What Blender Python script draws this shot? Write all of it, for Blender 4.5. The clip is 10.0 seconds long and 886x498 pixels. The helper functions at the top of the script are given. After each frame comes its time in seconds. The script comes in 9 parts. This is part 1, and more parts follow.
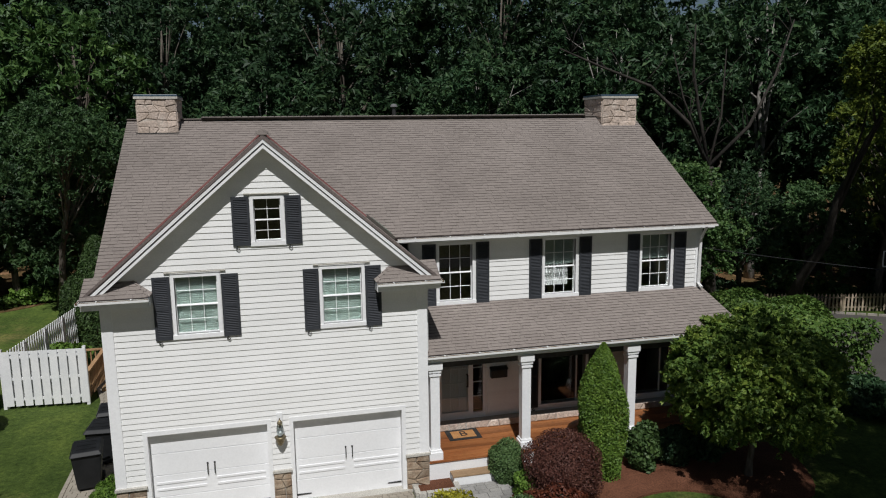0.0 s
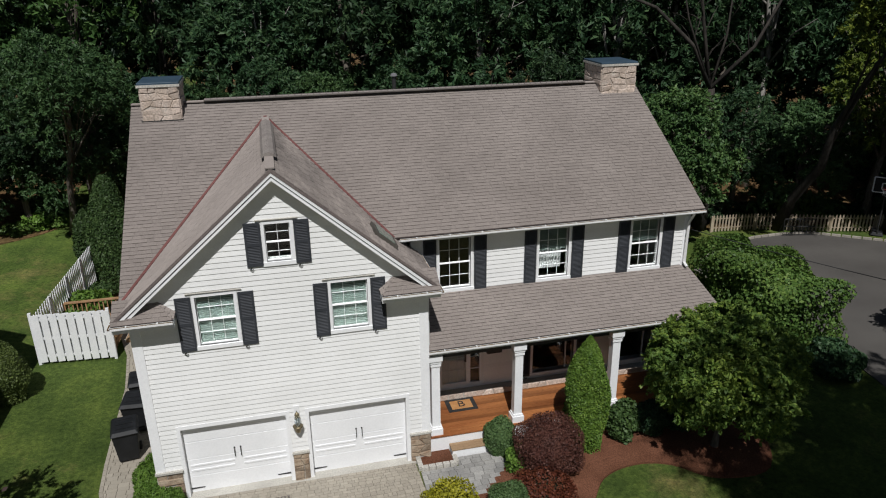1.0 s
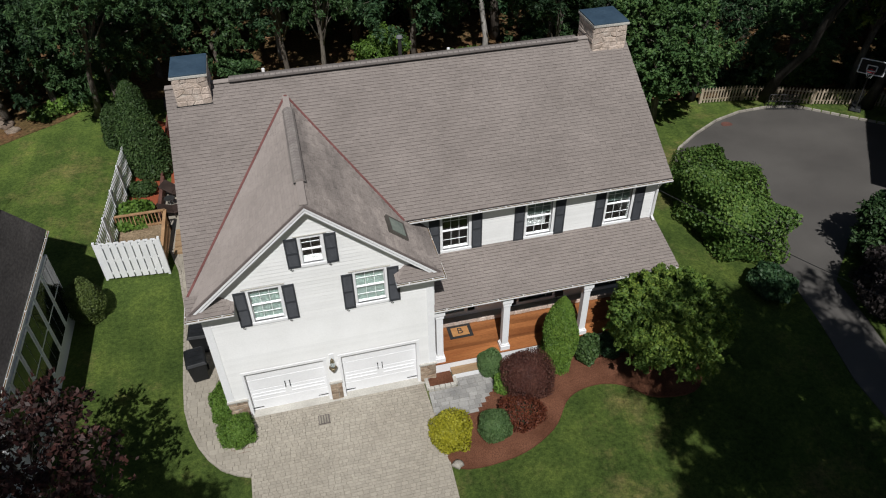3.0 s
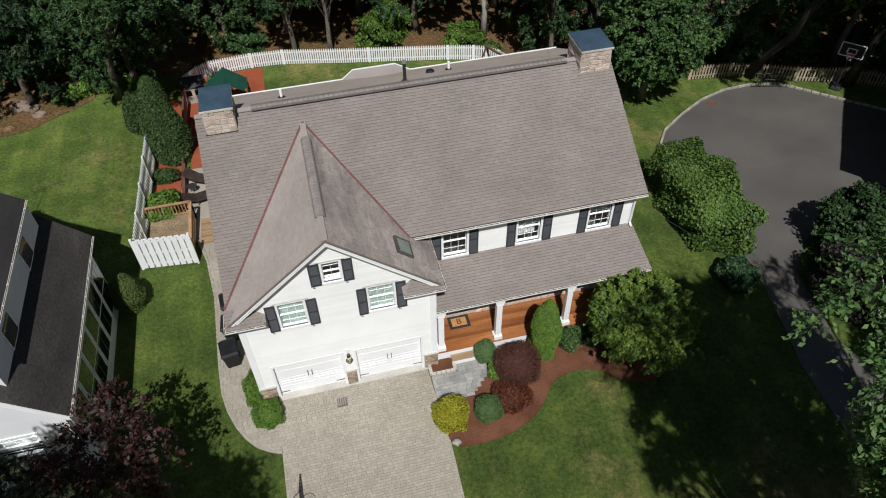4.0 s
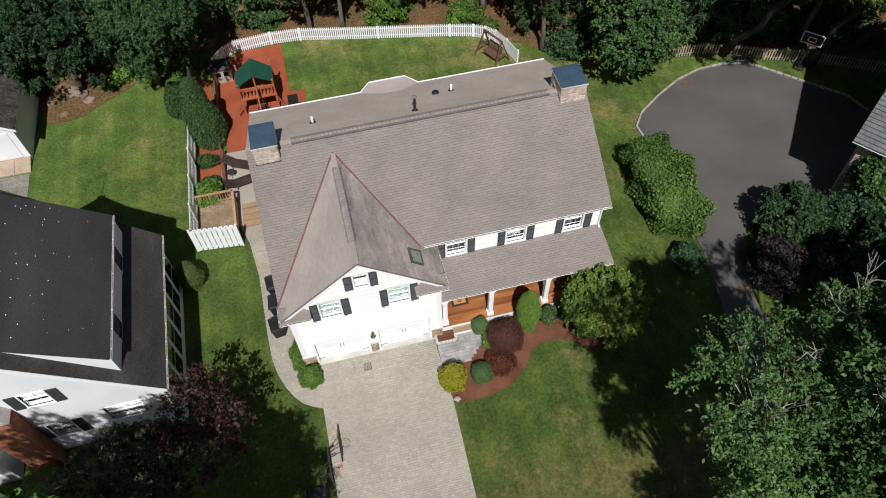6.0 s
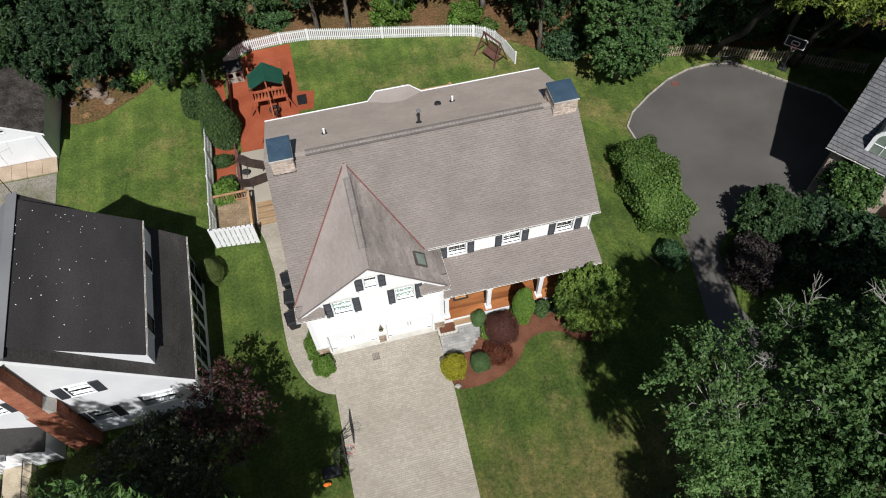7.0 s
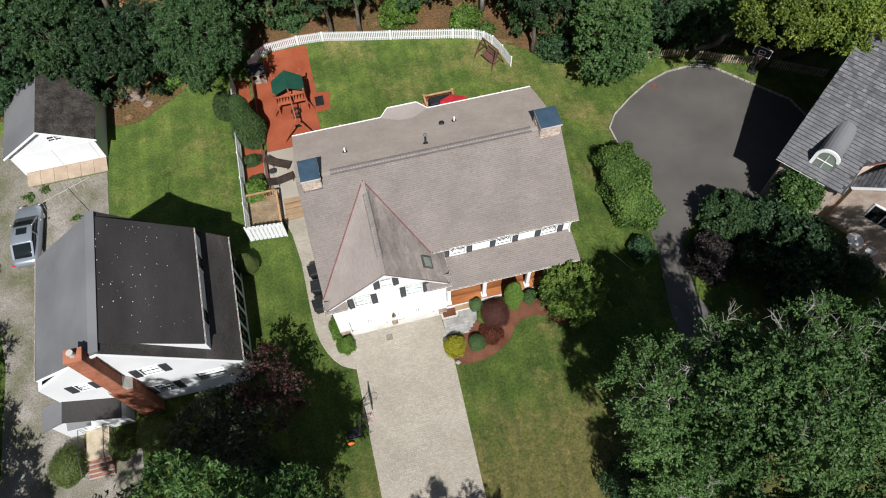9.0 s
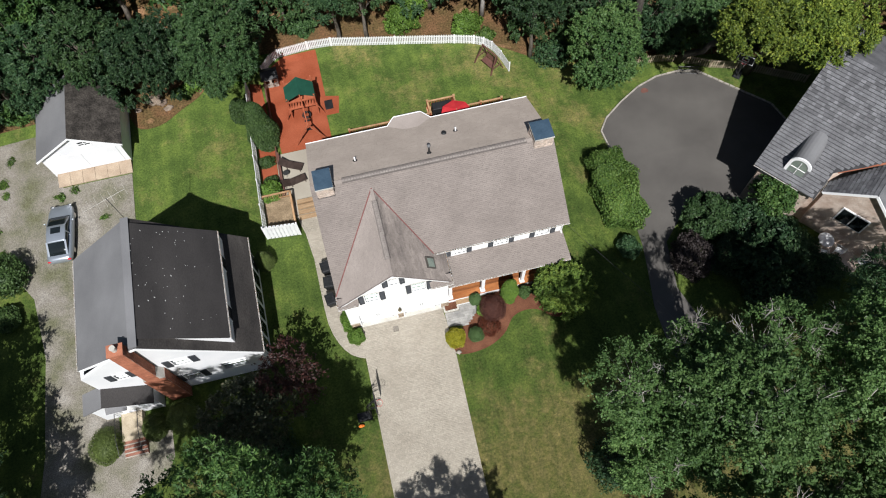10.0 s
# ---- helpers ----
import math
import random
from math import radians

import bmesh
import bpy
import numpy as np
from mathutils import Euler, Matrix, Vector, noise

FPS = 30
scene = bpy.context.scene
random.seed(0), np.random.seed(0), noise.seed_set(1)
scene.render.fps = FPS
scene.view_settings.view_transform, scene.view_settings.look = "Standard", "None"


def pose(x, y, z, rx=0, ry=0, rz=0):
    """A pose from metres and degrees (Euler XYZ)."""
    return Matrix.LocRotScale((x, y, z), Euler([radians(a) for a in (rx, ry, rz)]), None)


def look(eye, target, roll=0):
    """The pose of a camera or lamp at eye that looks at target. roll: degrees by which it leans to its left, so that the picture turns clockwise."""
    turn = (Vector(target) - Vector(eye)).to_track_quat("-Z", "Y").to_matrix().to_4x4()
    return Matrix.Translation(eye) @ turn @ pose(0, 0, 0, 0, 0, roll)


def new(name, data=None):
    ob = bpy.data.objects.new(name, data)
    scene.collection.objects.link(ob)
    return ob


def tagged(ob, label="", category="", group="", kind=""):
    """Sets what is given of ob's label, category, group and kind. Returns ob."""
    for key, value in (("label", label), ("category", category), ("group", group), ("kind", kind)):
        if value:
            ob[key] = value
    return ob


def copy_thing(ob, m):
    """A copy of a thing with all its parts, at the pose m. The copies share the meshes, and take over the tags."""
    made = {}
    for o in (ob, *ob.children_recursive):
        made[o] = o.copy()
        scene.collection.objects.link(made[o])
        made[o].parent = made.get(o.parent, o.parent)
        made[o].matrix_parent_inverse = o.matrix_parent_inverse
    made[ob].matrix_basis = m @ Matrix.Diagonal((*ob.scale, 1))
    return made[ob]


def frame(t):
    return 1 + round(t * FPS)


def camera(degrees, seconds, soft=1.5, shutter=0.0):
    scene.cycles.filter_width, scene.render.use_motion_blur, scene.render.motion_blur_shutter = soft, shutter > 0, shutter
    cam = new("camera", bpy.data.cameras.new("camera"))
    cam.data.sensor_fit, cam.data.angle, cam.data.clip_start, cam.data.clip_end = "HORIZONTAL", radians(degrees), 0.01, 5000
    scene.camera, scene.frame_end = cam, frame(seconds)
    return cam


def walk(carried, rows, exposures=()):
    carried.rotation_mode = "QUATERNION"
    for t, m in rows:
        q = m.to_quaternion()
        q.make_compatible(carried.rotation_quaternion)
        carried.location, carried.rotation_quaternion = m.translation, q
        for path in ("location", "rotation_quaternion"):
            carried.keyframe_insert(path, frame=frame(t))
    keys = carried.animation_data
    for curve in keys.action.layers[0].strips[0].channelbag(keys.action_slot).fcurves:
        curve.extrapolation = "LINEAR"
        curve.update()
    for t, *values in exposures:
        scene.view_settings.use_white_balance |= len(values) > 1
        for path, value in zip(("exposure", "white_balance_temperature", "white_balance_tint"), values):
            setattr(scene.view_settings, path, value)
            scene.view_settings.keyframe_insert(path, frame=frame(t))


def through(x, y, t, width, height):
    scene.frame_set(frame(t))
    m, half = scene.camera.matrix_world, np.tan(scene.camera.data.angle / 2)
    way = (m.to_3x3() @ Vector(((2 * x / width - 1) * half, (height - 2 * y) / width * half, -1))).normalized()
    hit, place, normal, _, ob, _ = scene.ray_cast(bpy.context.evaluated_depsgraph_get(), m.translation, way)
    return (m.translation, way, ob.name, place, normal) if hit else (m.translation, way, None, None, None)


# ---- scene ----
cam = camera(63.7, 10.0, 1.1)
PATH = [
    (0, (3.69, -16.762, 9.028), (4.161, -14.847, 8.696), -0.7),
    (0.5, (3.682, -16.771, 10.897), (4.144, -14.883, 10.427), -0.7),
    (1, (3.703, -16.805, 13.086), (4.146, -14.994, 12.362), -0.7),
    (1.5, (3.729, -16.848, 14.978), (4.149, -15.121, 14.061), -0.7),
    (2, (3.739, -16.864, 16.631), (4.132, -15.229, 15.548), -0.7),
    (2.5, (3.725, -16.844, 18.531), (4.097, -15.285, 17.335), -0.8),
    (4, (3.759, -16.973, 25.598), (4.068, -15.643, 24.136), -1.2),
    (4.5, (3.747, -17.025, 27.962), (4.037, -15.769, 26.433), -1.2),
    (5, (3.718, -17.074, 30.177), (3.991, -15.881, 28.596), -1.4),
    (5.5, (3.689, -17.226, 32.316), (3.947, -16.087, 30.692), -1.5),
    (7, (3.527, -17.723, 37.868), (3.753, -16.699, 36.165), -1.8),
    (7.5, (3.528, -17.753, 39.693), (3.744, -16.765, 37.968), -1.8),
    (8, (3.545, -17.788, 41.767), (3.749, -16.84, 40.017), -2.0),
    (8.5, (3.522, -17.818, 43.873), (3.717, -16.909, 42.102), -2.0),
    (9, (3.481, -17.819, 46.094), (3.666, -16.948, 44.303), -2.1),
    (9.5, (3.457, -17.892, 48.302), (3.633, -17.053, 46.495), -2.3),
    (10, (3.489, -17.942, 50.662), (3.653, -17.136, 48.839), -2.5),
]
walk(cam, [(t, look(eye, target, roll)) for t, eye, target, roll in PATH],
     [(0, -0.49), (1, -0.41), (2.5, -0.33), (4.5, -0.08), (7.5, 0.17), (10, 0.34)])

# ---- light ----
TO_SUN = Vector((-0.115, -0.71, 1.0)).normalized()
world = bpy.data.worlds.new("world")
scene.world = world
world.use_nodes = True
sky = world.node_tree.nodes.new("ShaderNodeTexSky")
sky.sky_type = "NISHITA"
sky.sun_disc = False
sky.sun_elevation = math.asin(TO_SUN.z)
sky.sun_rotation = math.atan2(TO_SUN.x, TO_SUN.y)
back = world.node_tree.nodes["Background"]
back.inputs[1].default_value = 0.042
world.node_tree.links.new(sky.outputs[0], back.inputs[0])
sun_data = bpy.data.lights.new("sun", "SUN")
sun_data.energy, sun_data.angle, sun_data.color = 4.85, radians(0.53), (1.0, 0.993, 0.985)
sun = new("sun", sun_data)
sun.matrix_world = look(TO_SUN * 80, (0, 0, 0))

# ---- building helpers ----
ORIGIN = {}
rng = np.random.default_rng(7)


def thing(name, place, label="", category="", group="", kind=""):
    """An empty at the base of a thing; its parts are given in world metres."""
    ob = new(name)
    ob.location = place
    ob.empty_display_size = 0.2
    ORIGIN[ob.name] = Vector(place)
    return tagged(ob, label, category, group, kind)


class Geo:
    def __init__(self):
        self.v, self.f = [], []

    def add(self, verts, faces):
        n = len(self.v)
        self.v += [tuple(p) for p in verts]
        self.f += [tuple(n + i for i in f) for f in faces]
        return self

    def hexa(self, p):
        """Eight corners: four below, four above, both the same way round."""
        return self.add(p, [(3, 2, 1, 0), (4, 5, 6, 7), (0, 1, 5, 4), (1, 2, 6, 5), (2, 3, 7, 6), (3, 0, 4, 7)])

    def box(self, x0, y0, z0, x1, y1, z1):
        return self.hexa([(x0, y0, z0), (x1, y0, z0), (x1, y1, z0), (x0, y1, z0), (x0, y0, z1), (x1, y0, z1), (x1, y1, z1), (x0, y1, z1)])

    def prism(self, poly, off):
        """A polygon pushed along a vector."""
        n = len(poly)
        off = Vector(off)
        top = [Vector(p) + off for p in poly]
        return self.add(list(poly) + top, [tuple(range(n - 1, -1, -1)), tuple(range(n, 2 * n))] + [(i, (i + 1) % n, n + (i + 1) % n, n + i) for i in range(n)])

    def beam(self, p, q, w, h, up=(0, 0, 1)):
        p, q, up = Vector(p), Vector(q), Vector(up)
        d = (q - p).normalized()
        s = d.cross(up)
        if s.length < 1e-4:
            s = d.cross(Vector((0, 1, 0)))
        s.normalize()
        u = s.cross(d)
        c = [p - s * w / 2 - u * h / 2, p + s * w / 2 - u * h / 2, p + s * w / 2 + u * h / 2, p - s * w / 2 + u * h / 2]
        return self.hexa(c + [k + (q - p) for k in c])

    def tube(self, pts, radii, n=8, cap=True):
        pts = [Vector(p) for p in pts]
        rings = []
        for i, p in enumerate(pts):
            d = (pts[min(i + 1, len(pts) - 1)] - pts[max(i - 1, 0)]).normalized()
            a = d.cross(Vector((0.31, 0.95, 0.05)))
            a = (a if a.length > 0.1 else d.cross(Vector((1, 0, 0)))).normalized()
            b = d.cross(a)
            r = radii[i] if hasattr(radii, "__len__") else radii
            rings.append([p + (a * math.cos(k * math.tau / n) + b * math.sin(k * math.tau / n)) * r for k in range(n)])
        faces = [(i * n + k, i * n + (k + 1) % n, (i + 1) * n + (k + 1) % n, (i + 1) * n + k) for i in range(len(pts) - 1) for k in range(n)]
        if cap:
            faces += [tuple(range(n - 1, -1, -1)), tuple(range((len(pts) - 1) * n, len(pts) * n))]
        return self.add([v for r in rings for v in r], faces)

    def lathe(self, c, prof, n=14):
        """prof: (radius, height) from below up."""
        c = Vector(c)
        verts = [c + Vector((r * math.cos(k * math.tau / n), r * math.sin(k * math.tau / n), z)) for r, z in prof for k in range(n)]
        faces = [(i * n + k, i * n + (k + 1) % n, (i + 1) * n + (k + 1) % n, (i + 1) * n + k) for i in range(len(prof) - 1) for k in range(n)]
        faces += [tuple(range(n - 1, -1, -1)), tuple(range((len(prof) - 1) * n, len(prof) * n))]
        return self.add(verts, faces)

    def blob(self, c, rx, ry, rz, seed=0, rough=0.12, n=12, m=8):
        """A lumpy closed ellipsoid."""
        c = Vector(c)
        verts = []
        for i in range(m + 1):
            a = math.pi * i / m
            for k in range(n):
                b = math.tau * k / n
                d = Vector((math.sin(a) * math.cos(b), math.sin(a) * math.sin(b), -math.cos(a)))
                s = 1 + rough * noise.noise(d * 1.7 + Vector((seed * 3.1, seed, 0)))
                verts.append(c + Vector((d.x * rx, d.y * ry, d.z * rz)) * s)
        faces = [(i * n + k, i * n + (k + 1) % n, (i + 1) * n + (k + 1) % n, (i + 1) * n + k) for i in range(m) for k in range(n)]
        return self.add(verts, faces)

    def mesh(self, name, at=(0, 0, 0), smooth=False):
        at = Vector(at)
        me = bpy.data.meshes.new(name)
        me.from_pydata([Vector(p) - at for p in self.v], [], self.f)
        if smooth:
            me.polygons.foreach_set("use_smooth", [True] * len(me.polygons))
        me.update()
        return me


def origin_of(ob):
    return ORIGIN.get(ob.name, Vector((0, 0, 0))) if ob else Vector((0, 0, 0))


def part(name, geo, material, parent=None, label="", smooth=False, bevel=0.0):
    """One mesh object under a thing or a part; geo is in world metres."""
    at = origin_of(parent)
    ob = new(name, geo.mesh(name, at, smooth))
    ob.data.materials.append(material)
    ob.parent = parent
    ORIGIN[ob.name] = at
    if bevel:
        m = ob.modifiers.new("bevel", "BEVEL")
        m.width, m.segments, m.limit_method = bevel, 2, "ANGLE"
    return tagged(ob, label)


def fast_mesh(name, faces):
    """faces: an array of n x corners x 3."""
    n, k = faces.shape[:2]
    me = bpy.data.meshes.new(name)
    me.vertices.add(n * k), me.loops.add(n * k), me.polygons.add(n)
    me.vertices.foreach_set("co", np.ascontiguousarray(faces, dtype=np.float32).ravel())
    me.loops.foreach_set("vertex_index", np.arange(n * k, dtype=np.int32))
    me.polygons.foreach_set("loop_start", np.arange(0, n * k, k, dtype=np.int32))
    me.update(calc_edges=True)
    return me


# ---- materials ----
def lin(c):
    return tuple((v / 12.92 if v <= 0.04045 else ((v + 0.055) / 1.055) ** 2.4) for v in c)


def material(name, c1, c2, rough=0.75, big=0.5, fine=14.0, bump=0.25, metal=0.0, rand=0.0, island=0.0, spec=0.35, grain=0.25, stretch=None, third=None, wave=None):
    """Two base colours mixed by a broad noise, a fine grain, a bump; rand / island: spread of value from piece to piece."""
    m = bpy.data.materials.new(name)
    m.use_nodes = True
    nt = m.node_tree
    N, L = nt.nodes, nt.links
    bsdf = N["Principled BSDF"]
    geo = N.new("ShaderNodeNewGeometry")
    pos = geo.outputs["Position"]
    if stretch:
        mp = N.new("ShaderNodeMapping")
        mp.inputs["Scale"].default_value = stretch
        L.new(pos, mp.inputs["Vector"])
        pos = mp.outputs[0]
    n1 = N.new("ShaderNodeTexNoise")
    n1.inputs["Scale"].default_value, n1.inputs["Detail"].default_value = big, 5.0
    n2 = N.new("ShaderNodeTexNoise")
    n2.inputs["Scale"].default_value, n2.inputs["Detail"].default_value = fine, 4.0
    L.new(pos, n1.inputs["Vector"]), L.new(pos, n2.inputs["Vector"])
    ramp = N.new("ShaderNodeValToRGB")
    ramp.color_ramp.elements[0].position, ramp.color_ramp.elements[1].position = 0.33, 0.67
    ramp.color_ramp.elements[0].color, ramp.color_ramp.elements[1].color = (*c1, 1), (*c2, 1)
    if third:
        e = ramp.color_ramp.elements.new(0.58)
        e.color = (*third, 1)
        ramp.color_ramp.elements[2].position = 0.74
    L.new(n1.outputs["Fac"], ramp.inputs[0])
    col = ramp.outputs[0]

    def scaled(col, fac, lo, hi):
        mr = N.new("ShaderNodeMapRange")
        mr.inputs["To Min"].default_value, mr.inputs["To Max"].default_value = lo, hi
        L.new(fac, mr.inputs["Value"])
        mx = N.new("ShaderNodeMix")
        mx.data_type, mx.blend_type = "RGBA", "MULTIPLY"
        mx.inputs["Factor"].default_value = 1.0
        L.new(col, mx.inputs["A"]), L.new(mr.outputs[0], mx.inputs["B"])
        return mx.outputs["Result"]

    if grain:
        mr = N.new("ShaderNodeMapRange")
        mr.inputs["From Min"].default_value, mr.inputs["From Max"].default_value = 0.3, 0.7
        L.new(n2.outputs["Fac"], mr.inputs["Value"])
        col = scaled(col, mr.outputs[0], 1 - grain, 1 + grain)
    if rand:
        oi = N.new("ShaderNodeObjectInfo")
        col = scaled(col, oi.outputs["Random"], 1 - rand, 1 + rand)
    if island:
        col = scaled(col, geo.outputs["Random Per Island"], 1 - island, 1 + island)
    L.new(col, bsdf.inputs["Base Color"])
    bsdf.inputs["Roughness"].default_value = rough
    bsdf.inputs["Metallic"].default_value = metal
    bsdf.inputs["Specular IOR Level"].default_value = spec
    if bump:
        b = N.new("ShaderNodeBump")
        b.inputs["Strength"].default_value, b.inputs["Distance"].default_value = bump, 0.02
        L.new(n2.outputs["Fac"], b.inputs["Height"])
        L.new(b.outputs[0], bsdf.inputs["Normal"])
    return m


def lawn_material():
    """Grass: broad green and dry areas, tufts, fine blades."""
    m = bpy.data.materials.new("lawn")
    m.use_nodes = True
    N, L = m.node_tree.nodes, m.node_tree.links
    bsdf = N["Principled BSDF"]
    geo = N.new("ShaderNodeNewGeometry")

    def tex(scale, detail, rough=0.6):
        n = N.new("ShaderNodeTexNoise")
        n.inputs["Scale"].default_value, n.inputs["Detail"].default_value, n.inputs["Roughness"].default_value = scale, detail, rough
        L.new(geo.outputs["Position"], n.inputs["Vector"])
        return n.outputs["Fac"]

    def ramp(fac, stops):
        r = N.new("ShaderNodeValToRGB")
        e = r.color_ramp.elements
        e[0].position, e[0].color = stops[0][0], (*stops[0][1], 1)
        e[1].position, e[1].color = stops[-1][0], (*stops[-1][1], 1)
        for q, c in stops[1:-1]:
            e.new(q).color = (*c, 1)
        L.new(fac, r.inputs[0])
        return r.outputs[0]

    def mix(kind, fac, a, b):
        x = N.new("ShaderNodeMix")
        x.data_type, x.blend_type = "RGBA", kind
        if isinstance(fac, float):
            x.inputs["Factor"].default_value = fac
        else:
            L.new(fac, x.inputs["Factor"])
        L.new(a, x.inputs["A"]), L.new(b, x.inputs["B"])
        return x.outputs["Result"]

    green = ramp(tex(0.5, 4), [(0.3, (0.046, 0.075, 0.018)), (0.52, (0.071, 0.108, 0.025)), (0.72, (0.112, 0.153, 0.034))])
    dry = ramp(tex(2.2, 4), [(0.3, (0.098, 0.11, 0.032)), (0.7, (0.2, 0.172, 0.07))])
    sep = N.new("ShaderNodeSeparateXYZ")
    L.new(geo.outputs["Position"], sep.inputs[0])
    sunny = N.new("ShaderNodeMapRange")
    sunny.inputs["From Min"].default_value, sunny.inputs["From Max"].default_value = -5.0, -12.0
    sunny.inputs["To Min"].default_value, sunny.inputs["To Max"].default_value = -0.09, 0.12
    L.new(sep.outputs["Y"], sunny.inputs["Value"])
    dryness = N.new("ShaderNodeMath")
    lush = N.new("ShaderNodeMapRange")
    lush.inputs["From Min"].default_value, lush.inputs["From Max"].default_value = -1.0, 8.0
    lush.inputs["To Min"].default_value, lush.inputs["To Max"].default_value = -0.03, 0.0
    L.new(sep.outputs["X"], lush.inputs["Value"])
    rear = N.new("ShaderNodeMapRange")
    rear.inputs["From Min"].default_value, rear.inputs["From Max"].default_value = 4.0, 14.0
    rear.inputs["To Min"].default_value, rear.inputs["To Max"].default_value = 0.0, 0.05
    L.new(sep.outputs["Y"], rear.inputs["Value"])
    front = N.new("ShaderNodeMath")
    L.new(sunny.outputs[0], front.inputs[0]), L.new(rear.outputs[0], front.inputs[1])
    both = N.new("ShaderNodeMath")
    L.new(front.outputs[0], both.inputs[0]), L.new(lush.outputs[0], both.inputs[1])
    L.new(tex(0.2, 8, 0.78), dryness.inputs[0]), L.new(both.outputs[0], dryness.inputs[1])
    patch = ramp(dryness.outputs[0], [(0.45, (0, 0, 0)), (0.6, (1, 1, 1))])
    col = mix("MIX", patch, green, dry)
    col = mix("MULTIPLY", 1.0, col, ramp(tex(6.0, 7, 0.85), [(0.36, (0.5, 0.53, 0.45)), (0.5, (1.0, 1.0, 1.0)), (0.64, (1.6, 1.5, 1.35))]))
    # mowing stripes along the drive
    wave = N.new("ShaderNodeTexWave")
    wave.wave_type, wave.bands_direction, wave.wave_profile = "BANDS", "X", "SIN"
    wave.inputs["Scale"].default_value, wave.inputs["Distortion"].default_value = 0.29, 2.2
    wave.inputs["Detail"].default_value, wave.inputs["Detail Scale"].default_value = 3.0, 0.6
    L.new(geo.outputs["Position"], wave.inputs["Vector"])
    col = mix("MULTIPLY", 1.0, col, ramp(wave.outputs["Fac"], [(0.2, (0.925, 0.94, 0.945)), (0.8, (1.055, 1.045, 1.02))]))
    # tone scaled along y: darker at the front, lighter at the rear
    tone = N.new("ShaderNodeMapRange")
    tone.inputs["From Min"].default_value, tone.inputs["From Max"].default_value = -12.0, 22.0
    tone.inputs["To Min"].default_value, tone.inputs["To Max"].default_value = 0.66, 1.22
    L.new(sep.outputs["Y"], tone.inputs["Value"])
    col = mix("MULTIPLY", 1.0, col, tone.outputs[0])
    L.new(col, bsdf.inputs["Base Color"])
    bsdf.inputs["Roughness"].default_value, bsdf.inputs["Specular IOR Level"].default_value = 0.95, 0.1
    b = N.new("ShaderNodeBump")
    b.inputs["Strength"].default_value, b.inputs["Distance"].default_value = 0.9, 0.05
    L.new(tex(14.0, 4, 0.7), b.inputs["Height"])
    L.new(b.outputs[0], bsdf.inputs["Normal"])
    return m


def leaf_material(name, c1, c2, c3, big=0.35, through=0.22, spread=0.45):
    m = bpy.data.materials.new(name)
    m.use_nodes = True
    nt = m.node_tree
    N, L = nt.nodes, nt.links
    bsdf = N["Principled BSDF"]
    geo = N.new("ShaderNodeNewGeometry")
    n1 = N.new("ShaderNodeTexNoise")
    n1.inputs["Scale"].default_value = big
    L.new(geo.outputs["Position"], n1.inputs["Vector"])
    add = N.new("ShaderNodeMath")
    add.operation = "MULTIPLY_ADD"
    add.inputs[1].default_value = 0.5
    L.new(geo.outputs["Random Per Island"], add.inputs[0])
    half = N.new("ShaderNodeMath")
    half.operation = "MULTIPLY"
    half.inputs[1].default_value = 0.55
    L.new(n1.outputs["Fac"], half.inputs[0])
    L.new(half.outputs[0], add.inputs[2])
    ramp = N.new("ShaderNodeValToRGB")
    els = ramp.color_ramp.elements
    els[0].position, els[1].position = 0.2, 0.9
    els[0].color, els[1].color = (*c1, 1), (*c3, 1)
    els.new(0.55).color = (*c2, 1)
    L.new(add.outputs[0], ramp.inputs[0])
    oi = N.new("ShaderNodeObjectInfo")
    mr = N.new("ShaderNodeMapRange")
    mr.inputs["To Min"].default_value, mr.inputs["To Max"].default_value = 1 - spread * 0.5, 1 + spread * 0.5
    L.new(oi.outputs["Random"], mr.inputs["Value"])
    mx = N.new("ShaderNodeMix")
    mx.data_type, mx.blend_type = "RGBA", "MULTIPLY"
    mx.inputs["Factor"].default_value = 1.0
    L.new(ramp.outputs[0], mx.inputs["A"]), L.new(mr.outputs[0], mx.inputs["B"])
    col = mx.outputs["Result"]
    L.new(col, bsdf.inputs["Base Color"])
    bsdf.inputs["Roughness"].default_value = 0.55
    bsdf.inputs["Specular IOR Level"].default_value = 0.3
    tr = N.new("ShaderNodeBsdfTranslucent")
    L.new(col, tr.inputs[0])
    mix = N.new("ShaderNodeMixShader")
    mix.inputs[0].default_value = through
    L.new(bsdf.outputs[0], mix.inputs[1]), L.new(tr.outputs[0], mix.inputs[2])
    L.new(mix.outputs[0], N["Material Output"].inputs[0])
    return m


def glass_material(name, tint=(0.9, 0.95, 0.95)):
    m = bpy.data.materials.new(name)
    m.use_nodes = True
    b = m.node_tree.nodes["Principled BSDF"]
    b.inputs["Base Color"].default_value = (*tint, 1)
    b.inputs["Transmission Weight"].default_value = 1.0
    b.inputs["Roughness"].default_value = 0.01
    b.inputs["IOR"].default_value = 1.45
    return m


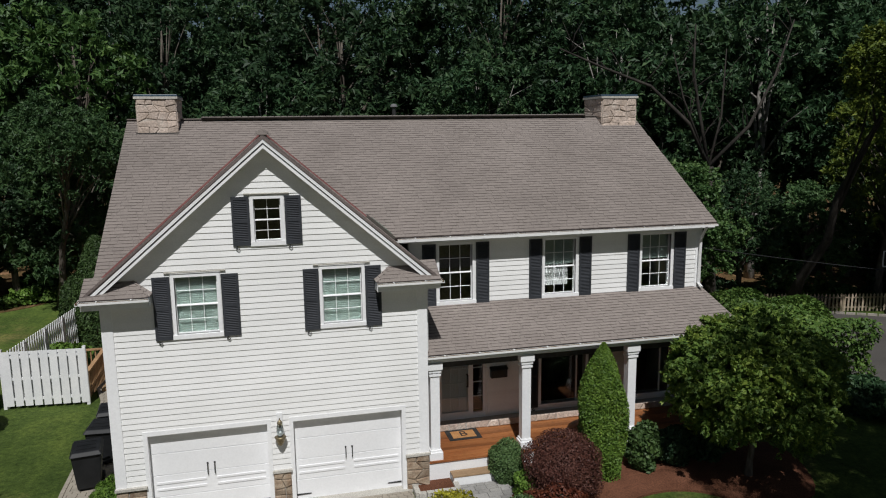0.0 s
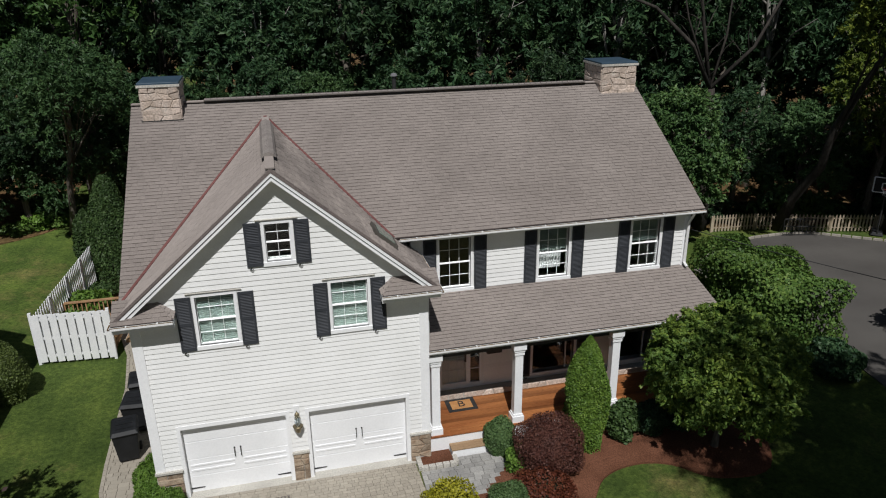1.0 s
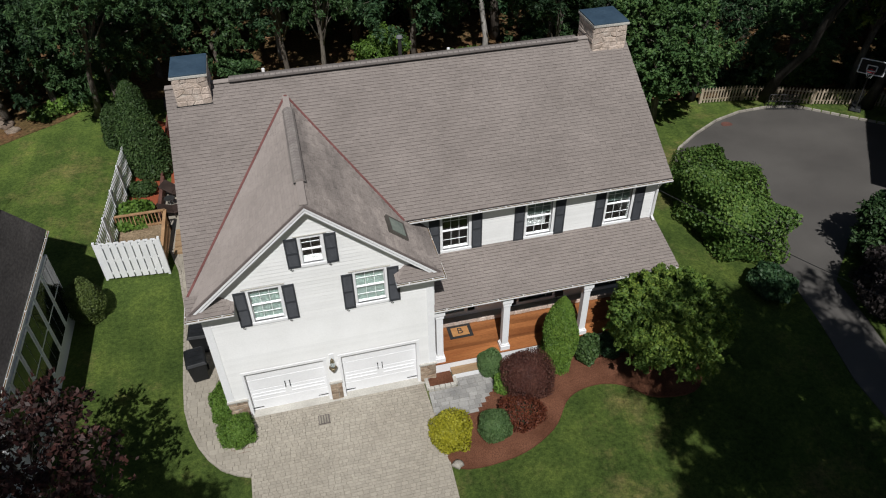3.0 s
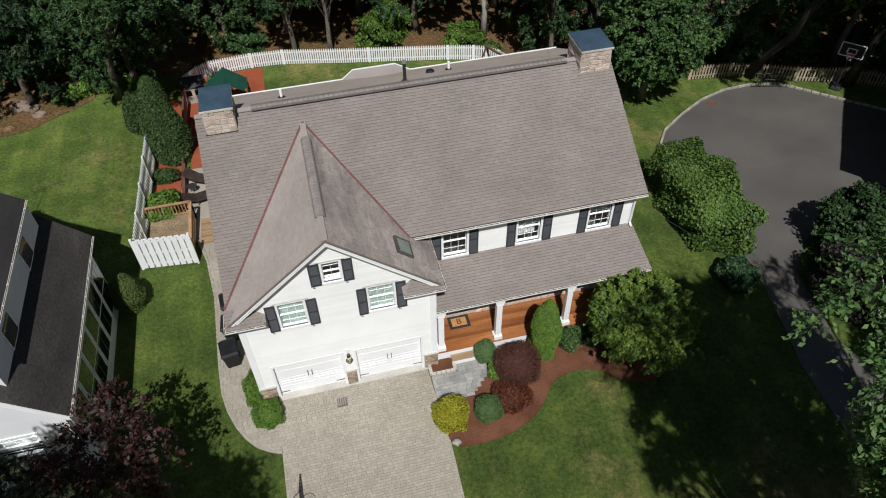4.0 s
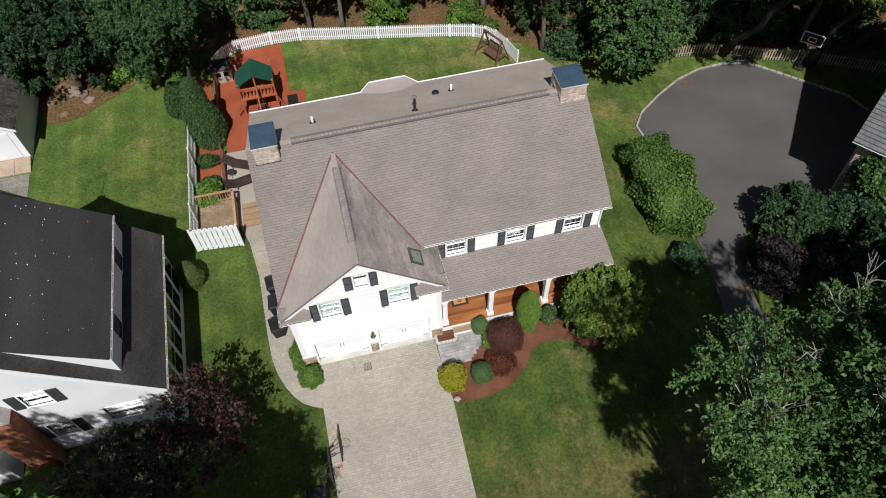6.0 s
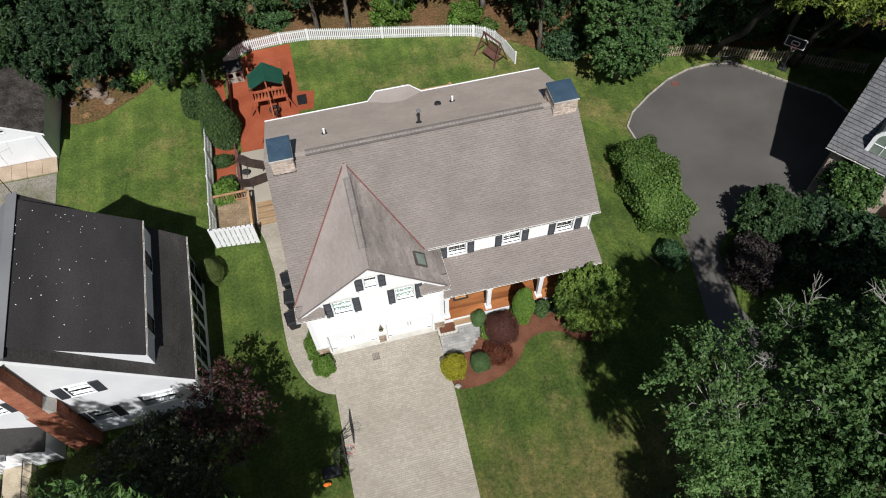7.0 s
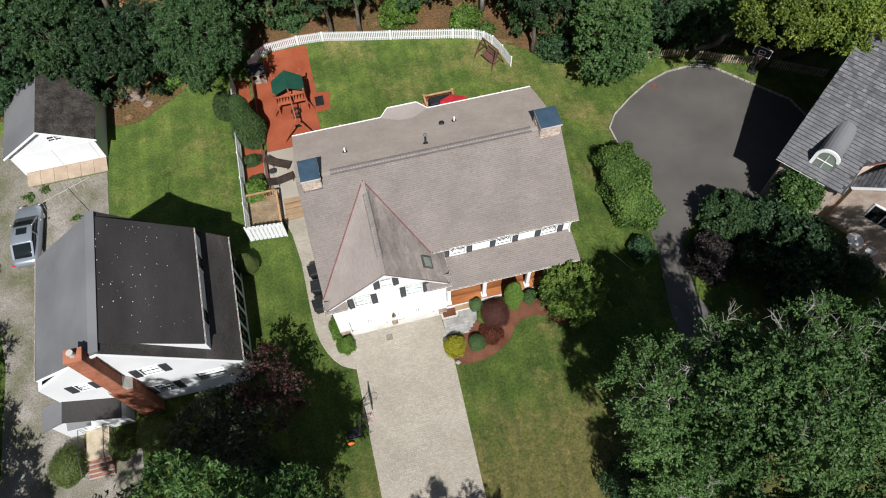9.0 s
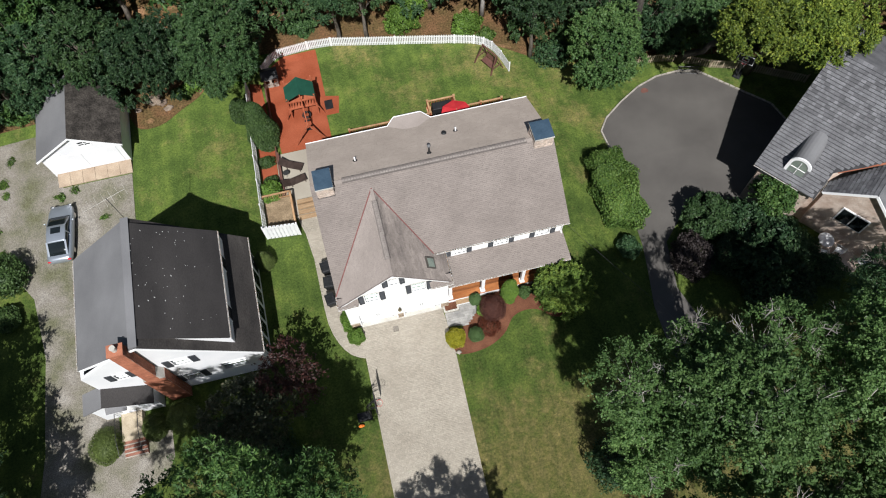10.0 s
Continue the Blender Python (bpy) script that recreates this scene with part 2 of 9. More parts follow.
M_SIDING = material("painted_clapboard", (0.79, 0.79, 0.775), (0.85, 0.85, 0.84), 0.55, 0.8, 30, 0.08, grain=0.04, rand=0.03)
M_TRIM = material("white_trim_paint", (0.82, 0.825, 0.83), (0.87, 0.875, 0.88), 0.45, 1.2, 20, 0.05, grain=0.04)
M_DOORPAINT = material("garage_door_paint", (0.82, 0.825, 0.835), (0.86, 0.865, 0.875), 0.4, 1.0, 20, 0.05, grain=0.03)
M_SHUTTER = material("black_shutter_paint", (0.034, 0.037, 0.043), (0.046, 0.05, 0.058), 0.6, 2, 25, 0.1, grain=0.12, spec=0.25)
M_SHINGLE = material("asphalt_shingle", (0.236, 0.205, 0.186), (0.282, 0.246, 0.224), 0.92, 0.5, 45, 0.35, rand=0.05, grain=0.16, spec=0.15)
M_SHINGLE_I = material("asphalt_shingle_field", (0.236, 0.205, 0.186), (0.282, 0.246, 0.224), 0.92, 0.5, 45, 0.35, island=0.06, grain=0.16, spec=0.15)
# east gable copy: dark streaks mix staining with the tabs' painted shade
M_SHINGLE_SHADE = material("shade_streaked_shingle", (0.13, 0.113, 0.104), (0.255, 0.222, 0.2), 0.92, 0.9, 30, 0.35, rand=0.12, grain=0.2, spec=0.15, stretch=(1, 0.35, 1), third=(0.225, 0.195, 0.176))
M_SHINGLE_SHADE_I = material("shade_streaked_shingle_field", (0.13, 0.113, 0.104), (0.255, 0.222, 0.2), 0.92, 0.9, 30, 0.35, island=0.14, grain=0.2, spec=0.15, stretch=(1, 0.35, 1), third=(0.225, 0.195, 0.176))
M_ROOFBASE = material("roof_underlay", (0.13, 0.105, 0.1), (0.17, 0.14, 0.13), 0.95, 0.8, 30, 0.3)
for m_ in (M_SHINGLE, M_SHINGLE_I, M_SHINGLE_SHADE, M_SHINGLE_SHADE_I):
    m_.node_tree.nodes["Principled BSDF"].inputs["Diffuse Roughness"].default_value = 1.0
M_CUTEDGE = material("cut_asphalt_edge", (0.06, 0.048, 0.043), (0.085, 0.07, 0.063), 0.95, 2, 40, 0.3)
# grey for shade painted along the ridge vent; also the drain frame's grey
M_VENTSHADE = material("vent_shade_grey", (0.12, 0.103, 0.094), (0.155, 0.135, 0.122), 0.95, 2, 40, 0.3)
M_STEPBRICK = material("worn_step_brick", (0.2, 0.085, 0.06), (0.3, 0.14, 0.1), 0.9, 3, 25, 0.4, grain=0.3)
M_RIDGEVENT = material("ridge_vent", (0.22, 0.19, 0.175), (0.28, 0.25, 0.225), 0.9, 3, 40, 0.4, grain=0.25)
M_VALLEY = material("valley_metal", (0.135, 0.052, 0.047), (0.185, 0.075, 0.068), 0.75, 2, 20, 0.1)
M_GUTTER = material("white_gutter", (0.74, 0.74, 0.73), (0.8, 0.8, 0.79), 0.4, 2, 15, 0.03, grain=0.05)
M_STONE = material("field_stone", (0.24, 0.165, 0.11), (0.42, 0.34, 0.25), 0.85, 5.0, 25, 0.6, rand=0.3, grain=0.25, third=(0.34, 0.27, 0.2))
M_CHIMSTONE = material("chimney_stone", (0.43, 0.345, 0.28), (0.62, 0.56, 0.485), 0.85, 3.2, 18, 0.9, rand=0.2, grain=0.3, third=(0.53, 0.435, 0.37))
M_MORTAR = material("mortar", (0.42, 0.4, 0.36), (0.5, 0.47, 0.43), 0.9, 3, 40, 0.5)
M_CHIMMORTAR = material("pale_mortar", (0.42, 0.365, 0.31), (0.52, 0.46, 0.4), 0.9, 3, 40, 0.5)
# blue in the base colour stands in for reflected sky
M_CAPMETAL = material("sky_tinted_cap_metal", (0.034, 0.06, 0.09), (0.05, 0.084, 0.12), 0.35, 1.5, 12, 0.03, grain=0.12, spec=0.5)
M_BLACKMETAL = material("black_iron", (0.02, 0.02, 0.02), (0.035, 0.035, 0.035), 0.45, 4, 30, 0.1, spec=0.5)
M_WOODFLOOR = material("oiled_deck_boards", (0.2, 0.066, 0.022), (0.38, 0.15, 0.052), 0.5, 1.2, 30, 0.15, rand=0.28, grain=0.25, stretch=(0.3, 2, 2))
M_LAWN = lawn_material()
M_FOREST = material("leaf_litter", (0.15, 0.082, 0.042), (0.34, 0.19, 0.105), 0.95, 0.5, 6, 0.9, grain=0.5, third=(0.1, 0.07, 0.03), spec=0.1)
M_MULCH = material("red_mulch", (0.1, 0.042, 0.024), (0.16, 0.07, 0.042), 0.95, 1.0, 30, 0.9, grain=0.4, spec=0.1)
M_RUBBER = material("red_play_mulch", (0.26, 0.065, 0.03), (0.33, 0.09, 0.045), 0.95, 0.7, 25, 0.6, grain=0.25, spec=0.1)
M_SAND = material("joint_sand", (0.25, 0.228, 0.187), (0.3, 0.275, 0.228), 0.95, 1, 40, 0.4, spec=0.1)
M_PAVER = material("concrete_paver", (0.305, 0.272, 0.222), (0.374, 0.338, 0.28), 0.9, 0.35, 40, 0.3, rand=0.09, grain=0.09, spec=0.2)
M_PAVER_I = material("concrete_paver_field", (0.305, 0.272, 0.222), (0.374, 0.338, 0.28), 0.9, 0.35, 40, 0.3, island=0.09, grain=0.1, spec=0.2)
M_BLUESTONE = material("grey_path_paver", (0.24, 0.235, 0.225), (0.34, 0.33, 0.31), 0.88, 1.2, 30, 0.35, rand=0.18, grain=0.15, spec=0.25)
M_ASPHALT = material("asphalt", (0.084, 0.078, 0.072), (0.116, 0.108, 0.099), 0.95, 0.25, 60, 0.5, grain=0.18, spec=0.15)
M_GRAVEL = material("gravel_drive", (0.125, 0.125, 0.075), (0.305, 0.285, 0.255), 0.95, 0.45, 14, 0.9, grain=0.4, third=(0.22, 0.2, 0.17), spec=0.1)
M_KERB = material("kerb_stone", (0.3, 0.275, 0.235), (0.4, 0.37, 0.32), 0.88, 2, 30, 0.4, rand=0.15)
M_CONCRETE = material("concrete", (0.4, 0.38, 0.34), (0.52, 0.5, 0.45), 0.9, 0.9, 30, 0.3)
# bark colour lowered so trunks and limbs behind the court look shaded
M_SHADEBARK = material("shaded_bark", (0.022, 0.019, 0.016), (0.05, 0.043, 0.036), 0.95, 2, 14, 1.0, grain=0.4, stretch=(1, 1, 0.25))
M_BARK = material("bark", (0.075, 0.06, 0.048), (0.16, 0.14, 0.115), 0.95, 2, 14, 1.0, grain=0.4, stretch=(1, 1, 0.25))
M_PALEBARK = material("pale_bark", (0.22, 0.205, 0.185), (0.36, 0.34, 0.31), 0.9, 2, 14, 0.8, grain=0.3, stretch=(1, 1, 0.25))
M_CEDAR = material("cedar_wood", (0.3, 0.17, 0.085), (0.42, 0.26, 0.14), 0.75, 2, 30, 0.3, rand=0.15, grain=0.25)
M_REDWOOD = material("stained_playset_wood", (0.3, 0.075, 0.035), (0.4, 0.12, 0.06), 0.65, 2, 30, 0.2, grain=0.2)
M_DARKWOOD = material("dark_stained_wood", (0.1, 0.045, 0.035), (0.15, 0.07, 0.055), 0.65, 2, 30, 0.3, grain=0.25)
M_OLDWOOD = material("weathered_fence_wood", (0.3, 0.24, 0.17), (0.44, 0.37, 0.28), 0.85, 2, 30, 0.3, rand=0.2, grain=0.25)
M_WHITEFENCE = material("white_fence_paint", (0.74, 0.75, 0.76), (0.82, 0.82, 0.82), 0.55, 2, 20, 0.08, rand=0.04, grain=0.05)
M_GREENCANVAS = material("green_canvas", (0.008, 0.058, 0.036), (0.012, 0.075, 0.048), 0.7, 2, 40, 0.15, grain=0.1)
M_REDCANVAS = material("red_canvas", (0.5, 0.02, 0.03), (0.6, 0.04, 0.045), 0.75, 2, 40, 0.1, grain=0.1)
M_BLACKPLASTIC = material("black_plastic", (0.01, 0.011, 0.012), (0.018, 0.019, 0.021), 0.55, 3, 20, 0.08, grain=0.1, spec=0.3)
M_WICKER = material("dark_wicker", (0.028, 0.017, 0.013), (0.05, 0.032, 0.026), 0.7, 3, 60, 0.5, grain=0.3)
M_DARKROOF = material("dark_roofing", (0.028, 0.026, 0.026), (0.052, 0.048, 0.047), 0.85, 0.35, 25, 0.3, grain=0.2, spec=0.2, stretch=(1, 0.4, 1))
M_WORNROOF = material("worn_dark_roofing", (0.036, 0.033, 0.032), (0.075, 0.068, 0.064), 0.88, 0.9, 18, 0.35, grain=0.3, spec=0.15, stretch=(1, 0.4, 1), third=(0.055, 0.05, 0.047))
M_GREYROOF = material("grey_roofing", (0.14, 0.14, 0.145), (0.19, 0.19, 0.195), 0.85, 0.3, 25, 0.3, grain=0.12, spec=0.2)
M_SLATE = material("grey_slate_shingle", (0.1, 0.1, 0.106), (0.155, 0.155, 0.163), 0.85, 1.2, 25, 0.4, island=0.32, grain=0.25, spec=0.25)
M_NBWALL = material("white_neighbour_siding", (0.72, 0.73, 0.75), (0.8, 0.8, 0.81), 0.6, 0.7, 20, 0.08, grain=0.05)
M_BRICK = material("red_brick", (0.3, 0.105, 0.06), (0.4, 0.155, 0.09), 0.85, 1.5, 25, 0.4, rand=0.2, island=0.2, grain=0.2)
M_SHEDWOOD = material("weathered_shed_boards", (0.3, 0.225, 0.16), (0.38, 0.3, 0.22), 0.85, 1.2, 20, 0.3)
M_CARPAINT = material("silver_car_paint", (0.36, 0.4, 0.45), (0.39, 0.43, 0.48), 0.28, 1, 10, 0.0, metal=0.6, grain=0.0, spec=0.5)
M_TYRE = material("tyre_rubber", (0.015, 0.015, 0.015), (0.025, 0.025, 0.025), 0.85, 4, 30, 0.2)
M_DARKGLASS = material("tinted_glass", (0.008, 0.011, 0.012), (0.012, 0.016, 0.017), 0.06, 1, 8, 0.0, grain=0.0, spec=0.6)
# very dark colour makes the rooms behind glass look unlit
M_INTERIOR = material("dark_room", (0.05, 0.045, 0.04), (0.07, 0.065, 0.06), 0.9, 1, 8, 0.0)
M_BLIND = material("pleated_blind", (0.23, 0.29, 0.26), (0.28, 0.34, 0.31), 0.7, 3, 30, 0.1, grain=0.06)
M_CURTAIN = material("sheer_curtain", (0.42, 0.42, 0.42), (0.55, 0.55, 0.54), 0.8, 4, 30, 0.2)
M_MATRUBBER = material("doormat_border", (0.02, 0.02, 0.02), (0.035, 0.035, 0.035), 0.9, 6, 80, 0.4)
M_COIR = material("coir_doormat", (0.42, 0.2, 0.075), (0.5, 0.26, 0.1), 0.95, 6, 90, 0.5)
M_BRASS = material("aged_brass", (0.2, 0.165, 0.1), (0.3, 0.25, 0.16), 0.45, 4, 30, 0.05, metal=0.9)
M_CHROME = material("brushed_chrome", (0.6, 0.6, 0.6), (0.66, 0.66, 0.66), 0.3, 4, 30, 0.02, metal=1.0)
M_ORANGE = material("orange_plastic", (0.7, 0.16, 0.02), (0.75, 0.2, 0.03), 0.5, 4, 30, 0.02)
M_GLASS = glass_material("window_glass")
M_PINKSTONE = material("mixed_pale_stone", (0.4, 0.3, 0.24), (0.56, 0.47, 0.4), 0.85, 1.4, 20, 0.6, grain=0.3)
M_ROCK = material("garden_rock", (0.14, 0.1, 0.075), (0.25, 0.2, 0.155), 0.9, 1.5, 12, 0.8, grain=0.3)

L_WOODS = leaf_material("woodland_leaves", (0.016, 0.043, 0.018), (0.034, 0.077, 0.031), (0.085, 0.141, 0.054), spread=0.6)
L_BRIGHT = leaf_material("sunlit_tree_leaves", (0.028, 0.07, 0.02), (0.06, 0.128, 0.032), (0.13, 0.215, 0.055), spread=0.4)
L_YELLOWGREEN = leaf_material("yellow_green_leaves", (0.045, 0.085, 0.016), (0.12, 0.17, 0.026), (0.27, 0.31, 0.042), big=0.6)
L_EDGE = leaf_material("edge_tree_leaves", (0.024, 0.056, 0.02), (0.048, 0.1, 0.034), (0.1, 0.168, 0.056))
L_OAK = leaf_material("oak_leaves", (0.049, 0.107, 0.032), (0.096, 0.179, 0.054), (0.173, 0.27, 0.086), through=0.34)
L_PURPLE = leaf_material("purple_maple_leaves", (0.022, 0.014, 0.012), (0.05, 0.023, 0.02), (0.115, 0.042, 0.034))
L_DUSK = leaf_material("dusky_maple_leaves", (0.028, 0.036, 0.02), (0.052, 0.066, 0.033), (0.1, 0.085, 0.05))
L_HEDGE = leaf_material("hedge_leaves", (0.04, 0.085, 0.018), (0.08, 0.145, 0.03), (0.16, 0.23, 0.05))
L_CONE = leaf_material("arborvitae_foliage", (0.06, 0.12, 0.019), (0.11, 0.195, 0.029), (0.185, 0.28, 0.047), big=2)
L_YEW = leaf_material("yew_foliage", (0.028, 0.058, 0.018), (0.052, 0.095, 0.028), (0.09, 0.145, 0.042), big=1.2)
L_CLIPPED = leaf_material("clipped_yew_foliage", (0.05, 0.075, 0.02), (0.09, 0.125, 0.032), (0.14, 0.18, 0.05), big=1.2)
L_BARBERRY = leaf_material("barberry_leaves", (0.07, 0.03, 0.024), (0.13, 0.05, 0.038), (0.21, 0.1, 0.066), big=2)
L_RUST = leaf_material("russet_leaves", (0.08, 0.022, 0.013), (0.13, 0.036, 0.019), (0.2, 0.065, 0.03), big=2)
L_GOLD = leaf_material("golden_leaves", (0.19, 0.19, 0.014), (0.32, 0.305, 0.024), (0.47, 0.425, 0.034), big=2)
L_BOX = leaf_material("boxwood_leaves", (0.065, 0.13, 0.042), (0.115, 0.2, 0.07), (0.18, 0.27, 0.1), big=2)
L_LIME = leaf_material("lime_leaves", (0.06, 0.125, 0.02), (0.105, 0.19, 0.03), (0.17, 0.27, 0.05), big=2)
L_ROUND = leaf_material("round_tree_leaves", (0.062, 0.122, 0.027), (0.13, 0.21, 0.042), (0.28, 0.355, 0.064), big=0.8, through=0.38)
# near-black for bush cores, their inner shade given as colour
M_BUSHCORE = material("twigs", (0.018, 0.02, 0.01), (0.035, 0.035, 0.018), 0.95, 3, 20, 0.8, grain=0.4)
# shingle colour raised to stand in for sunlight on the rear slope
M_BACKROOF_LIT = material("light_raised_rear_shingle", (0.365, 0.31, 0.266), (0.425, 0.362, 0.312), 0.92, 0.5, 45, 0.3, island=0.05, grain=0.12, spec=0.15)
M_STEPWOOD = material("worn_step_wood", (0.26, 0.165, 0.09), (0.35, 0.24, 0.14), 0.7, 2, 30, 0.2, grain=0.25, stretch=(0.4, 2, 2))
M_SLATEEDGE = material("dark_slate_edge", (0.03, 0.03, 0.033), (0.05, 0.05, 0.053), 0.9, 2, 30, 0.3)
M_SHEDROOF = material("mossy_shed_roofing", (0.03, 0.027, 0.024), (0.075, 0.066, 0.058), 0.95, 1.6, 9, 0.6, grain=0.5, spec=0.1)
L_PEND = leaf_material("hanging_tree_leaves", (0.04, 0.1, 0.03), (0.09, 0.178, 0.052), (0.18, 0.285, 0.085))
M_BRONZE = material("bronze_frame", (0.075, 0.068, 0.058), (0.1, 0.09, 0.078), 0.5, 3, 20, 0.05, grain=0.1)
# greenish reflection put into the pale opaque glass colour
M_SKYGLASS = material("skylight_glass", (0.16, 0.2, 0.17), (0.22, 0.26, 0.22), 0.08, 1.5, 8, 0.0, grain=0.1, spec=0.6)

# ---- ground ----
def sstep(a, b, x):
    t = min(1.0, max(0.0, (x - a) / (b - a)))
    return t * t * (3 - 2 * t)


def gz(x, y):
    """Height of the ground: level round the house, falling to the rear and the paved court."""
    z = -0.1 * max(0.0, y - 8.5) * sstep(-7.5, -3.6, x)
    z -= 0.9 * sstep(17, 25, x) * sstep(-3, 12, y)
    z -= 0.05 * max(0.0, -y - 1.0)
    z = max(z, -1.85)
    return z + 0.9 * sstep(32, 60, y) * 0.0


def axis_lines(lo, hi, step):
    near = list(np.arange(lo, hi + 0.01, step))
    far = [20, 45, 90, 160, 260, 420]
    return [lo - f for f in reversed(far)] + near + [hi + f for f in far]


gx, gy = axis_lines(-50, 70, 1.0), axis_lines(-40, 60, 1.0)
g = Geo()
g.add([(x, y, gz(x, y) - 0.01 + 0.015 * noise.noise(Vector((x * 0.4, y * 0.4, 0)))) for y in gy for x in gx],
      [(j * len(gx) + i, j * len(gx) + i + 1, (j + 1) * len(gx) + i + 1, (j + 1) * len(gx) + i) for j in range(len(gy) - 1) for i in range(len(gx) - 1)])
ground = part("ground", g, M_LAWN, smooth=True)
tagged(ground, "mown green lawn with dry yellow patches", "lawn", kind="structure")


def inside(poly, x, y):
    r, n = False, len(poly)
    for i in range(n):
        (x0, y0), (x1, y1) = poly[i], poly[i - 1]
        if (y0 > y) != (y1 > y) and x < (x1 - x0) * (y - y0) / (y1 - y0) + x0:
            r = not r
    return r


def curve_poly(pts, n=6):
    """A closed smooth outline through the points."""
    out, m = [], len(pts)
    for i in range(m):
        p0, p1, p2, p3 = (Vector(pts[(i + k) % m]) for k in (-1, 0, 1, 2))
        for k in range(n):
            t = k / n
            out.append(tuple(0.5 * (2 * p1 + (p2 - p0) * t + (2 * p0 - 5 * p1 + 4 * p2 - p3) * t * t + (3 * p1 - p0 - 3 * p2 + p3) * t ** 3)))
    return out


def drape(name, poly, lift, mat, label, category, step=1.0, kind="structure", skirt=0.15):
    """A sheet over the ground with a small edge going down."""
    bm = bmesh.new()
    bm.faces.new([bm.verts.new((x, y, 0)) for x, y in poly])
    for ax in (0, 1):
        lo, hi = min(p[ax] for p in poly), max(p[ax] for p in poly)
        c = math.ceil(lo / step) * step
        while c < hi:
            no = Vector((1, 0, 0)) if ax == 0 else Vector((0, 1, 0))
            bmesh.ops.bisect_plane(bm, geom=bm.verts[:] + bm.edges[:] + bm.faces[:], plane_co=no * c, plane_no=no)
            c += step
    for v in bm.verts:
        v.co.z = gz(v.co.x, v.co.y) + lift
    if skirt:
        res = bmesh.ops.extrude_edge_only(bm, edges=[e for e in bm.edges if e.is_boundary])
        for v in res["geom"]:
            if isinstance(v, bmesh.types.BMVert):
                v.co.z -= skirt
    bmesh.ops.recalc_face_normals(bm, faces=bm.faces)
    me = bpy.data.meshes.new(name)
    bm.to_mesh(me)
    bm.free()
    me.materials.append(mat)
    ob = new(name, me)
    ORIGIN[ob.name] = Vector((0, 0, 0))
    return tagged(ob, label, category, kind=kind)


WOODS_LINE = [(-70, 23), (-26, 24.2), (-8, 25.6), (-4, 28.6), (3, 28.35), (9, 26.95), (14.3, 25.6), (16, 25.3), (18.2, 23.6), (22, 21), (30, 19.2), (37, 18.2), (46, 15), (70, 6)]


def woods_y(x):
    for (x0, y0), (x1, y1) in zip(WOODS_LINE, WOODS_LINE[1:]):
        if x0 <= x <= x1:
            return y0 + (y1 - y0) * (x - x0) / (x1 - x0)
    return 20


drape("forest_ground", WOODS_LINE + [(110, 130), (-110, 130)], 0.03, M_FOREST, "brown leaf litter under the woodland trees", "woodland floor", 3.0)
DRIVE = [(0.6, -0.28), (6.85, -0.28), (6.9, -1.75), (7.0, -3.7), (6.72, -14), (6.3, -30), (0.2, -30), (0.45, -14), (0.5, -2.6)]
drive = drape("driveway", DRIVE, 0.03, M_SAND, "pale grey paved driveway in front of the garage", "driveway", 1.5)
SIDEWALK = [(0.5, -2.6), (0.05, -2.42), (-0.42, -2.12), (-0.82, -1.65), (-1.15, -1.08), (-1.45, -0.3), (-1.65, 0.6), (-1.72, 1.8), (-1.75, 3.0), (-1.8, 6.0), (-2.1, 8.4), (-2.6, 10.2), (-1.5, 10.6), (-0.4, 10.4), (-0.25, 4.0), (-0.5, 0.6), (-0.4, -0.4), (0.6, -0.9)]
sidewalk = drape("side_path", SIDEWALK, 0.03, M_SAND, "curved paver path along the garage side wall", "path", 1.5)
PATIO = [(-3.6, 10.3), (-0.3, 10.3), (-0.3, 16.7), (-3.5, 16.7)]
patio = drape("patio", PATIO, 0.04, M_PAVER, "grey paved patio beside the house", "patio", 1.0)
PLAY = [(-3.0, 16.75), (1.4, 16.75), (1.35, 19.9), (2.45, 19.9), (2.75, 21.8), (1.6, 22.1), (1.55, 27.9), (-1.5, 27.8), (-3.3, 26.5), (-3.6, 24.5), (-3.2, 20.0)]
drape("play_area", PLAY, 0.04, M_RUBBER, "red rubber mulch of the play area", "play area", 1.0)
drape("juniper_bed", curve_poly([(-0.55, 1.2), (-0.1, 1.2), (0.0, -0.3), (0.62, -0.3), (0.62, -1.5), (0.15, -1.65), (-0.42, -1.1), (-0.6, 0.0)], 3), 0.05, M_MULCH, "small mulch bed at the garage corner", "flower bed", 1.0)
BEDL = [(-4.95, 12.2), (-3.6, 12.2), (-3.5, 18.5), (-3.9, 25.0), (-4.8, 25.0)]
drape("fence_bed", BEDL, 0.05, M_RUBBER, "strip of red mulch along the fence", "flower bed", 1.0)
FRONTBED = curve_poly([(8.2, -1.95), (9.5, -0.9), (9.6, -0.1), (16.4, -0.05), (17.4, -1.0), (16.6, -2.9), (14.9, -2.95), (13.9, -2.15), (12.9, -1.9), (11.8, -2.2), (10.8, -3.3), (9.2, -4.0), (7.2, -3.95), (7.0, -2.6)], 5)
drape("mulch_bed", FRONTBED, 0.05, M_MULCH, "red-brown mulch bed in front of the porch", "flower bed", 1.0)
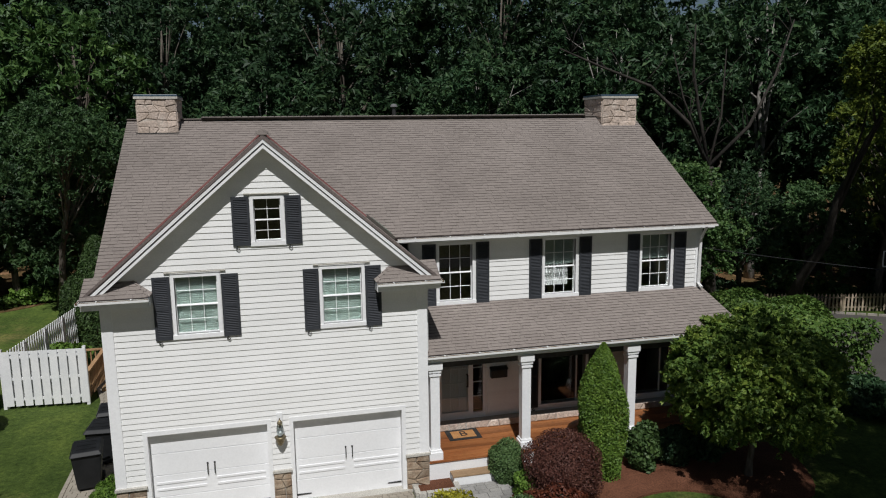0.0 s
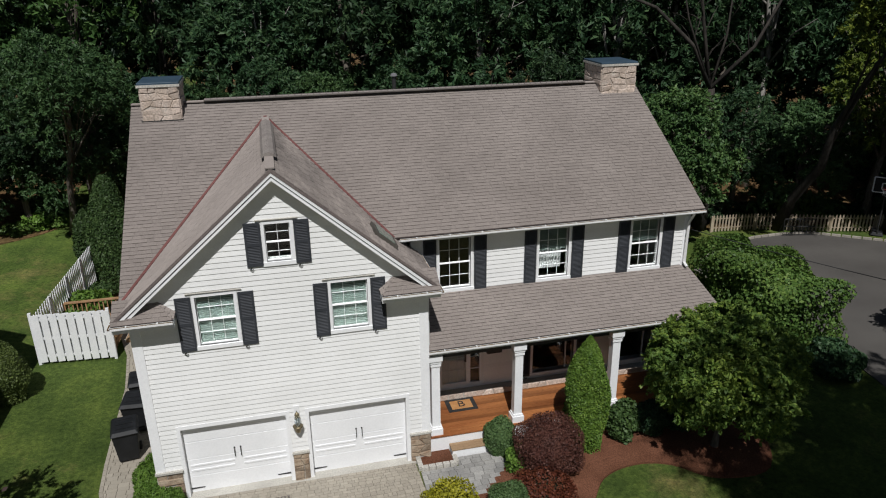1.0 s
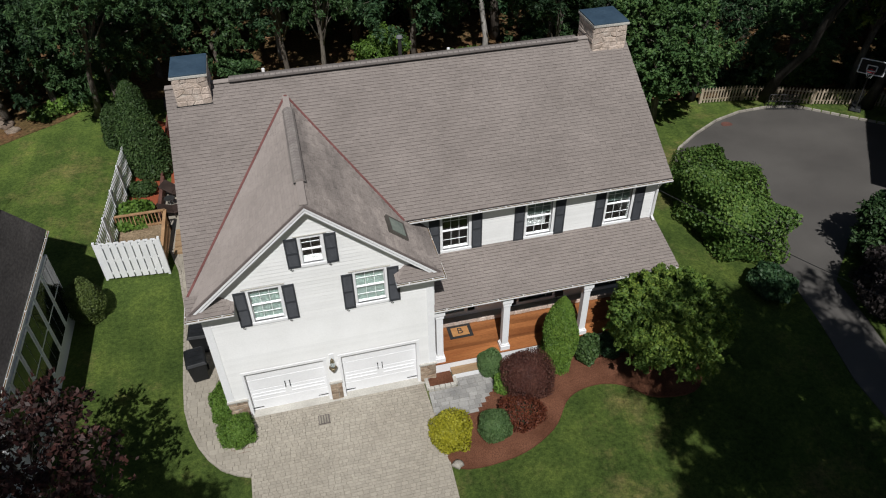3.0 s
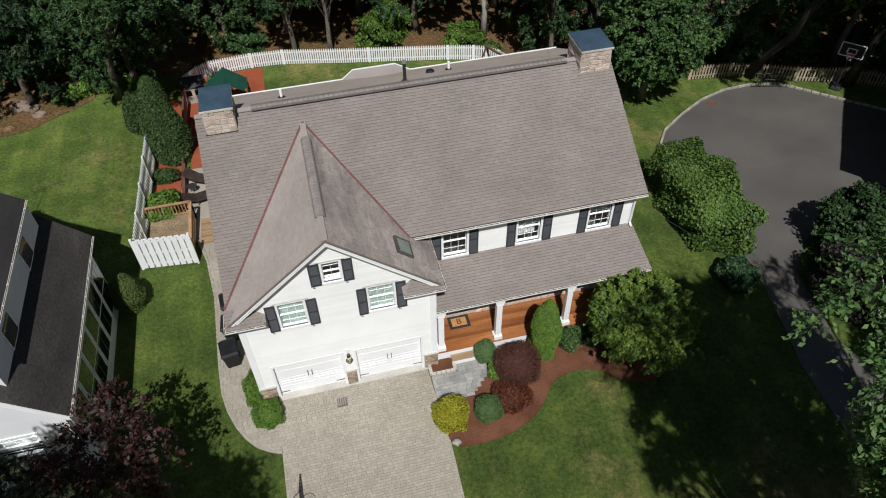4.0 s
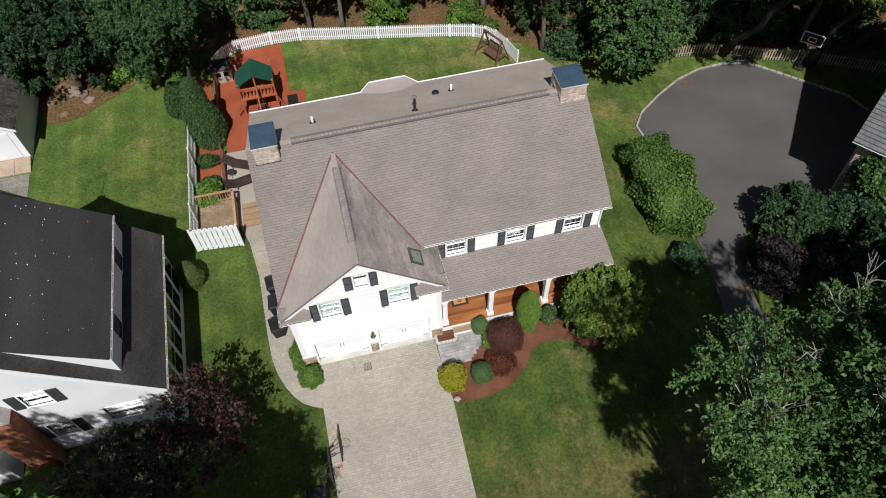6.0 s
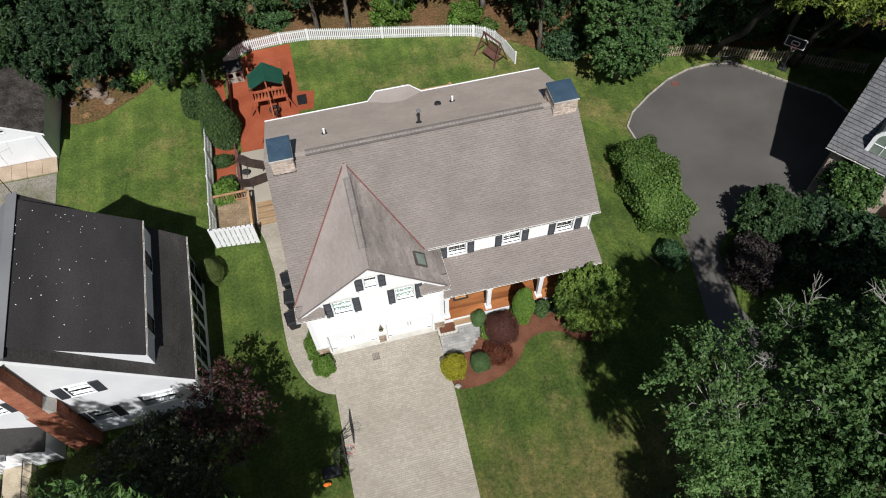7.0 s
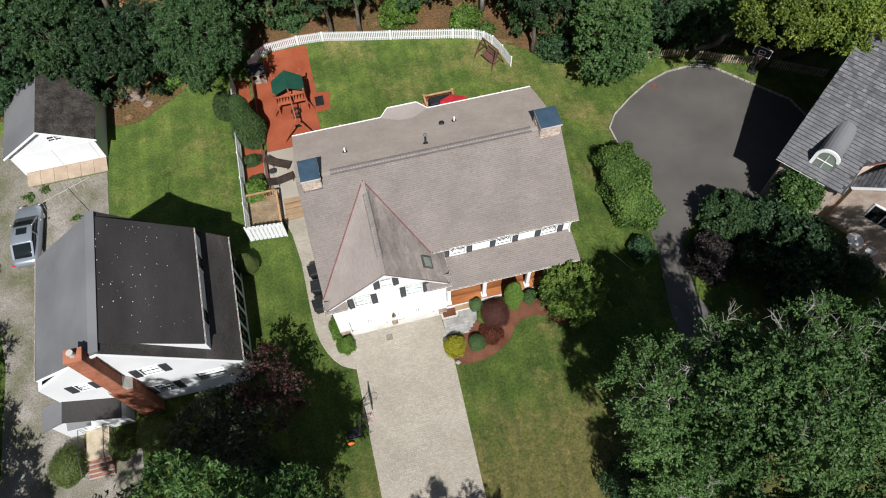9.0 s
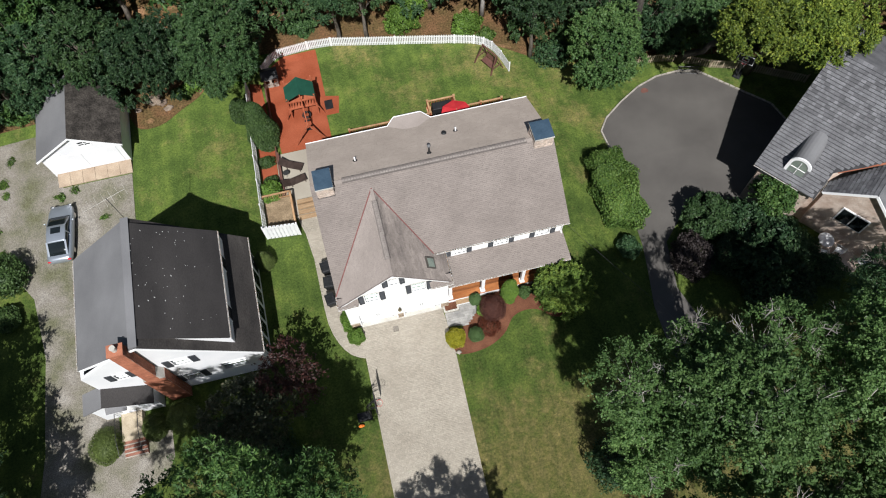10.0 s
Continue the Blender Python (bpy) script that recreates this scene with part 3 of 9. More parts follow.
COURT = [(23.2, 1.0), (23.4, 3.6), (24.0, 8.0), (24.0, 10.4), (23.95, 12.4), (24.9, 13.7), (26.8, 15.1), (28.8, 16.3), (30.8, 17.0), (32.8, 17.1), (34.5, 16.7), (36.9, 13.9), (39.1, 11.4), (40, 6), (34, 2.6), (30.4, 3.4), (27.6, 3.2), (25.1, 0.8), (24.5, -3.0), (25.4, -6.0), (26.0, -12.0), (22.4, -12.0), (22.3, -4.0)]
court = drape("paved_court", COURT, 0.03, M_ASPHALT, "grey asphalt turning court with pale stone edging", "driveway", 1.5)
NDRIVE = [(-15.2, 17.4), (-20.8, 17.4), (-21.1, 23.2), (-26.4, 22.8), (-27.4, 17.0), (-26.2, 12.5), (-23.2, 8.0), (-22.4, 3.0), (-22.6, -4.0), (-23.4, -9.0), (-23.6, -30), (-19.0, -30), (-18.6, -9.2), (-14.4, -7.4), (-13.8, -6.2), (-13.8, -4.4), (-17.4, -3.5), (-17.5, 8.0), (-15.2, 13.0)]
drape("gravel_drive", NDRIVE, 0.03, M_GRAVEL, "pale worn gravel drive with weeds", "driveway", 1.5)
drape("street", [(-60, -31), (60, -31), (60, -38), (-60, -38)], 0.02, M_ASPHALT, "asphalt street at the end of the driveways", "road", 4.0)

# kerb stones round the court
kerb_run = COURT[2:14]
edge = thing("stone_edging", (24, 12.4, gz(24, 12.4)), "pale stone edging round the asphalt court", "kerb")
kerb_mesh = None
for (x0, y0), (x1, y1) in zip(kerb_run, kerb_run[1:]):
    L = math.hypot(x1 - x0, y1 - y0)
    n = max(1, round(L / 0.5))
    for i in range(n):
        t0, t1 = i / n + 0.01, (i + 1) / n - 0.01
        a, b = (x0 + (x1 - x0) * t0, y0 + (y1 - y0) * t0), (x0 + (x1 - x0) * t1, y0 + (y1 - y0) * t1)
        part("edging_stone", Geo().beam((*a, gz(*a) + 0.05), (*b, gz(*b) + 0.05), 0.12, 0.2), M_KERB, edge)

# ---- the white house ----
house = thing("house", (0, 0, 0), "white clapboard two-storey house with brown shingle roof and black shutters", "house")
GX0, GX1 = 0.0, 7.33          # garage block, its front at y = 0
MY, MX1 = 1.97, 16.3          # main front wall
BY = 11.9                     # rear wall
SL = 0.61                     # main roof slope
EY, EZ, RY, RZ = 1.52, 6.218, 6.75, 9.41
GR, GE, GS, GXM = 8.95, 5.5, 0.873, 3.65   # gable ridge, gable eave, slope, middle
PE, PZ = -0.04, 3.45          # porch eave
PT = 4.22                     # porch roof at the wall
FL = 0.6                      # porch floor
WY = -0.14                    # face of the garage front


def wall_geo(x0, x1, z0, top, holes, y0, y1, breaks=()):
    """A wall along x with openings (x0, x1, z0, z1) right through it; top: a function of x."""
    g = Geo()
    xs = sorted({x0, x1, *breaks, *[h[0] for h in holes], *[h[1] for h in holes]})
    for a, b in zip(xs, xs[1:]):
        cuts = sorted((h[2], h[3]) for h in holes if h[0] <= a + 1e-6 and h[1] >= b - 1e-6)
        lo = z0
        for c0, c1 in cuts:
            if c0 > lo:
                g.box(a, y0, lo, b, y1, c0)
            lo = c1
        ta, tb = top(a), top(b)
        g.hexa([(a, y0, lo), (b, y0, lo), (b, y1, lo), (a, y1, lo), (a, y0, ta), (b, y0, tb), (b, y1, tb), (a, y1, ta)])
    return g


def gable_top(x):
    return GR - 0.16 - GS * abs(x - GXM)


WIN_G = [(1.56, 2.48, 4.5, 5.82), (4.84, 5.77, 4.5, 5.82), (3.37, 3.97, 6.55, 7.52)]
DOORS_G = [(0.73, 3.41, -0.1, 2.16), (4.01, 6.67, -0.1, 2.16)]
front_garage = part("wall", wall_geo(GX0, GX1, -0.3, gable_top, WIN_G + DOORS_G, WY, 0.2, (GXM,)), M_SIDING, house, "white clapboard garage front under the gable")
WIN_M = [(8.18, 9.13, 4.3, 5.88), (11.28, 12.23, 4.3, 5.88), (14.34, 15.29, 4.3, 5.88)]
WIN_P = [(11.2, 12.6, 1.0, 2.78), (14.2, 15.35, 1.0, 2.78)]
DOOR_P = (8.1, 9.5, 0.75, 2.85)
front_main = part("wall", wall_geo(GX1, MX1, -0.3, lambda x: 6.25, WIN_M + WIN_P + [DOOR_P], MY, MY + 0.2), M_SIDING, house, "white clapboard front wall above the porch")
part("wall", Geo().box(GX0, 0.2, -0.3, GX0 + 0.2, 1.97, 5.35), M_SIDING, house)
part("wall", Geo().box(GX1 - 0.2, 0.2, -0.3, GX1, 1.97, 5.35), M_SIDING, house)
for x in (GX0, MX1 - 0.2):
    g = Geo()
    y0 = 1.97 if x == GX0 else MY + 0.2
    g.prism([(x, y0, -2.2), (x, BY, -2.2), (x, BY, 6.5), (x, RY, RZ - 0.2), (x, y0, EZ + SL * (y0 - EY) - 0.2)], (0.2, 0, 0))
    part("wall", g, M_SIDING, house)
part("wall", Geo().box(0.2, BY - 0.2, -2.2, MX1 - 0.2, BY, 6.55), M_SIDING, house)
part("bay_wall", Geo().prism([(5.9, BY, -2.2), (6.5, 12.5, -2.2), (8.5, 12.5, -2.2), (9.1, BY, -2.2)], (0, 0, 8.6)), M_SIDING, house)
part("foundation", Geo().box(0.25, 0.3, -2.2, MX1 - 0.25, BY - 0.25, -0.25), M_CONCRETE, house)
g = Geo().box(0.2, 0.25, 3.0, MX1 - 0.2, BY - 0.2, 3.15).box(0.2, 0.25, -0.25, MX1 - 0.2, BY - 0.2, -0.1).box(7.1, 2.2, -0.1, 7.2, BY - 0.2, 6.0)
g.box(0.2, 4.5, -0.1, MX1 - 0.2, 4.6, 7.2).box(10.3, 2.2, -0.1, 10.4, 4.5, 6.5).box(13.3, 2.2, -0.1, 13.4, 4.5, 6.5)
part("inner_floor", g, M_INTERIOR, house, "inner floors and partitions coloured dark as if unlit")


def slab(poly, thick, normal=None):
    p = [Vector(q) for q in poly]
    n = (p[1] - p[0]).cross(p[2] - p[1]).normalized()
    if n.z < 0:
        n = -n
        p = p[::-1]
    return Geo().prism([q - n * thick for q in p], n * thick)


V_APEX = (GXM, EY + (GR - EZ) / SL, GR)
V_LEFT = (-0.3, EY + (GE - EZ) / SL, GE)
V_RIGHT = (GXM + (GR - EZ) / GS, EY, EZ)
RX0, RX1 = -0.28, 16.5
main_poly = [(RX0, V_LEFT[1], V_LEFT[2]), V_APEX, V_RIGHT, (RX1, EY, EZ), (RX1, RY, RZ), (RX0, RY, RZ)]
back_poly = [(RX0, RY, RZ), (RX1, RY, RZ), (RX1, 12.2, 6.5), (RX0, 12.2, 6.5)]
gl_poly = [(-0.3, -0.49, GE), (GXM, -0.49, GR), V_APEX, V_LEFT]
gr_poly = [(GXM, -0.49, GR), (7.6, -0.49, GE), (7.6, MY, GE), (GXM + (GR - EZ - SL * (MY - EY)) / GS, MY, EZ + SL * (MY - EY)), V_RIGHT, V_APEX]
porch_poly = [(7.33, PE, PZ), (16.5, PE, PZ), (16.35, MY, PT), (7.33, MY, PT)]
roof_main = part("roof", slab(main_poly, 0.14), M_ROOFBASE, house, "brown asphalt shingle roof slope")
roof_back = part("roof", slab(back_poly, 0.14), M_ROOFBASE, house)
roof_gl = part("roof", slab(gl_poly, 0.14), M_ROOFBASE, house)
roof_gr = part("roof", slab(gr_poly, 0.14), M_ROOFBASE, house)
roof_porch = part("porch_roof", slab(porch_poly, 0.12), M_ROOFBASE, house, "brown shingle roof over the front porch")
g = Geo()
bz = 6.5
g.add([(5.85, 12.2, bz + .01), (6.42, 12.88, bz), (8.5, 12.88, bz), (9.1, 12.2, bz + .01), (6.95, 11.35, 6.97), (8.0, 11.35, 6.97), (5.85, 12.2, bz - .12), (6.42, 12.88, bz - .12), (8.5, 12.88, bz - .12), (9.1, 12.2, bz - .12)],
      [(0, 1, 4), (1, 2, 5, 4), (2, 3, 5), (0, 6, 7, 1), (1, 7, 8, 2), (2, 8, 9, 3), (9, 8, 7, 6), (3, 9, 6, 0, 4, 5)])
part("bay_roof", g, M_SHINGLE_I, house)

# fascia, soffit, rake boards
g = Geo()
g.box(6.9, EY + 0.06, EZ - 0.17, 16.48, EY + 0.1, EZ - 0.1)
g.box(7.2, EY + 0.1, EZ - 0.17, 16.3, MY, EZ - 0.13)
part("eave_board", g, M_TRIM, house, "white fascia and soffit")
for s in (-1, 1):
    for d, w, o in ((0.085, 0.085, 0.0), (0.205, 0.085, 0.03)):
        a, b = (GXM, -0.51 + o, GR - d), (GXM + s * 3.92, -0.51 + o, GE + 0.03 - d)
        part("rake_board", Geo().hexa([(a[0], a[1], a[2] - w), (b[0], b[1], b[2] - w), (b[0], b[1] + 0.03, b[2] - w), (a[0], a[1] + 0.03, a[2] - w), (a[0], a[1], a[2]), (b[0], b[1], b[2]), (b[0], b[1] + 0.03, b[2]), (a[0], a[1] + 0.03, a[2])]), M_TRIM, house, "white rake board of the gable")
    k = [(GXM, GR - 0.01), (GXM + s * 3.93, GE + 0.06)]
    part("drip_edge", Geo().hexa([(x, y, z - h) for h in (0.075, 0.0) for x, z, y in ((*k[0], -0.525), (*k[1], -0.525), (*k[1], -0.48), (*k[0], -0.48))]), M_ROOFBASE, house, "brown shingle edge")
    part("rake_soffit", Geo().hexa([(GXM, -0.45, GR - 0.26), (GXM + s * 3.9, -0.45, GE - 0.23), (GXM + s * 3.9, 0.0, GE - 0.23), (GXM, 0.0, GR - 0.26), (GXM, -0.45, GR - 0.2), (GXM + s * 3.9, -0.45, GE - 0.17), (GXM + s * 3.9, 0.0, GE - 0.17), (GXM, 0.0, GR - 0.2)]), M_TRIM, house)
# eave returns at the gable's feet
returns = []
for x0, x1, inner in ((-0.3, 1.08, 1), (6.08, 7.6, -1)):
    xi, xo = (x1, x0) if inner > 0 else (x0, x1)
    xm = xi - inner * 0.45
    r1 = part("eave_return", slab([(xo, -0.62, GE + 0.02), (xi, -0.62, GE + 0.02), (xm, 0.0, GE + 0.38), (xo, 0.0, GE + 0.38)], 0.06), M_ROOFBASE, house, "small shingled return at the foot of the gable")
    r2 = part("return_hip", slab([(xi, -0.62, GE + 0.02), (xi, 0.0, GE + 0.02), (xm, 0.0, GE + 0.38)], 0.05), M_ROOFBASE, house)
    returns.append((r1, [(xo, -0.62, GE + 0.02), (xi, -0.62, GE + 0.02), (xm, 0.0, GE + 0.38), (xo, 0.0, GE + 0.38)], (1, 0, 0)))
    returns.append((r2, [(xi, -0.62, GE + 0.02), (xi, 0.0, GE + 0.02), (xm, 0.0, GE + 0.38)], (0, 1, 0)))
    part("return_box", Geo().box(min(x0, x1), -0.58, GE - 0.22, max(x0, x1), -0.002, GE - 0.004), M_TRIM, house)


def gutter(name, p, q, out, parent, size=0.062):
    """An open U-shaped gutter from p to q; out: the way it hangs off the eave."""
    p, q, out = Vector(p), Vector(q), Vector(out).normalized()
    prof = [(0, 0), (0, -size), (size, -size), (size, -0.012), (size - 0.012, -0.012), (size * 0.72, -size + 0.012), (0.012, -size + 0.012), (0.012, 0)]
    g = Geo()
    ring = lambda c: [c + out * a + Vector((0, 0, b)) for a, b in prof]
    n = len(prof)
    g.add(ring(p) + ring(q), [(i, (i + 1) % n, n + (i + 1) % n, n + i) for i in range(n)] + [tuple(range(n - 1, -1, -1)), tuple(range(n, 2 * n))])
    ob = part(name, g, M_GUTTER, parent)
    # added brown fill stands in for the trough's dark inside
    part("leaf_litter", Geo().beam(p + out * size * 0.45 - Vector((0, 0, size * 0.35)), q + out * size * 0.45 - Vector((0, 0, size * 0.35)), size * 0.75, size * 0.5), M_FOREST, ob)
    L = (q - p).length
    for i in range(max(2, int(L / 0.9))):
        c = p + (q - p) * ((i + 0.5) / max(2, int(L / 0.9)))
        part("gutter_strap", Geo().beam(c + Vector((0, 0, 0.012)), c + out * size + Vector((0, 0, 0.0)), 0.03, 0.008), M_GUTTER, ob)
    return ob


gutter("gutter", (6.95, EY - 0.02, EZ - 0.03), (16.5, EY - 0.02, EZ - 0.03), (0, -1, 0), house)
gutter("gutter", (7.35, PE - 0.02, PZ - 0.03), (16.5, PE - 0.02, PZ - 0.03), (0, -1, 0), house)
gutter("gutter", (-0.3, -0.64, GE - 0.01), (1.08, -0.64, GE - 0.01), (0, -1, 0), house)
gutter("gutter", (6.08, -0.64, GE - 0.01), (7.6, -0.64, GE - 0.01), (0, -1, 0), house)
gutter("gutter", (-0.31, -0.7, GE - 0.01), (-0.31, 0.36, GE - 0.01), (-1, 0, 0), house)
gutter("gutter", (7.61, -0.7, GE - 0.01), (7.61, MY - 0.05, GE - 0.01), (1, 0, 0), house)
gutter("gutter", (RX0, 12.22, 6.48), (5.85, 12.22, 6.48), (0, 1, 0), house)
gutter("gutter", (9.1, 12.22, 6.48), (RX1, 12.22, 6.48), (0, 1, 0), house)
gutter("gutter", (6.42, 12.9, 6.48), (8.5, 12.9, 6.48), (0, 1, 0), house)
for pts in ([(16.2, 1.56, 6.1), (16.22, 1.85, 5.7), (16.22, 1.9, 4.35), (16.22, 1.7, 4.25)], [(7.42, 0.1, 5.3), (7.4, 0.16, 5.0), (7.4, 0.16, 3.4)]):
    part("downspout", Geo().tube(pts, 0.045, 8), M_GUTTER, house)
for x0_, x1_ in ((RX0, 5.85), (9.1, RX1)):
    part("drip_edge", Geo().box(x0_, 12.2, 6.49, x1_, 12.255, 6.54), M_TRIM, house, "white metal edge of the rear eave")
for a, b in (((5.83, 12.24), (6.44, 12.93)), ((6.44, 12.93), (8.48, 12.93)), ((8.48, 12.93), (9.12, 12.24))):
    part("drip_edge", Geo().beam((*a, 6.5), (*b, 6.5), 0.05, 0.05), M_TRIM, house)
# valley flashing
for a, b in ((V_APEX, V_LEFT), (V_APEX, V_RIGHT)):
    part("valley", Geo().beam(Vector(a) + Vector((0, 0, 0.03)), Vector(b) + Vector((0, 0, 0.03)), 0.08, 0.05), M_VALLEY, house, "rust-red metal valley")


def ridge_vent(p, q, n, tall=1.0, base=0.26, mat=None):
    """Ribbed ridge cap in short lengths."""
    p, q = Vector(p), Vector(q)
    d = (q - p) / n
    side = Vector((-d.y, d.x, 0)).normalized()
    # on the main ridge the base colour draws the shade lines
    ob = part("ridge_vent", Geo().beam(p + Vector((0, 0, 0.02)), q + Vector((0, 0, 0.02)), base, 0.05 * tall), M_VENTSHADE if mat else M_RIDGEVENT, house, "ribbed ridge vent")
    for i in range(n):
        a, b = p + d * (i + 0.06), p + d * (i + 0.94)
        g = Geo()
        pr = [(a, b * tall) for a, b in ((-0.19, -0.05), (-0.13, 0.05), (0, 0.1), (0.13, 0.05), (0.19, -0.05), (0, 0.02))]
        ring = lambda c: [c + side * u + Vector((0, 0, w)) for u, w in pr]
        g.add(ring(a) + ring(b), [(k, (k + 1) % 6, 6 + (k + 1) % 6, 6 + k) for k in range(6)] + [(5, 4, 3, 2, 1, 0), (6, 7, 8, 9, 10, 11)])
        part("vent_section", g, mat or M_RIDGEVENT, ob)


ridge_vent((1.85, RY, RZ + 0.03), (14.6, RY, RZ + 0.03), 64, 0.5, 0.43, M_RIDGEVENT)
ridge_vent((GXM, 0.65, GR + 0.03), (GXM, 5.0, GR + 0.03), 26)
part("ridge_cap", Geo().beam((GXM, -0.49, GR + 0.01), (GXM, V_APEX[1], GR + 0.01), 0.22, 0.03), M_SHINGLE, house)
part("ridge_cap", Geo().beam((RX0, RY, RZ + 0.01), (RX1, RY, RZ + 0.01), 0.26, 0.03), M_SHINGLE, house)

# roof pipes and skylight
bslope = (RZ - 6.5) / (12.2 - RY)
for x, y, h, r, mat, lab in ((3.0, 8.75, 0.42, 0.06, M_TRIM, "white plastic vent pipe"), (10.4, 9.75, 0.42, 0.06, M_TRIM, "white plastic vent pipe"), (8.05, 7.75, 0.85, 0.07, M_BLACKMETAL, "black metal flue pipe")):
    z = RZ - bslope * (y - RY)
    ob = part("vent_pipe", Geo().tube([(x, y, z - 0.2), (x, y, z + h)], r, 12), mat, house, lab)
    part("collar", Geo().lathe((x, y, z - 0.05), [(0.2, 0.0), (0.16, 0.07), (r + 0.01, 0.14)], 12), M_BLACKPLASTIC, ob)
    if mat is M_BLACKMETAL:
        part("cap", Geo().lathe((x, y, z + h), [(0.05, 0), (0.05, 0.06), (0.13, 0.07), (0.1, 0.14), (0.02, 0.17)], 12), M_GREYROOF, ob, "grey metal flue cap")
part("roof_vent", Geo().lathe((9.55, 9.75, RZ - bslope * 3.0 - 0.02), [(0.2, 0), (0.19, 0.12), (0.1, 0.17)], 12), M_BLACKPLASTIC, house)


def on_gr(x, y, up=0.0):
    return Vector((x, y, GR - GS * (x - GXM))) + Vector((GS, 0, 1)).normalized() * up


sky_ob = part("skylight", slab([on_gr(6.08, 0.34, .1), on_gr(6.64, 0.34, .1), on_gr(6.64, 1.18, .1), on_gr(6.08, 1.18, .1)], 0.12), M_BRONZE, house, "dark framed roof skylight")
part("pane", slab([on_gr(6.16, 0.42, .12), on_gr(6.56, 0.42, .12), on_gr(6.56, 1.06, .12), on_gr(6.16, 1.06, .12)], 0.018), M_SKYGLASS, sky_ob)


def stone_face(x0, x1, z0, z1, y, depth, mat, parent, seed, size=0.3, facing=-1, axis=0):
    """Rubble stones standing proud of a mortared face along x (axis 0) or along y (axis 1)."""
    r = random.Random(seed)
    nr = max(1, round((z1 - z0) / (size * 0.78)))
    nc = max(1, round((x1 - x0) / (size * 1.15)))
    hz_, wx = (z1 - z0) / nr, (x1 - x0) / nc
    ox = [r.uniform(-0.5, 0.5) * wx for _ in range(nr + 1)]

    def corner(i, j):
        jx = r2[i][j][0] * wx * 0.3 if 0 < j < nc else 0
        jz = r2[i][j][1] * hz_ * 0.34 if 0 < i < nr else 0
        return x0 + j * wx + jx + (ox[i] * 0.4 if 0 < j < nc else 0), z0 + i * hz_ + jz

    r2 = [[(r.uniform(-1, 1), r.uniform(-1, 1)) for _ in range(nc + 1)] for _ in range(nr + 1)]
    p3 = lambda a, b, d: (a, y + facing * d, b) if axis == 0 else (y + facing * d, a, b)
    for i in range(nr):
        j = 0
        while j < nc:
            k = min(nc, j + (2 if r.random() < 0.22 else 1))
            c = [corner(i, j), corner(i, k), corner(i + 1, k), corner(i + 1, j)]
            mx, mz = sum(q[0] for q in c) / 4, sum(q[1] for q in c) / 4
            c = [(a + (mx - a) * 0.07, b + (mz - b) * 0.09) for a, b in c]
            o = depth * r.uniform(0.4, 1.2)
            inner = [(mx + (a - mx) * 0.78, mz + (b - mz) * 0.78) for a, b in c]
            g = Geo().add([p3(a, b, 0) for a, b in c] + [p3(a, b, o * 0.7) for a, b in c] + [p3(a, b, o * r.uniform(0.85, 1.15)) for a, b in inner],
                          [(n, (n + 1) % 4, 4 + (n + 1) % 4, 4 + n) for n in range(4)] + [(4 + n, 4 + (n + 1) % 4, 8 + (n + 1) % 4, 8 + n) for n in range(4)] + [(8, 9, 10, 11)])
            part("stone", g, mat, parent)
            j = k


def chimney(x0, x1, y0, y1, seed, label):
    c = part("chimney", Geo().box(x0, y0, 8.4, x1, y1, 10.0), M_CHIMMORTAR, house, label)
    stone_face(x0, x1, 8.75, 10.0, y0, 0.035, M_CHIMSTONE, c, seed, 0.27)
    stone_face(y0, y1, 8.75, 10.0, x0, 0.035, M_CHIMSTONE, c, seed + 1, 0.27, -1, 1)
    stone_face(y0, y1, 8.75, 10.0, x1, 0.035, M_CHIMSTONE, c, seed + 2, 0.27, 1, 1)
    g = Geo().box(x0 - 0.06, y0 - 0.06, 10.0, x1 + 0.06, y1 + 0.06, 10.07)
    part("coping", g, M_CONCRETE, c)
    part("cap", Geo().box(x0 - 0.05, y0 - 0.02, 10.07, x1 + 0.05, y1 + 0.05, 10.13), M_CAPMETAL, c, "dark metal chimney cap tinted with sky blue", bevel=0.01)
    part("flashing", Geo().box(x0 - 0.05, y0 - 0.05, 8.9, x1 + 0.05, y0 + 0.02, 9.02), M_BLACKMETAL, c)


chimney(0.1, 1.2, 6.08, 7.52, 3, "pale field-stone chimney with a dark metal cap")
chimney(15.05, 16.33, 6.22, 7.6, 8, "pale field-stone chimney with a dark metal cap")


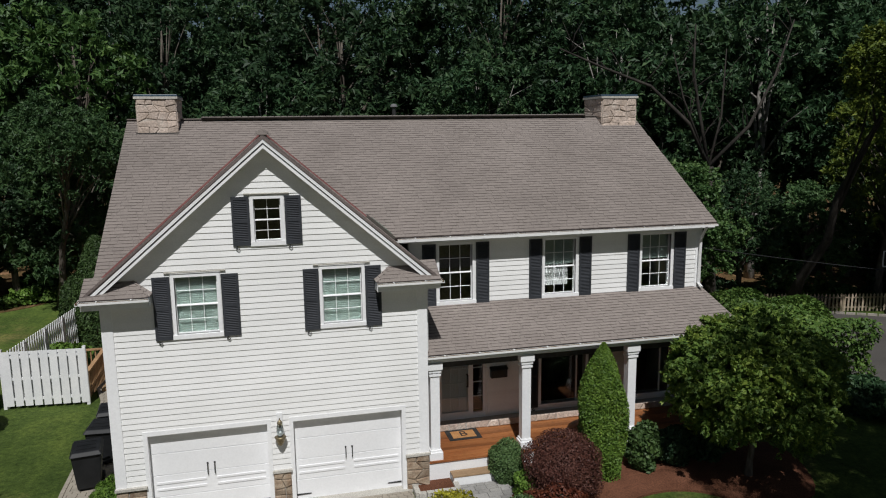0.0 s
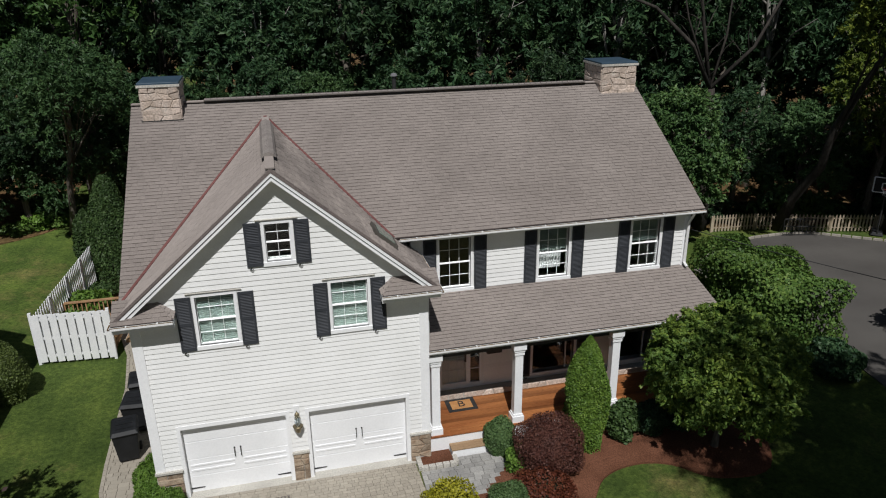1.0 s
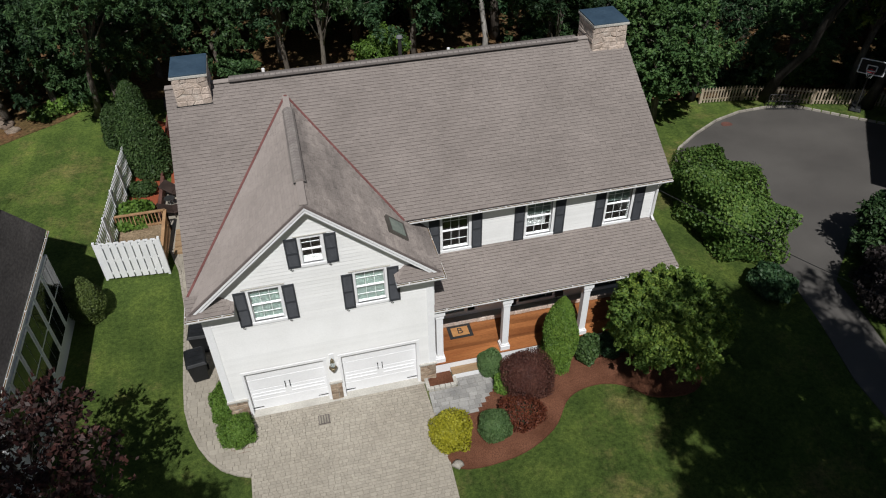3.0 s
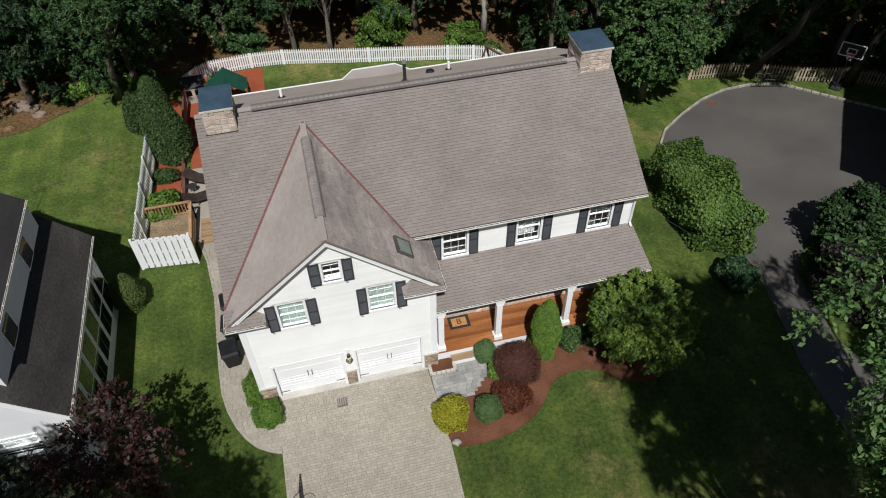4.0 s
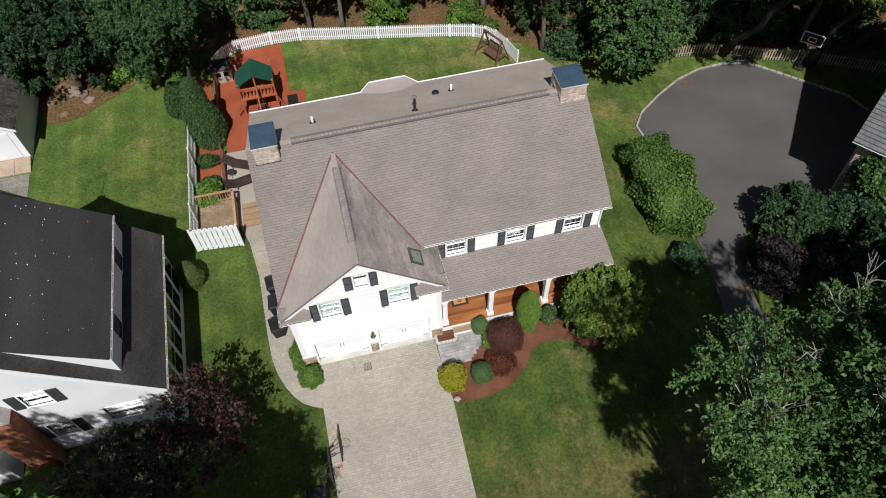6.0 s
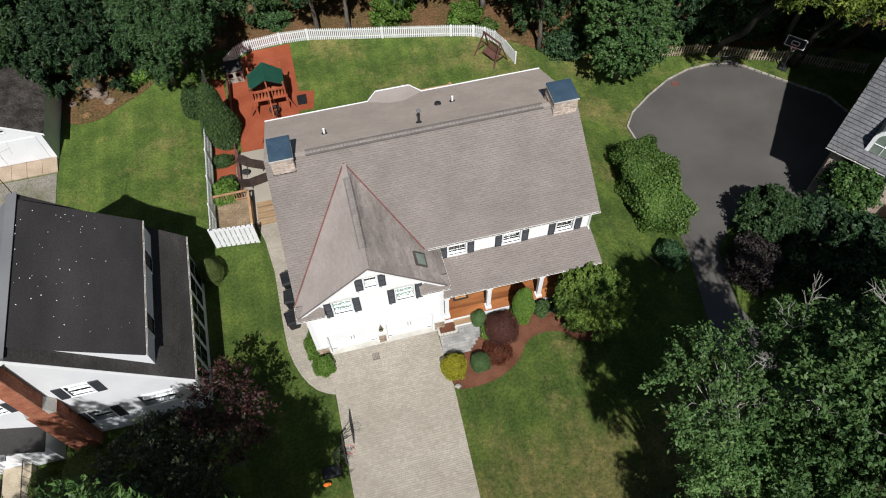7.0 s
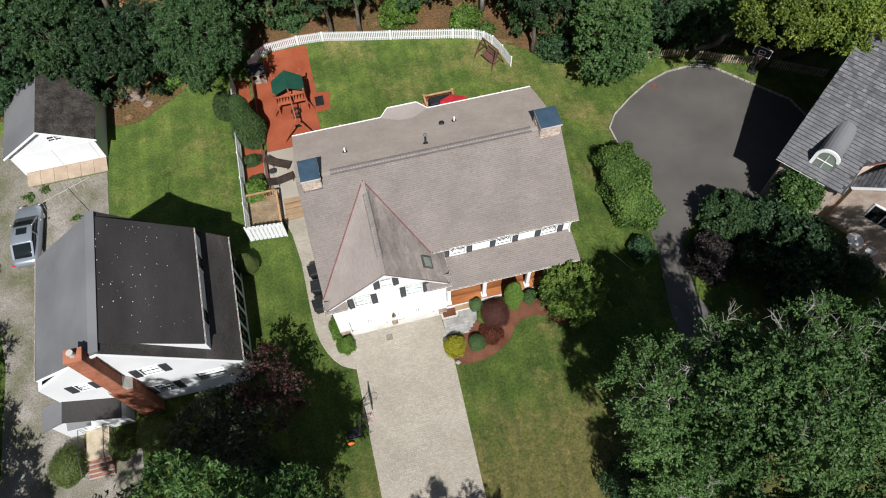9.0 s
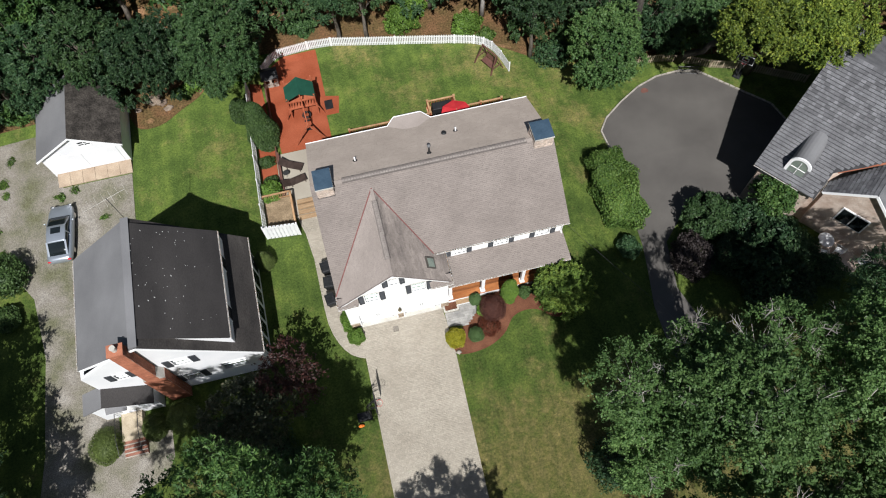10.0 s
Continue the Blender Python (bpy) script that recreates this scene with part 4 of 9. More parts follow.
# windows
def window(x0, x1, z0, z1, y, cols, rows, parent, blind=None, label="white double-hung sash window", head=True):
    """Opening x0..x1, z0..z1 in a wall whose face is at y."""
    w = part("window", Geo().box(x0 - 0.07, y - 0.03, z0 - 0.05, x0, y + 0.1, z1 + 0.06).box(x1, y - 0.03, z0 - 0.05, x1 + 0.07, y + 0.1, z1 + 0.06).box(x0, y - 0.03, z1, x1, y + 0.1, z1 + 0.06), M_TRIM, parent, label)
    part("sill", Geo().box(x0 - 0.1, y - 0.06, z0 - 0.1, x1 + 0.1, y + 0.08, z0), M_TRIM, w)
    mid = (z0 + z1) / 2
    for k, (a, b) in enumerate(((z0, mid), (mid, z1))):
        yy = y + (0.05 if k == 0 else 0.085)
        g = Geo()
        g.box(x0, yy, a, x0 + 0.022, yy + 0.035, b).box(x1 - 0.022, yy, a, x1, yy + 0.035, b)
        g.box(x0 + 0.022, yy, a, x1 - 0.022, yy + 0.035, a + (0.03 if k == 0 else 0.014)).box(x0 + 0.022, yy, b - 0.016, x1 - 0.022, yy + 0.035, b)
        sw = (x1 - x0 - 0.06) / cols
        for i in range(1, cols):
            g.box(x0 + 0.03 + sw * i - 0.006, yy + 0.008, a + 0.03, x0 + 0.03 + sw * i + 0.006, yy + 0.03, b - 0.025)
        sh = (b - a - 0.055) / rows
        for j in range(1, rows):
            for i in range(cols):
                g.box(x0 + 0.03 + sw * i + 0.006, yy + 0.008, a + 0.03 + sh * j - 0.006, x0 + 0.03 + sw * (i + 1) - 0.006, yy + 0.03, a + 0.03 + sh * j + 0.006)
        part("sash", g, M_TRIM, w)
        p = part("pane", Geo().box(x0 + 0.025, yy + 0.015, a + 0.028, x1 - 0.025, yy + 0.02, b - 0.02), M_GLASS, w)
        p.visible_shadow = False
    if head:
        part("awning_roll", Geo().tube([(x0 - 0.2, y - 0.05, z1 + 0.12), (x1 + 0.2, y - 0.05, z1 + 0.12)], 0.018, 8), M_CONCRETE, w, "narrow grey rolled awning above the window")
    if blind:
        low, mat = blind
        g = Geo()
        n = int((z1 - low) / 0.05)
        for i in range(n):
            z = low + (z1 - low) * i / n
            g.hexa([(x0 + 0.02, y + 0.16, z), (x1 - 0.02, y + 0.16, z), (x1 - 0.02, y + 0.185, z), (x0 + 0.02, y + 0.185, z), (x0 + 0.02, y + 0.145, z + 0.052), (x1 - 0.02, y + 0.145, z + 0.052), (x1 - 0.02, y + 0.17, z + 0.052), (x0 + 0.02, y + 0.17, z + 0.052)])
        part("blind", g, mat, w, "pale pleated blind behind the glass")
    return w


def shutter(x0, x1, z0, z1, y, parent):
    g = Geo()
    f = 0.05
    g.box(x0, y - 0.06, z0, x0 + f, y - 0.02, z1).box(x1 - f, y - 0.06, z0, x1, y - 0.02, z1)
    mid = (z0 + z1) / 2
    for a, b in ((z0, z0 + 0.08), (mid - 0.035, mid + 0.035), (z1 - 0.07, z1)):
        g.box(x0 + f, y - 0.06, a, x1 - f, y - 0.02, b)
    g.box(x0 + f, y - 0.03, z0 + 0.08, x1 - f, y - 0.022, z1 - 0.07)
    s = part("shutter", g, M_SHUTTER, parent, "black louvred shutter")
    for a, b in ((z0 + 0.08, mid - 0.035), (mid + 0.035, z1 - 0.07)):
        n = max(3, int((b - a) / 0.04))
        for i in range(n):
            z = a + (b - a) * (i + 0.5) / n
            part("slat", Geo().hexa([(x0 + f, y - 0.055, z - 0.016), (x1 - f, y - 0.055, z - 0.016), (x1 - f, y - 0.028, z + 0.01), (x0 + f, y - 0.028, z + 0.01), (x0 + f, y - 0.055, z - 0.008), (x1 - f, y - 0.055, z - 0.008), (x1 - f, y - 0.028, z + 0.018), (x0 + f, y - 0.028, z + 0.018)]), M_SHUTTER, s)
    part("holdback", Geo().tube([(x0 + 0.1, y - 0.04, z0 - 0.02), (x0 + 0.06, y - 0.05, z0 - 0.06), (x0 + 0.11, y - 0.06, z0 - 0.09), (x0 + 0.14, y - 0.05, z0 - 0.06)], 0.012, 6), M_BLACKMETAL, s, "curled iron shutter dog")


for i, (x0, x1, z0, z1) in enumerate(WIN_G):
    window(x0, x1, z0, z1, WY, 3 if i < 2 else 2, 2, house, (z0 + 0.02, M_BLIND) if i < 2 else None, "white six-over-six sash window" if i < 2 else "small white gable window")
for x0, x1, z0, z1 in ((1.1, 1.47, 4.4, 5.85), (2.57, 2.95, 4.4, 5.85), (4.4, 4.76, 4.38, 5.85), (5.85, 6.23, 4.38, 5.85), (2.89, 3.28, 6.47, 7.58), (4.06, 4.43, 6.46, 7.58)):
    shutter(x0, x1, z0, z1, WY, house)
for i, (x0, x1, z0, z1) in enumerate(WIN_M):
    window(x0, x1, z0, z1, MY, 3, 2, house, None if i == 0 else ((z0 + 0.85, M_BLIND)), head=False)
    shutter(x0 - 0.48, x0 - 0.1, z0 - 0.1, z1 + 0.05, MY, house)
    shutter(x1 + 0.1, x1 + 0.48, z0 - 0.1, z1 + 0.05, MY, house)
part("curtain", Geo().prism([(11.36 + 0.04 * i, MY + 0.28 + 0.03 * (i % 2), 4.5) for i in range(20)] + [(11.36 + 0.04 * i, MY + 0.3 + 0.03 * (i % 2), 4.5) for i in range(19, -1, -1)], (0, 0, 0.75)), M_CURTAIN, house, "white net curtain")
for x0, x1, z0, z1 in WIN_P:
    w = part("window", Geo().box(x0 - 0.08, MY - 0.03, z0 - 0.06, x0, MY + 0.1, z1 + 0.08).box(x1, MY - 0.03, z0 - 0.06, x1 + 0.08, MY + 0.1, z1 + 0.08).box(x0, MY - 0.03, z1, x1, MY + 0.1, z1 + 0.08), M_TRIM, house, "wide porch window")
    part("sill", Geo().box(x0 - 0.1, MY - 0.06, z0 - 0.1, x1 + 0.1, MY + 0.08, z0), M_TRIM, w)
    p = part("pane", Geo().box(x0, MY + 0.05, z0, x1, MY + 0.056, z1), M_GLASS, w)
    p.visible_shadow = False
    part("mullion", Geo().box(x1 - 0.28, MY + 0.03, z0, x1 - 0.24, MY + 0.08, z1), M_TRIM, w)
    shutter(x0 - 0.33, x0 - 0.1, z0 - 0.08, z1 + 0.05, MY, house)
    shutter(x1 + 0.1, x1 + 0.45, z0 - 0.08, z1 + 0.05, MY, house)

# garage doors
DF = 0.03                     # face of the door leaves
for x0, x1, _, z1 in DOORS_G:
    part("door_frame", Geo().box(x0 - 0.09, WY - 0.03, 0.0, x0 + 0.008, 0.2, z1 + 0.1).box(x1 - 0.008, WY - 0.03, 0.0, x1 + 0.09, 0.2, z1 + 0.1).box(x0 + 0.008, WY - 0.03, z1 - 0.008, x1 - 0.008, 0.2, z1 + 0.1), M_TRIM, house)
    d = part("garage_door", Geo().box(x0 + 0.01, DF, 0.0, x1 - 0.01, DF + 0.05, z1 - 0.01), M_DOORPAINT, house, "white carriage-style garage door, closed")
    for i in range(4):
        part("panel", Geo().box(x0 + 0.02, DF - 0.012, 0.01 + z1 * i / 4, x1 - 0.02, DF, z1 * (i + 1) / 4 - 0.012), M_DOORPAINT, d)
    for a, b in ((x0 + 0.1, (x0 + x1) / 2 - 0.12), ((x0 + x1) / 2 + 0.12, x1 - 0.1)):
        for z in (0.7, 0.86):
            part("rail", Geo().box(a, DF - 0.03, z, b, DF - 0.012, z + 0.05), M_DOORPAINT, d)
    for s in (-1, 1):
        c = (x0 + x1) / 2 + s * 0.08
        part("handle", Geo().tube([(c, DF - 0.03, 1.0), (c, DF - 0.07, 1.03), (c, DF - 0.075, 1.14), (c, DF - 0.07, 1.25), (c, DF - 0.03, 1.28)], 0.012, 6).box(c - 0.02, DF - 0.03, 1.25, c + 0.02, DF - 0.012, 1.29), M_BLACKMETAL, d, "black iron door pull")
        e = x0 + 0.02 if s < 0 else x1 - 0.02
        part("strap_hinge", Geo().prism([(e, DF - 0.03, 0.14), (e + s * -0.34, DF - 0.03, 0.15), (e - s * 0.36, DF - 0.03, 0.16), (e - s * 0.34, DF - 0.03, 0.17), (e, DF - 0.03, 0.18)], (0, 0.018, 0)), M_BLACKMETAL, d)
    part("seal", Geo().box(x0 + 0.01, DF - 0.02, -0.02, x1 - 0.01, DF + 0.06, 0.014), M_BLACKPLASTIC, d)
part("apron", Geo().box(0.4, -0.3, -0.2, 7.0, 0.2, 0.034), M_CONCRETE, house, "pale concrete garage apron")

# corner boards and trim
g = Geo().box(-0.02, WY - 0.035, 0.95, 0.22, WY, 5.3)
part("corner_board", g, M_TRIM, house)
part("corner_board", Geo().box(7.1, WY - 0.035, 0.95, 7.35, WY, 5.3), M_TRIM, house)
part("corner_board", Geo().box(16.12, MY - 0.03, 3.9, 16.32, MY, 6.0), M_TRIM, house)
part("frieze_board", Geo().box(7.35, MY - 0.028, 5.75 + 0.25, 16.12, MY, 6.12 - 0.1), M_TRIM, house)

# stone wainscot of the garage front
for i, (x0, x1) in enumerate(((-0.02, 0.64), (3.5, 3.92), (6.76, 7.35))):
    c = part("stone_base", Geo().box(x0, WY - 0.03, -0.2, x1, WY, 0.9), M_MORTAR, house, "multicoloured field-stone base")
    stone_face(x0, x1, -0.1, 0.9, WY - 0.03, 0.05, M_STONE, c, 20 + i, 0.24)
    part("ledge", Geo().box(x0 - 0.02, WY - 0.1, 0.9, x1 + 0.02, WY, 0.96), M_CONCRETE, c)

# wall lamp between the doors
lamp = part("wall_lamp", Geo().tube([(3.7, WY - 0.02, 2.08), (3.7, WY - 0.1, 2.14), (3.7, WY - 0.17, 2.1)], 0.016, 6), M_BRASS, house, "aged brass and glass carriage lamp")
part("back_plate", Geo().box(3.63, WY - 0.045, 1.92, 3.77, WY - 0.002, 2.4), M_TRIM, lamp)
part("lantern", Geo().lathe((3.7, WY - 0.17, 1.74), [(0.02, -0.1), (0.06, -0.07), (0.09, 0.0), (0.11, 0.06), (0.13, 0.1), (0.14, 0.12), (0.1, 0.14)], 14), M_BRASS, lamp, smooth=True)
part("glass_chimney", Geo().lathe((3.7, WY - 0.17, 1.88), [(0.06, 0.0), (0.085, 0.1), (0.08, 0.22), (0.05, 0.32)], 14), M_GLASS, lamp, "clear glass chimney", smooth=True)
part("finial", Geo().lathe((3.7, WY - 0.17, 2.2), [(0.07, 0.0), (0.05, 0.05), (0.015, 0.09), (0.01, 0.13)], 12), M_BRASS, lamp)

# porch
g = Geo().box(7.34, 0.0, -0.3, 16.3, 0.08, FL - 0.05)
g.box(16.2, 0.08, -0.3, 16.3, MY, FL - 0.05)
part("porch_skirt", g, M_TRIM, house)
deck = part("porch_floor", Geo().box(7.36, 0.08, FL - 0.16, 16.28, MY - 0.12, FL - 0.05), M_DARKWOOD, house, "orange-stained board porch floor")
n = 14
for i in range(n):
    a, b = 0.0 + (MY - 0.0) * i / n, 0.0 + (MY) * (i + 1) / n - 0.008
    part("plank", Geo().box(7.36, a - 0.03, FL - 0.05, 16.3, b - 0.03, FL + (0.003 if i % 2 else 0.0)), M_WOODFLOOR, deck)
part("step", Geo().box(7.92, -0.36, 0.25, 9.24, -0.03, 0.3), M_STEPWOOD, house, "pale worn wooden porch step", bevel=0.008)
part("riser", Geo().box(7.95, -0.345, -0.2, 9.2, -0.03, 0.25), M_TRIM, house)
part("porch_ceiling", Geo().hexa([(7.36, 0.0, PZ - 0.2), (16.3, 0.0, PZ - 0.2), (16.3, MY, PZ - 0.2), (7.36, MY, PZ - 0.2), (7.36, 0.0, PZ - 0.16), (16.3, 0.0, PZ - 0.16), (16.3, MY, PZ - 0.16), (7.36, MY, PZ - 0.16)]), M_TRIM, house)
part("porch_beam", Geo().box(7.36, 0.1, PZ - 0.26, 16.35, 0.34, PZ - 0.12), M_TRIM, house)
part("porch_beam", Geo().box(7.34, PE + 0.02, PZ - 0.15, 16.5, PE + 0.06, PZ - 0.1), M_TRIM, house)
for x in (7.58, 10.05, 13.1, 16.1):
    c = part("column", Geo().box(x - 0.12, 0.08, FL, x + 0.12, 0.32, PZ - 0.26), M_TRIM, house, "square white porch column")
    part("base", Geo().box(x - 0.18, 0.02, FL, x + 0.18, 0.38, FL + 0.2).box(x - 0.15, 0.05, FL + 0.2, x + 0.15, 0.35, FL + 0.26), M_TRIM, c)
    part("capital", Geo().box(x - 0.15, 0.05, PZ - 0.6, x + 0.15, 0.35, PZ - 0.54).box(x - 0.19, 0.01, PZ - 0.42, x + 0.19, 0.39, PZ - 0.26).box(x - 0.16, 0.04, PZ - 0.5, x + 0.16, 0.36, PZ - 0.42), M_TRIM, c)
# front door with sidelight
x0, x1, z0, z1 = DOOR_P
d = part("front_door", Geo().box(x0, MY + 0.02, z0, x0 + 0.12, MY + 0.1, z1).box(9.0, MY + 0.02, z0, 9.14, MY + 0.1, z1).box(x1 - 0.06, MY + 0.02, z0, x1, MY + 0.1, z1).box(x0 + 0.12, MY + 0.02, z0, 9.0, MY + 0.1, z0 + 0.25).box(x0 + 0.12, MY + 0.02, z1 - 0.14, 9.0, MY + 0.1, z1).box(9.14, MY + 0.02, z0, 9.44, MY + 0.1, z0 + 0.2).box(9.14, MY + 0.02, z1 - 0.14, 9.44, MY + 0.1, z1), M_TRIM, house, "white glazed storm door with sidelight")
for a, b in ((x0 + 0.12, 9.0), (9.14, 9.44)):
    p = part("pane", Geo().box(a, MY + 0.05, z0 + 0.2, b, MY + 0.056, z1 - 0.14), M_GLASS, d)
    p.visible_shadow = False
    g = Geo()
    for k in range(1, 4):
        z = z0 + 0.25 + (z1 - z0 - 0.39) * k / 4
        g.box(a, MY + 0.062, z - 0.015, b, MY + 0.08, z + 0.015)
    if b - a > 0.5:
        for k in (1, 2):
            xx = a + (b - a) * k / 3
            g.box(xx - 0.012, MY + 0.082, z0 + 0.25, xx + 0.012, MY + 0.1, z1 - 0.14)
    part("glazing_bars", g, M_TRIM, d)
part("inner_door", Geo().box(x0 + 0.05, MY + 0.14, z0, 9.05, MY + 0.18, z1), material("white_inner_door", (0.72, 0.72, 0.72), (0.78, 0.78, 0.77), 0.5, 2, 20, 0.05, grain=0.04), d)
part("door_handle", Geo().tube([(8.96, MY + 0.02, 1.75), (8.96, MY - 0.05, 1.76), (8.96, MY - 0.05, 2.1), (8.96, MY + 0.02, 2.12)], 0.025, 6), M_BLACKMETAL, d, "black door handle")
sill = part("stone_sill", Geo().box(7.36, MY - 0.26, FL - 0.05, 16.2, MY - 0.002, 0.8), M_MORTAR, house, "course of field stone at the foot of the porch wall")
stone_face(7.4, 16.2, FL, 0.8, MY - 0.26, 0.05, M_CHIMSTONE, sill, 60, 0.26)
part("bar", Geo().box(9.66, MY - 0.03, 2.42, 9.98, MY - 0.004, 2.55), M_CONCRETE, house, "small number plaque as a plain bar")
mb = part("mailbox", Geo().box(9.64, MY - 0.16, 1.98, 10.12, MY - 0.004, 2.22).prism([(9.62, MY - 0.18, 2.22), (9.62, MY - 0.09, 2.29), (9.62, MY - 0.004, 2.3), (9.62, MY - 0.004, 2.22)], (0.52, 0, 0)), M_BLACKMETAL, house, "black wall mailbox", bevel=0.01)

# doormat with a letter
mat_ob = thing("doormat", (8.65, 1.35, FL + 0.004), "coir doormat with black border and letter on the porch", "doormat")
part("border", Geo().box(8.2, 1.02, FL + 0.004, 9.12, 1.68, FL + 0.02), M_MATRUBBER, mat_ob)
part("coir", Geo().box(8.33, 1.13, FL + 0.02, 8.99, 1.57, FL + 0.026), M_COIR, mat_ob)
cu = bpy.data.curves.new("letter", "FONT")
cu.body, cu.size, cu.extrude, cu.align_x, cu.align_y = "B", 0.42, 0.003, "CENTER", "CENTER"
letter = new("letter", cu)
letter.location = (0.01, 0.01, 0.026)
letter.parent = mat_ob
letter.data.materials.append(M_MATRUBBER)

# ---- foliage ----
def unit(a):
    return a / np.linalg.norm(a, axis=1)[:, None]


def leaf_quads(pos, size, rs, up=0.5, out=None, fold=0.25, stretch=1.5, along=None):
    """Folded leaf blades at the points pos; out: where the blades' faces lean to; along: where their tips point."""
    n = len(pos)
    nor = unit(rs.normal(size=(n, 3)))
    nor[:, 2] += up
    if out is not None:
        nor += out * 0.8
    nor = unit(nor)
    t = rs.normal(size=(n, 3)) if along is None else along * 1.3 + rs.normal(size=(n, 3)) * 0.7
    t = unit(t - nor * np.sum(t * nor, 1)[:, None])
    b = np.cross(nor, t)
    s = (size * rs.uniform(0.6, 1.3, n))[:, None]
    q = np.stack([pos - t * s * stretch / 2, pos - b * s / 2 + nor * s * fold, pos + t * s * stretch / 2, pos + b * s / 2 + nor * s * fold], 1)
    return q


def crown_points(c, rx, ry, rz, lobes, clumps, sprigs, per, rs, spread, fill=0.25):
    """Boughs round an uneven crown, tufts on the boughs, sprigs on the tufts, leaves along the sprigs."""
    R = np.array([rx, ry, rz])
    k = np.arange(lobes) + 0.5
    z = 1 - 1.55 * k / lobes
    a = k * 2.39996 + rs.uniform(0, 6.28)
    dl = np.stack([np.cos(a) * np.sqrt(1 - z * z), np.sin(a) * np.sqrt(1 - z * z), z], 1)
    dl = unit(dl + rs.normal(size=(lobes, 3)) * 0.22)
    lobe = np.array(c) + dl * R * rs.uniform(0.5, 0.76, lobes)[:, None]
    rad = R.mean() * rs.uniform(0.24, 0.42, lobes)
    w = rad ** 2 / np.sum(rad ** 2)
    which = rs.choice(lobes, clumps, p=w)
    d = unit(unit(rs.normal(size=(clumps, 3))) + dl[which] * 0.75 + np.array([0, 0, 0.3]))
    cen = lobe[which] + d * (rad[which] * rs.uniform(0.72, 1.08, clumps))[:, None] * np.array([1, 1, 0.8])
    inner = rs.uniform(0, 1, clumps) < fill
    cen[inner] = np.array(c) + (cen[inner] - np.array(c)) * rs.uniform(0.25, 0.7, inner.sum())[:, None]
    root = np.repeat(cen, sprigs, 0)
    ds = unit(unit(rs.normal(size=(clumps * sprigs, 3))) * 0.85 + np.repeat(d, sprigs, 0) * 0.8)
    ln = spread * rs.uniform(0.7, 1.9, clumps * sprigs)
    u = rs.uniform(0.05, 1, (clumps * sprigs, per)) ** 0.75
    pos = root[:, None, :] + ds[:, None, :] * (ln[:, None] * u)[:, :, None]
    pos[:, :, 2] -= 0.3 * ln[:, None] * u * u
    pos = pos.reshape(-1, 3) + rs.normal(size=(len(u) * per, 3)) * spread * 0.13
    along = np.repeat(ds, per, 0)
    return cen, d, pos, along


def limbs(g, base, top, cen, rs, r0, count):
    """A tapered bent trunk and limbs that reach into the crown."""
    base, top = Vector(base), Vector(top)
    h = top - base
    pts = [base + h * t + Vector((rs.uniform(-1, 1), rs.uniform(-1, 1), 0)) * 0.05 * h.length * t * (1 - t) * 2 for t in np.linspace(0, 1, 7)]
    g.tube(pts, [r0 * (1.35 if i == 0 else 1) * (1 - 0.85 * i / 6) for i in range(7)], 9)
    pick = rs.choice(len(cen), min(count, len(cen)), replace=False)
    for k in pick:
        t = rs.uniform(0.3, 0.85)
        i = min(5, int(t * 6))
        s = pts[i].lerp(pts[i + 1], t * 6 - i)
        e = Vector(cen[k])
        if e.z < s.z - 0.5:
            continue
        m = s.lerp(e, 0.5) + Vector((rs.uniform(-.3, .3), rs.uniform(-.3, .3), 0.12 * (e - s).length))
        r = r0 * 0.4 * (1 - 0.6 * t)
        g.tube([s, s.lerp(m, 0.5) + Vector((0, 0, 0.05)), m, e], [r, r * 0.75, r * 0.5, r * 0.15], 6)


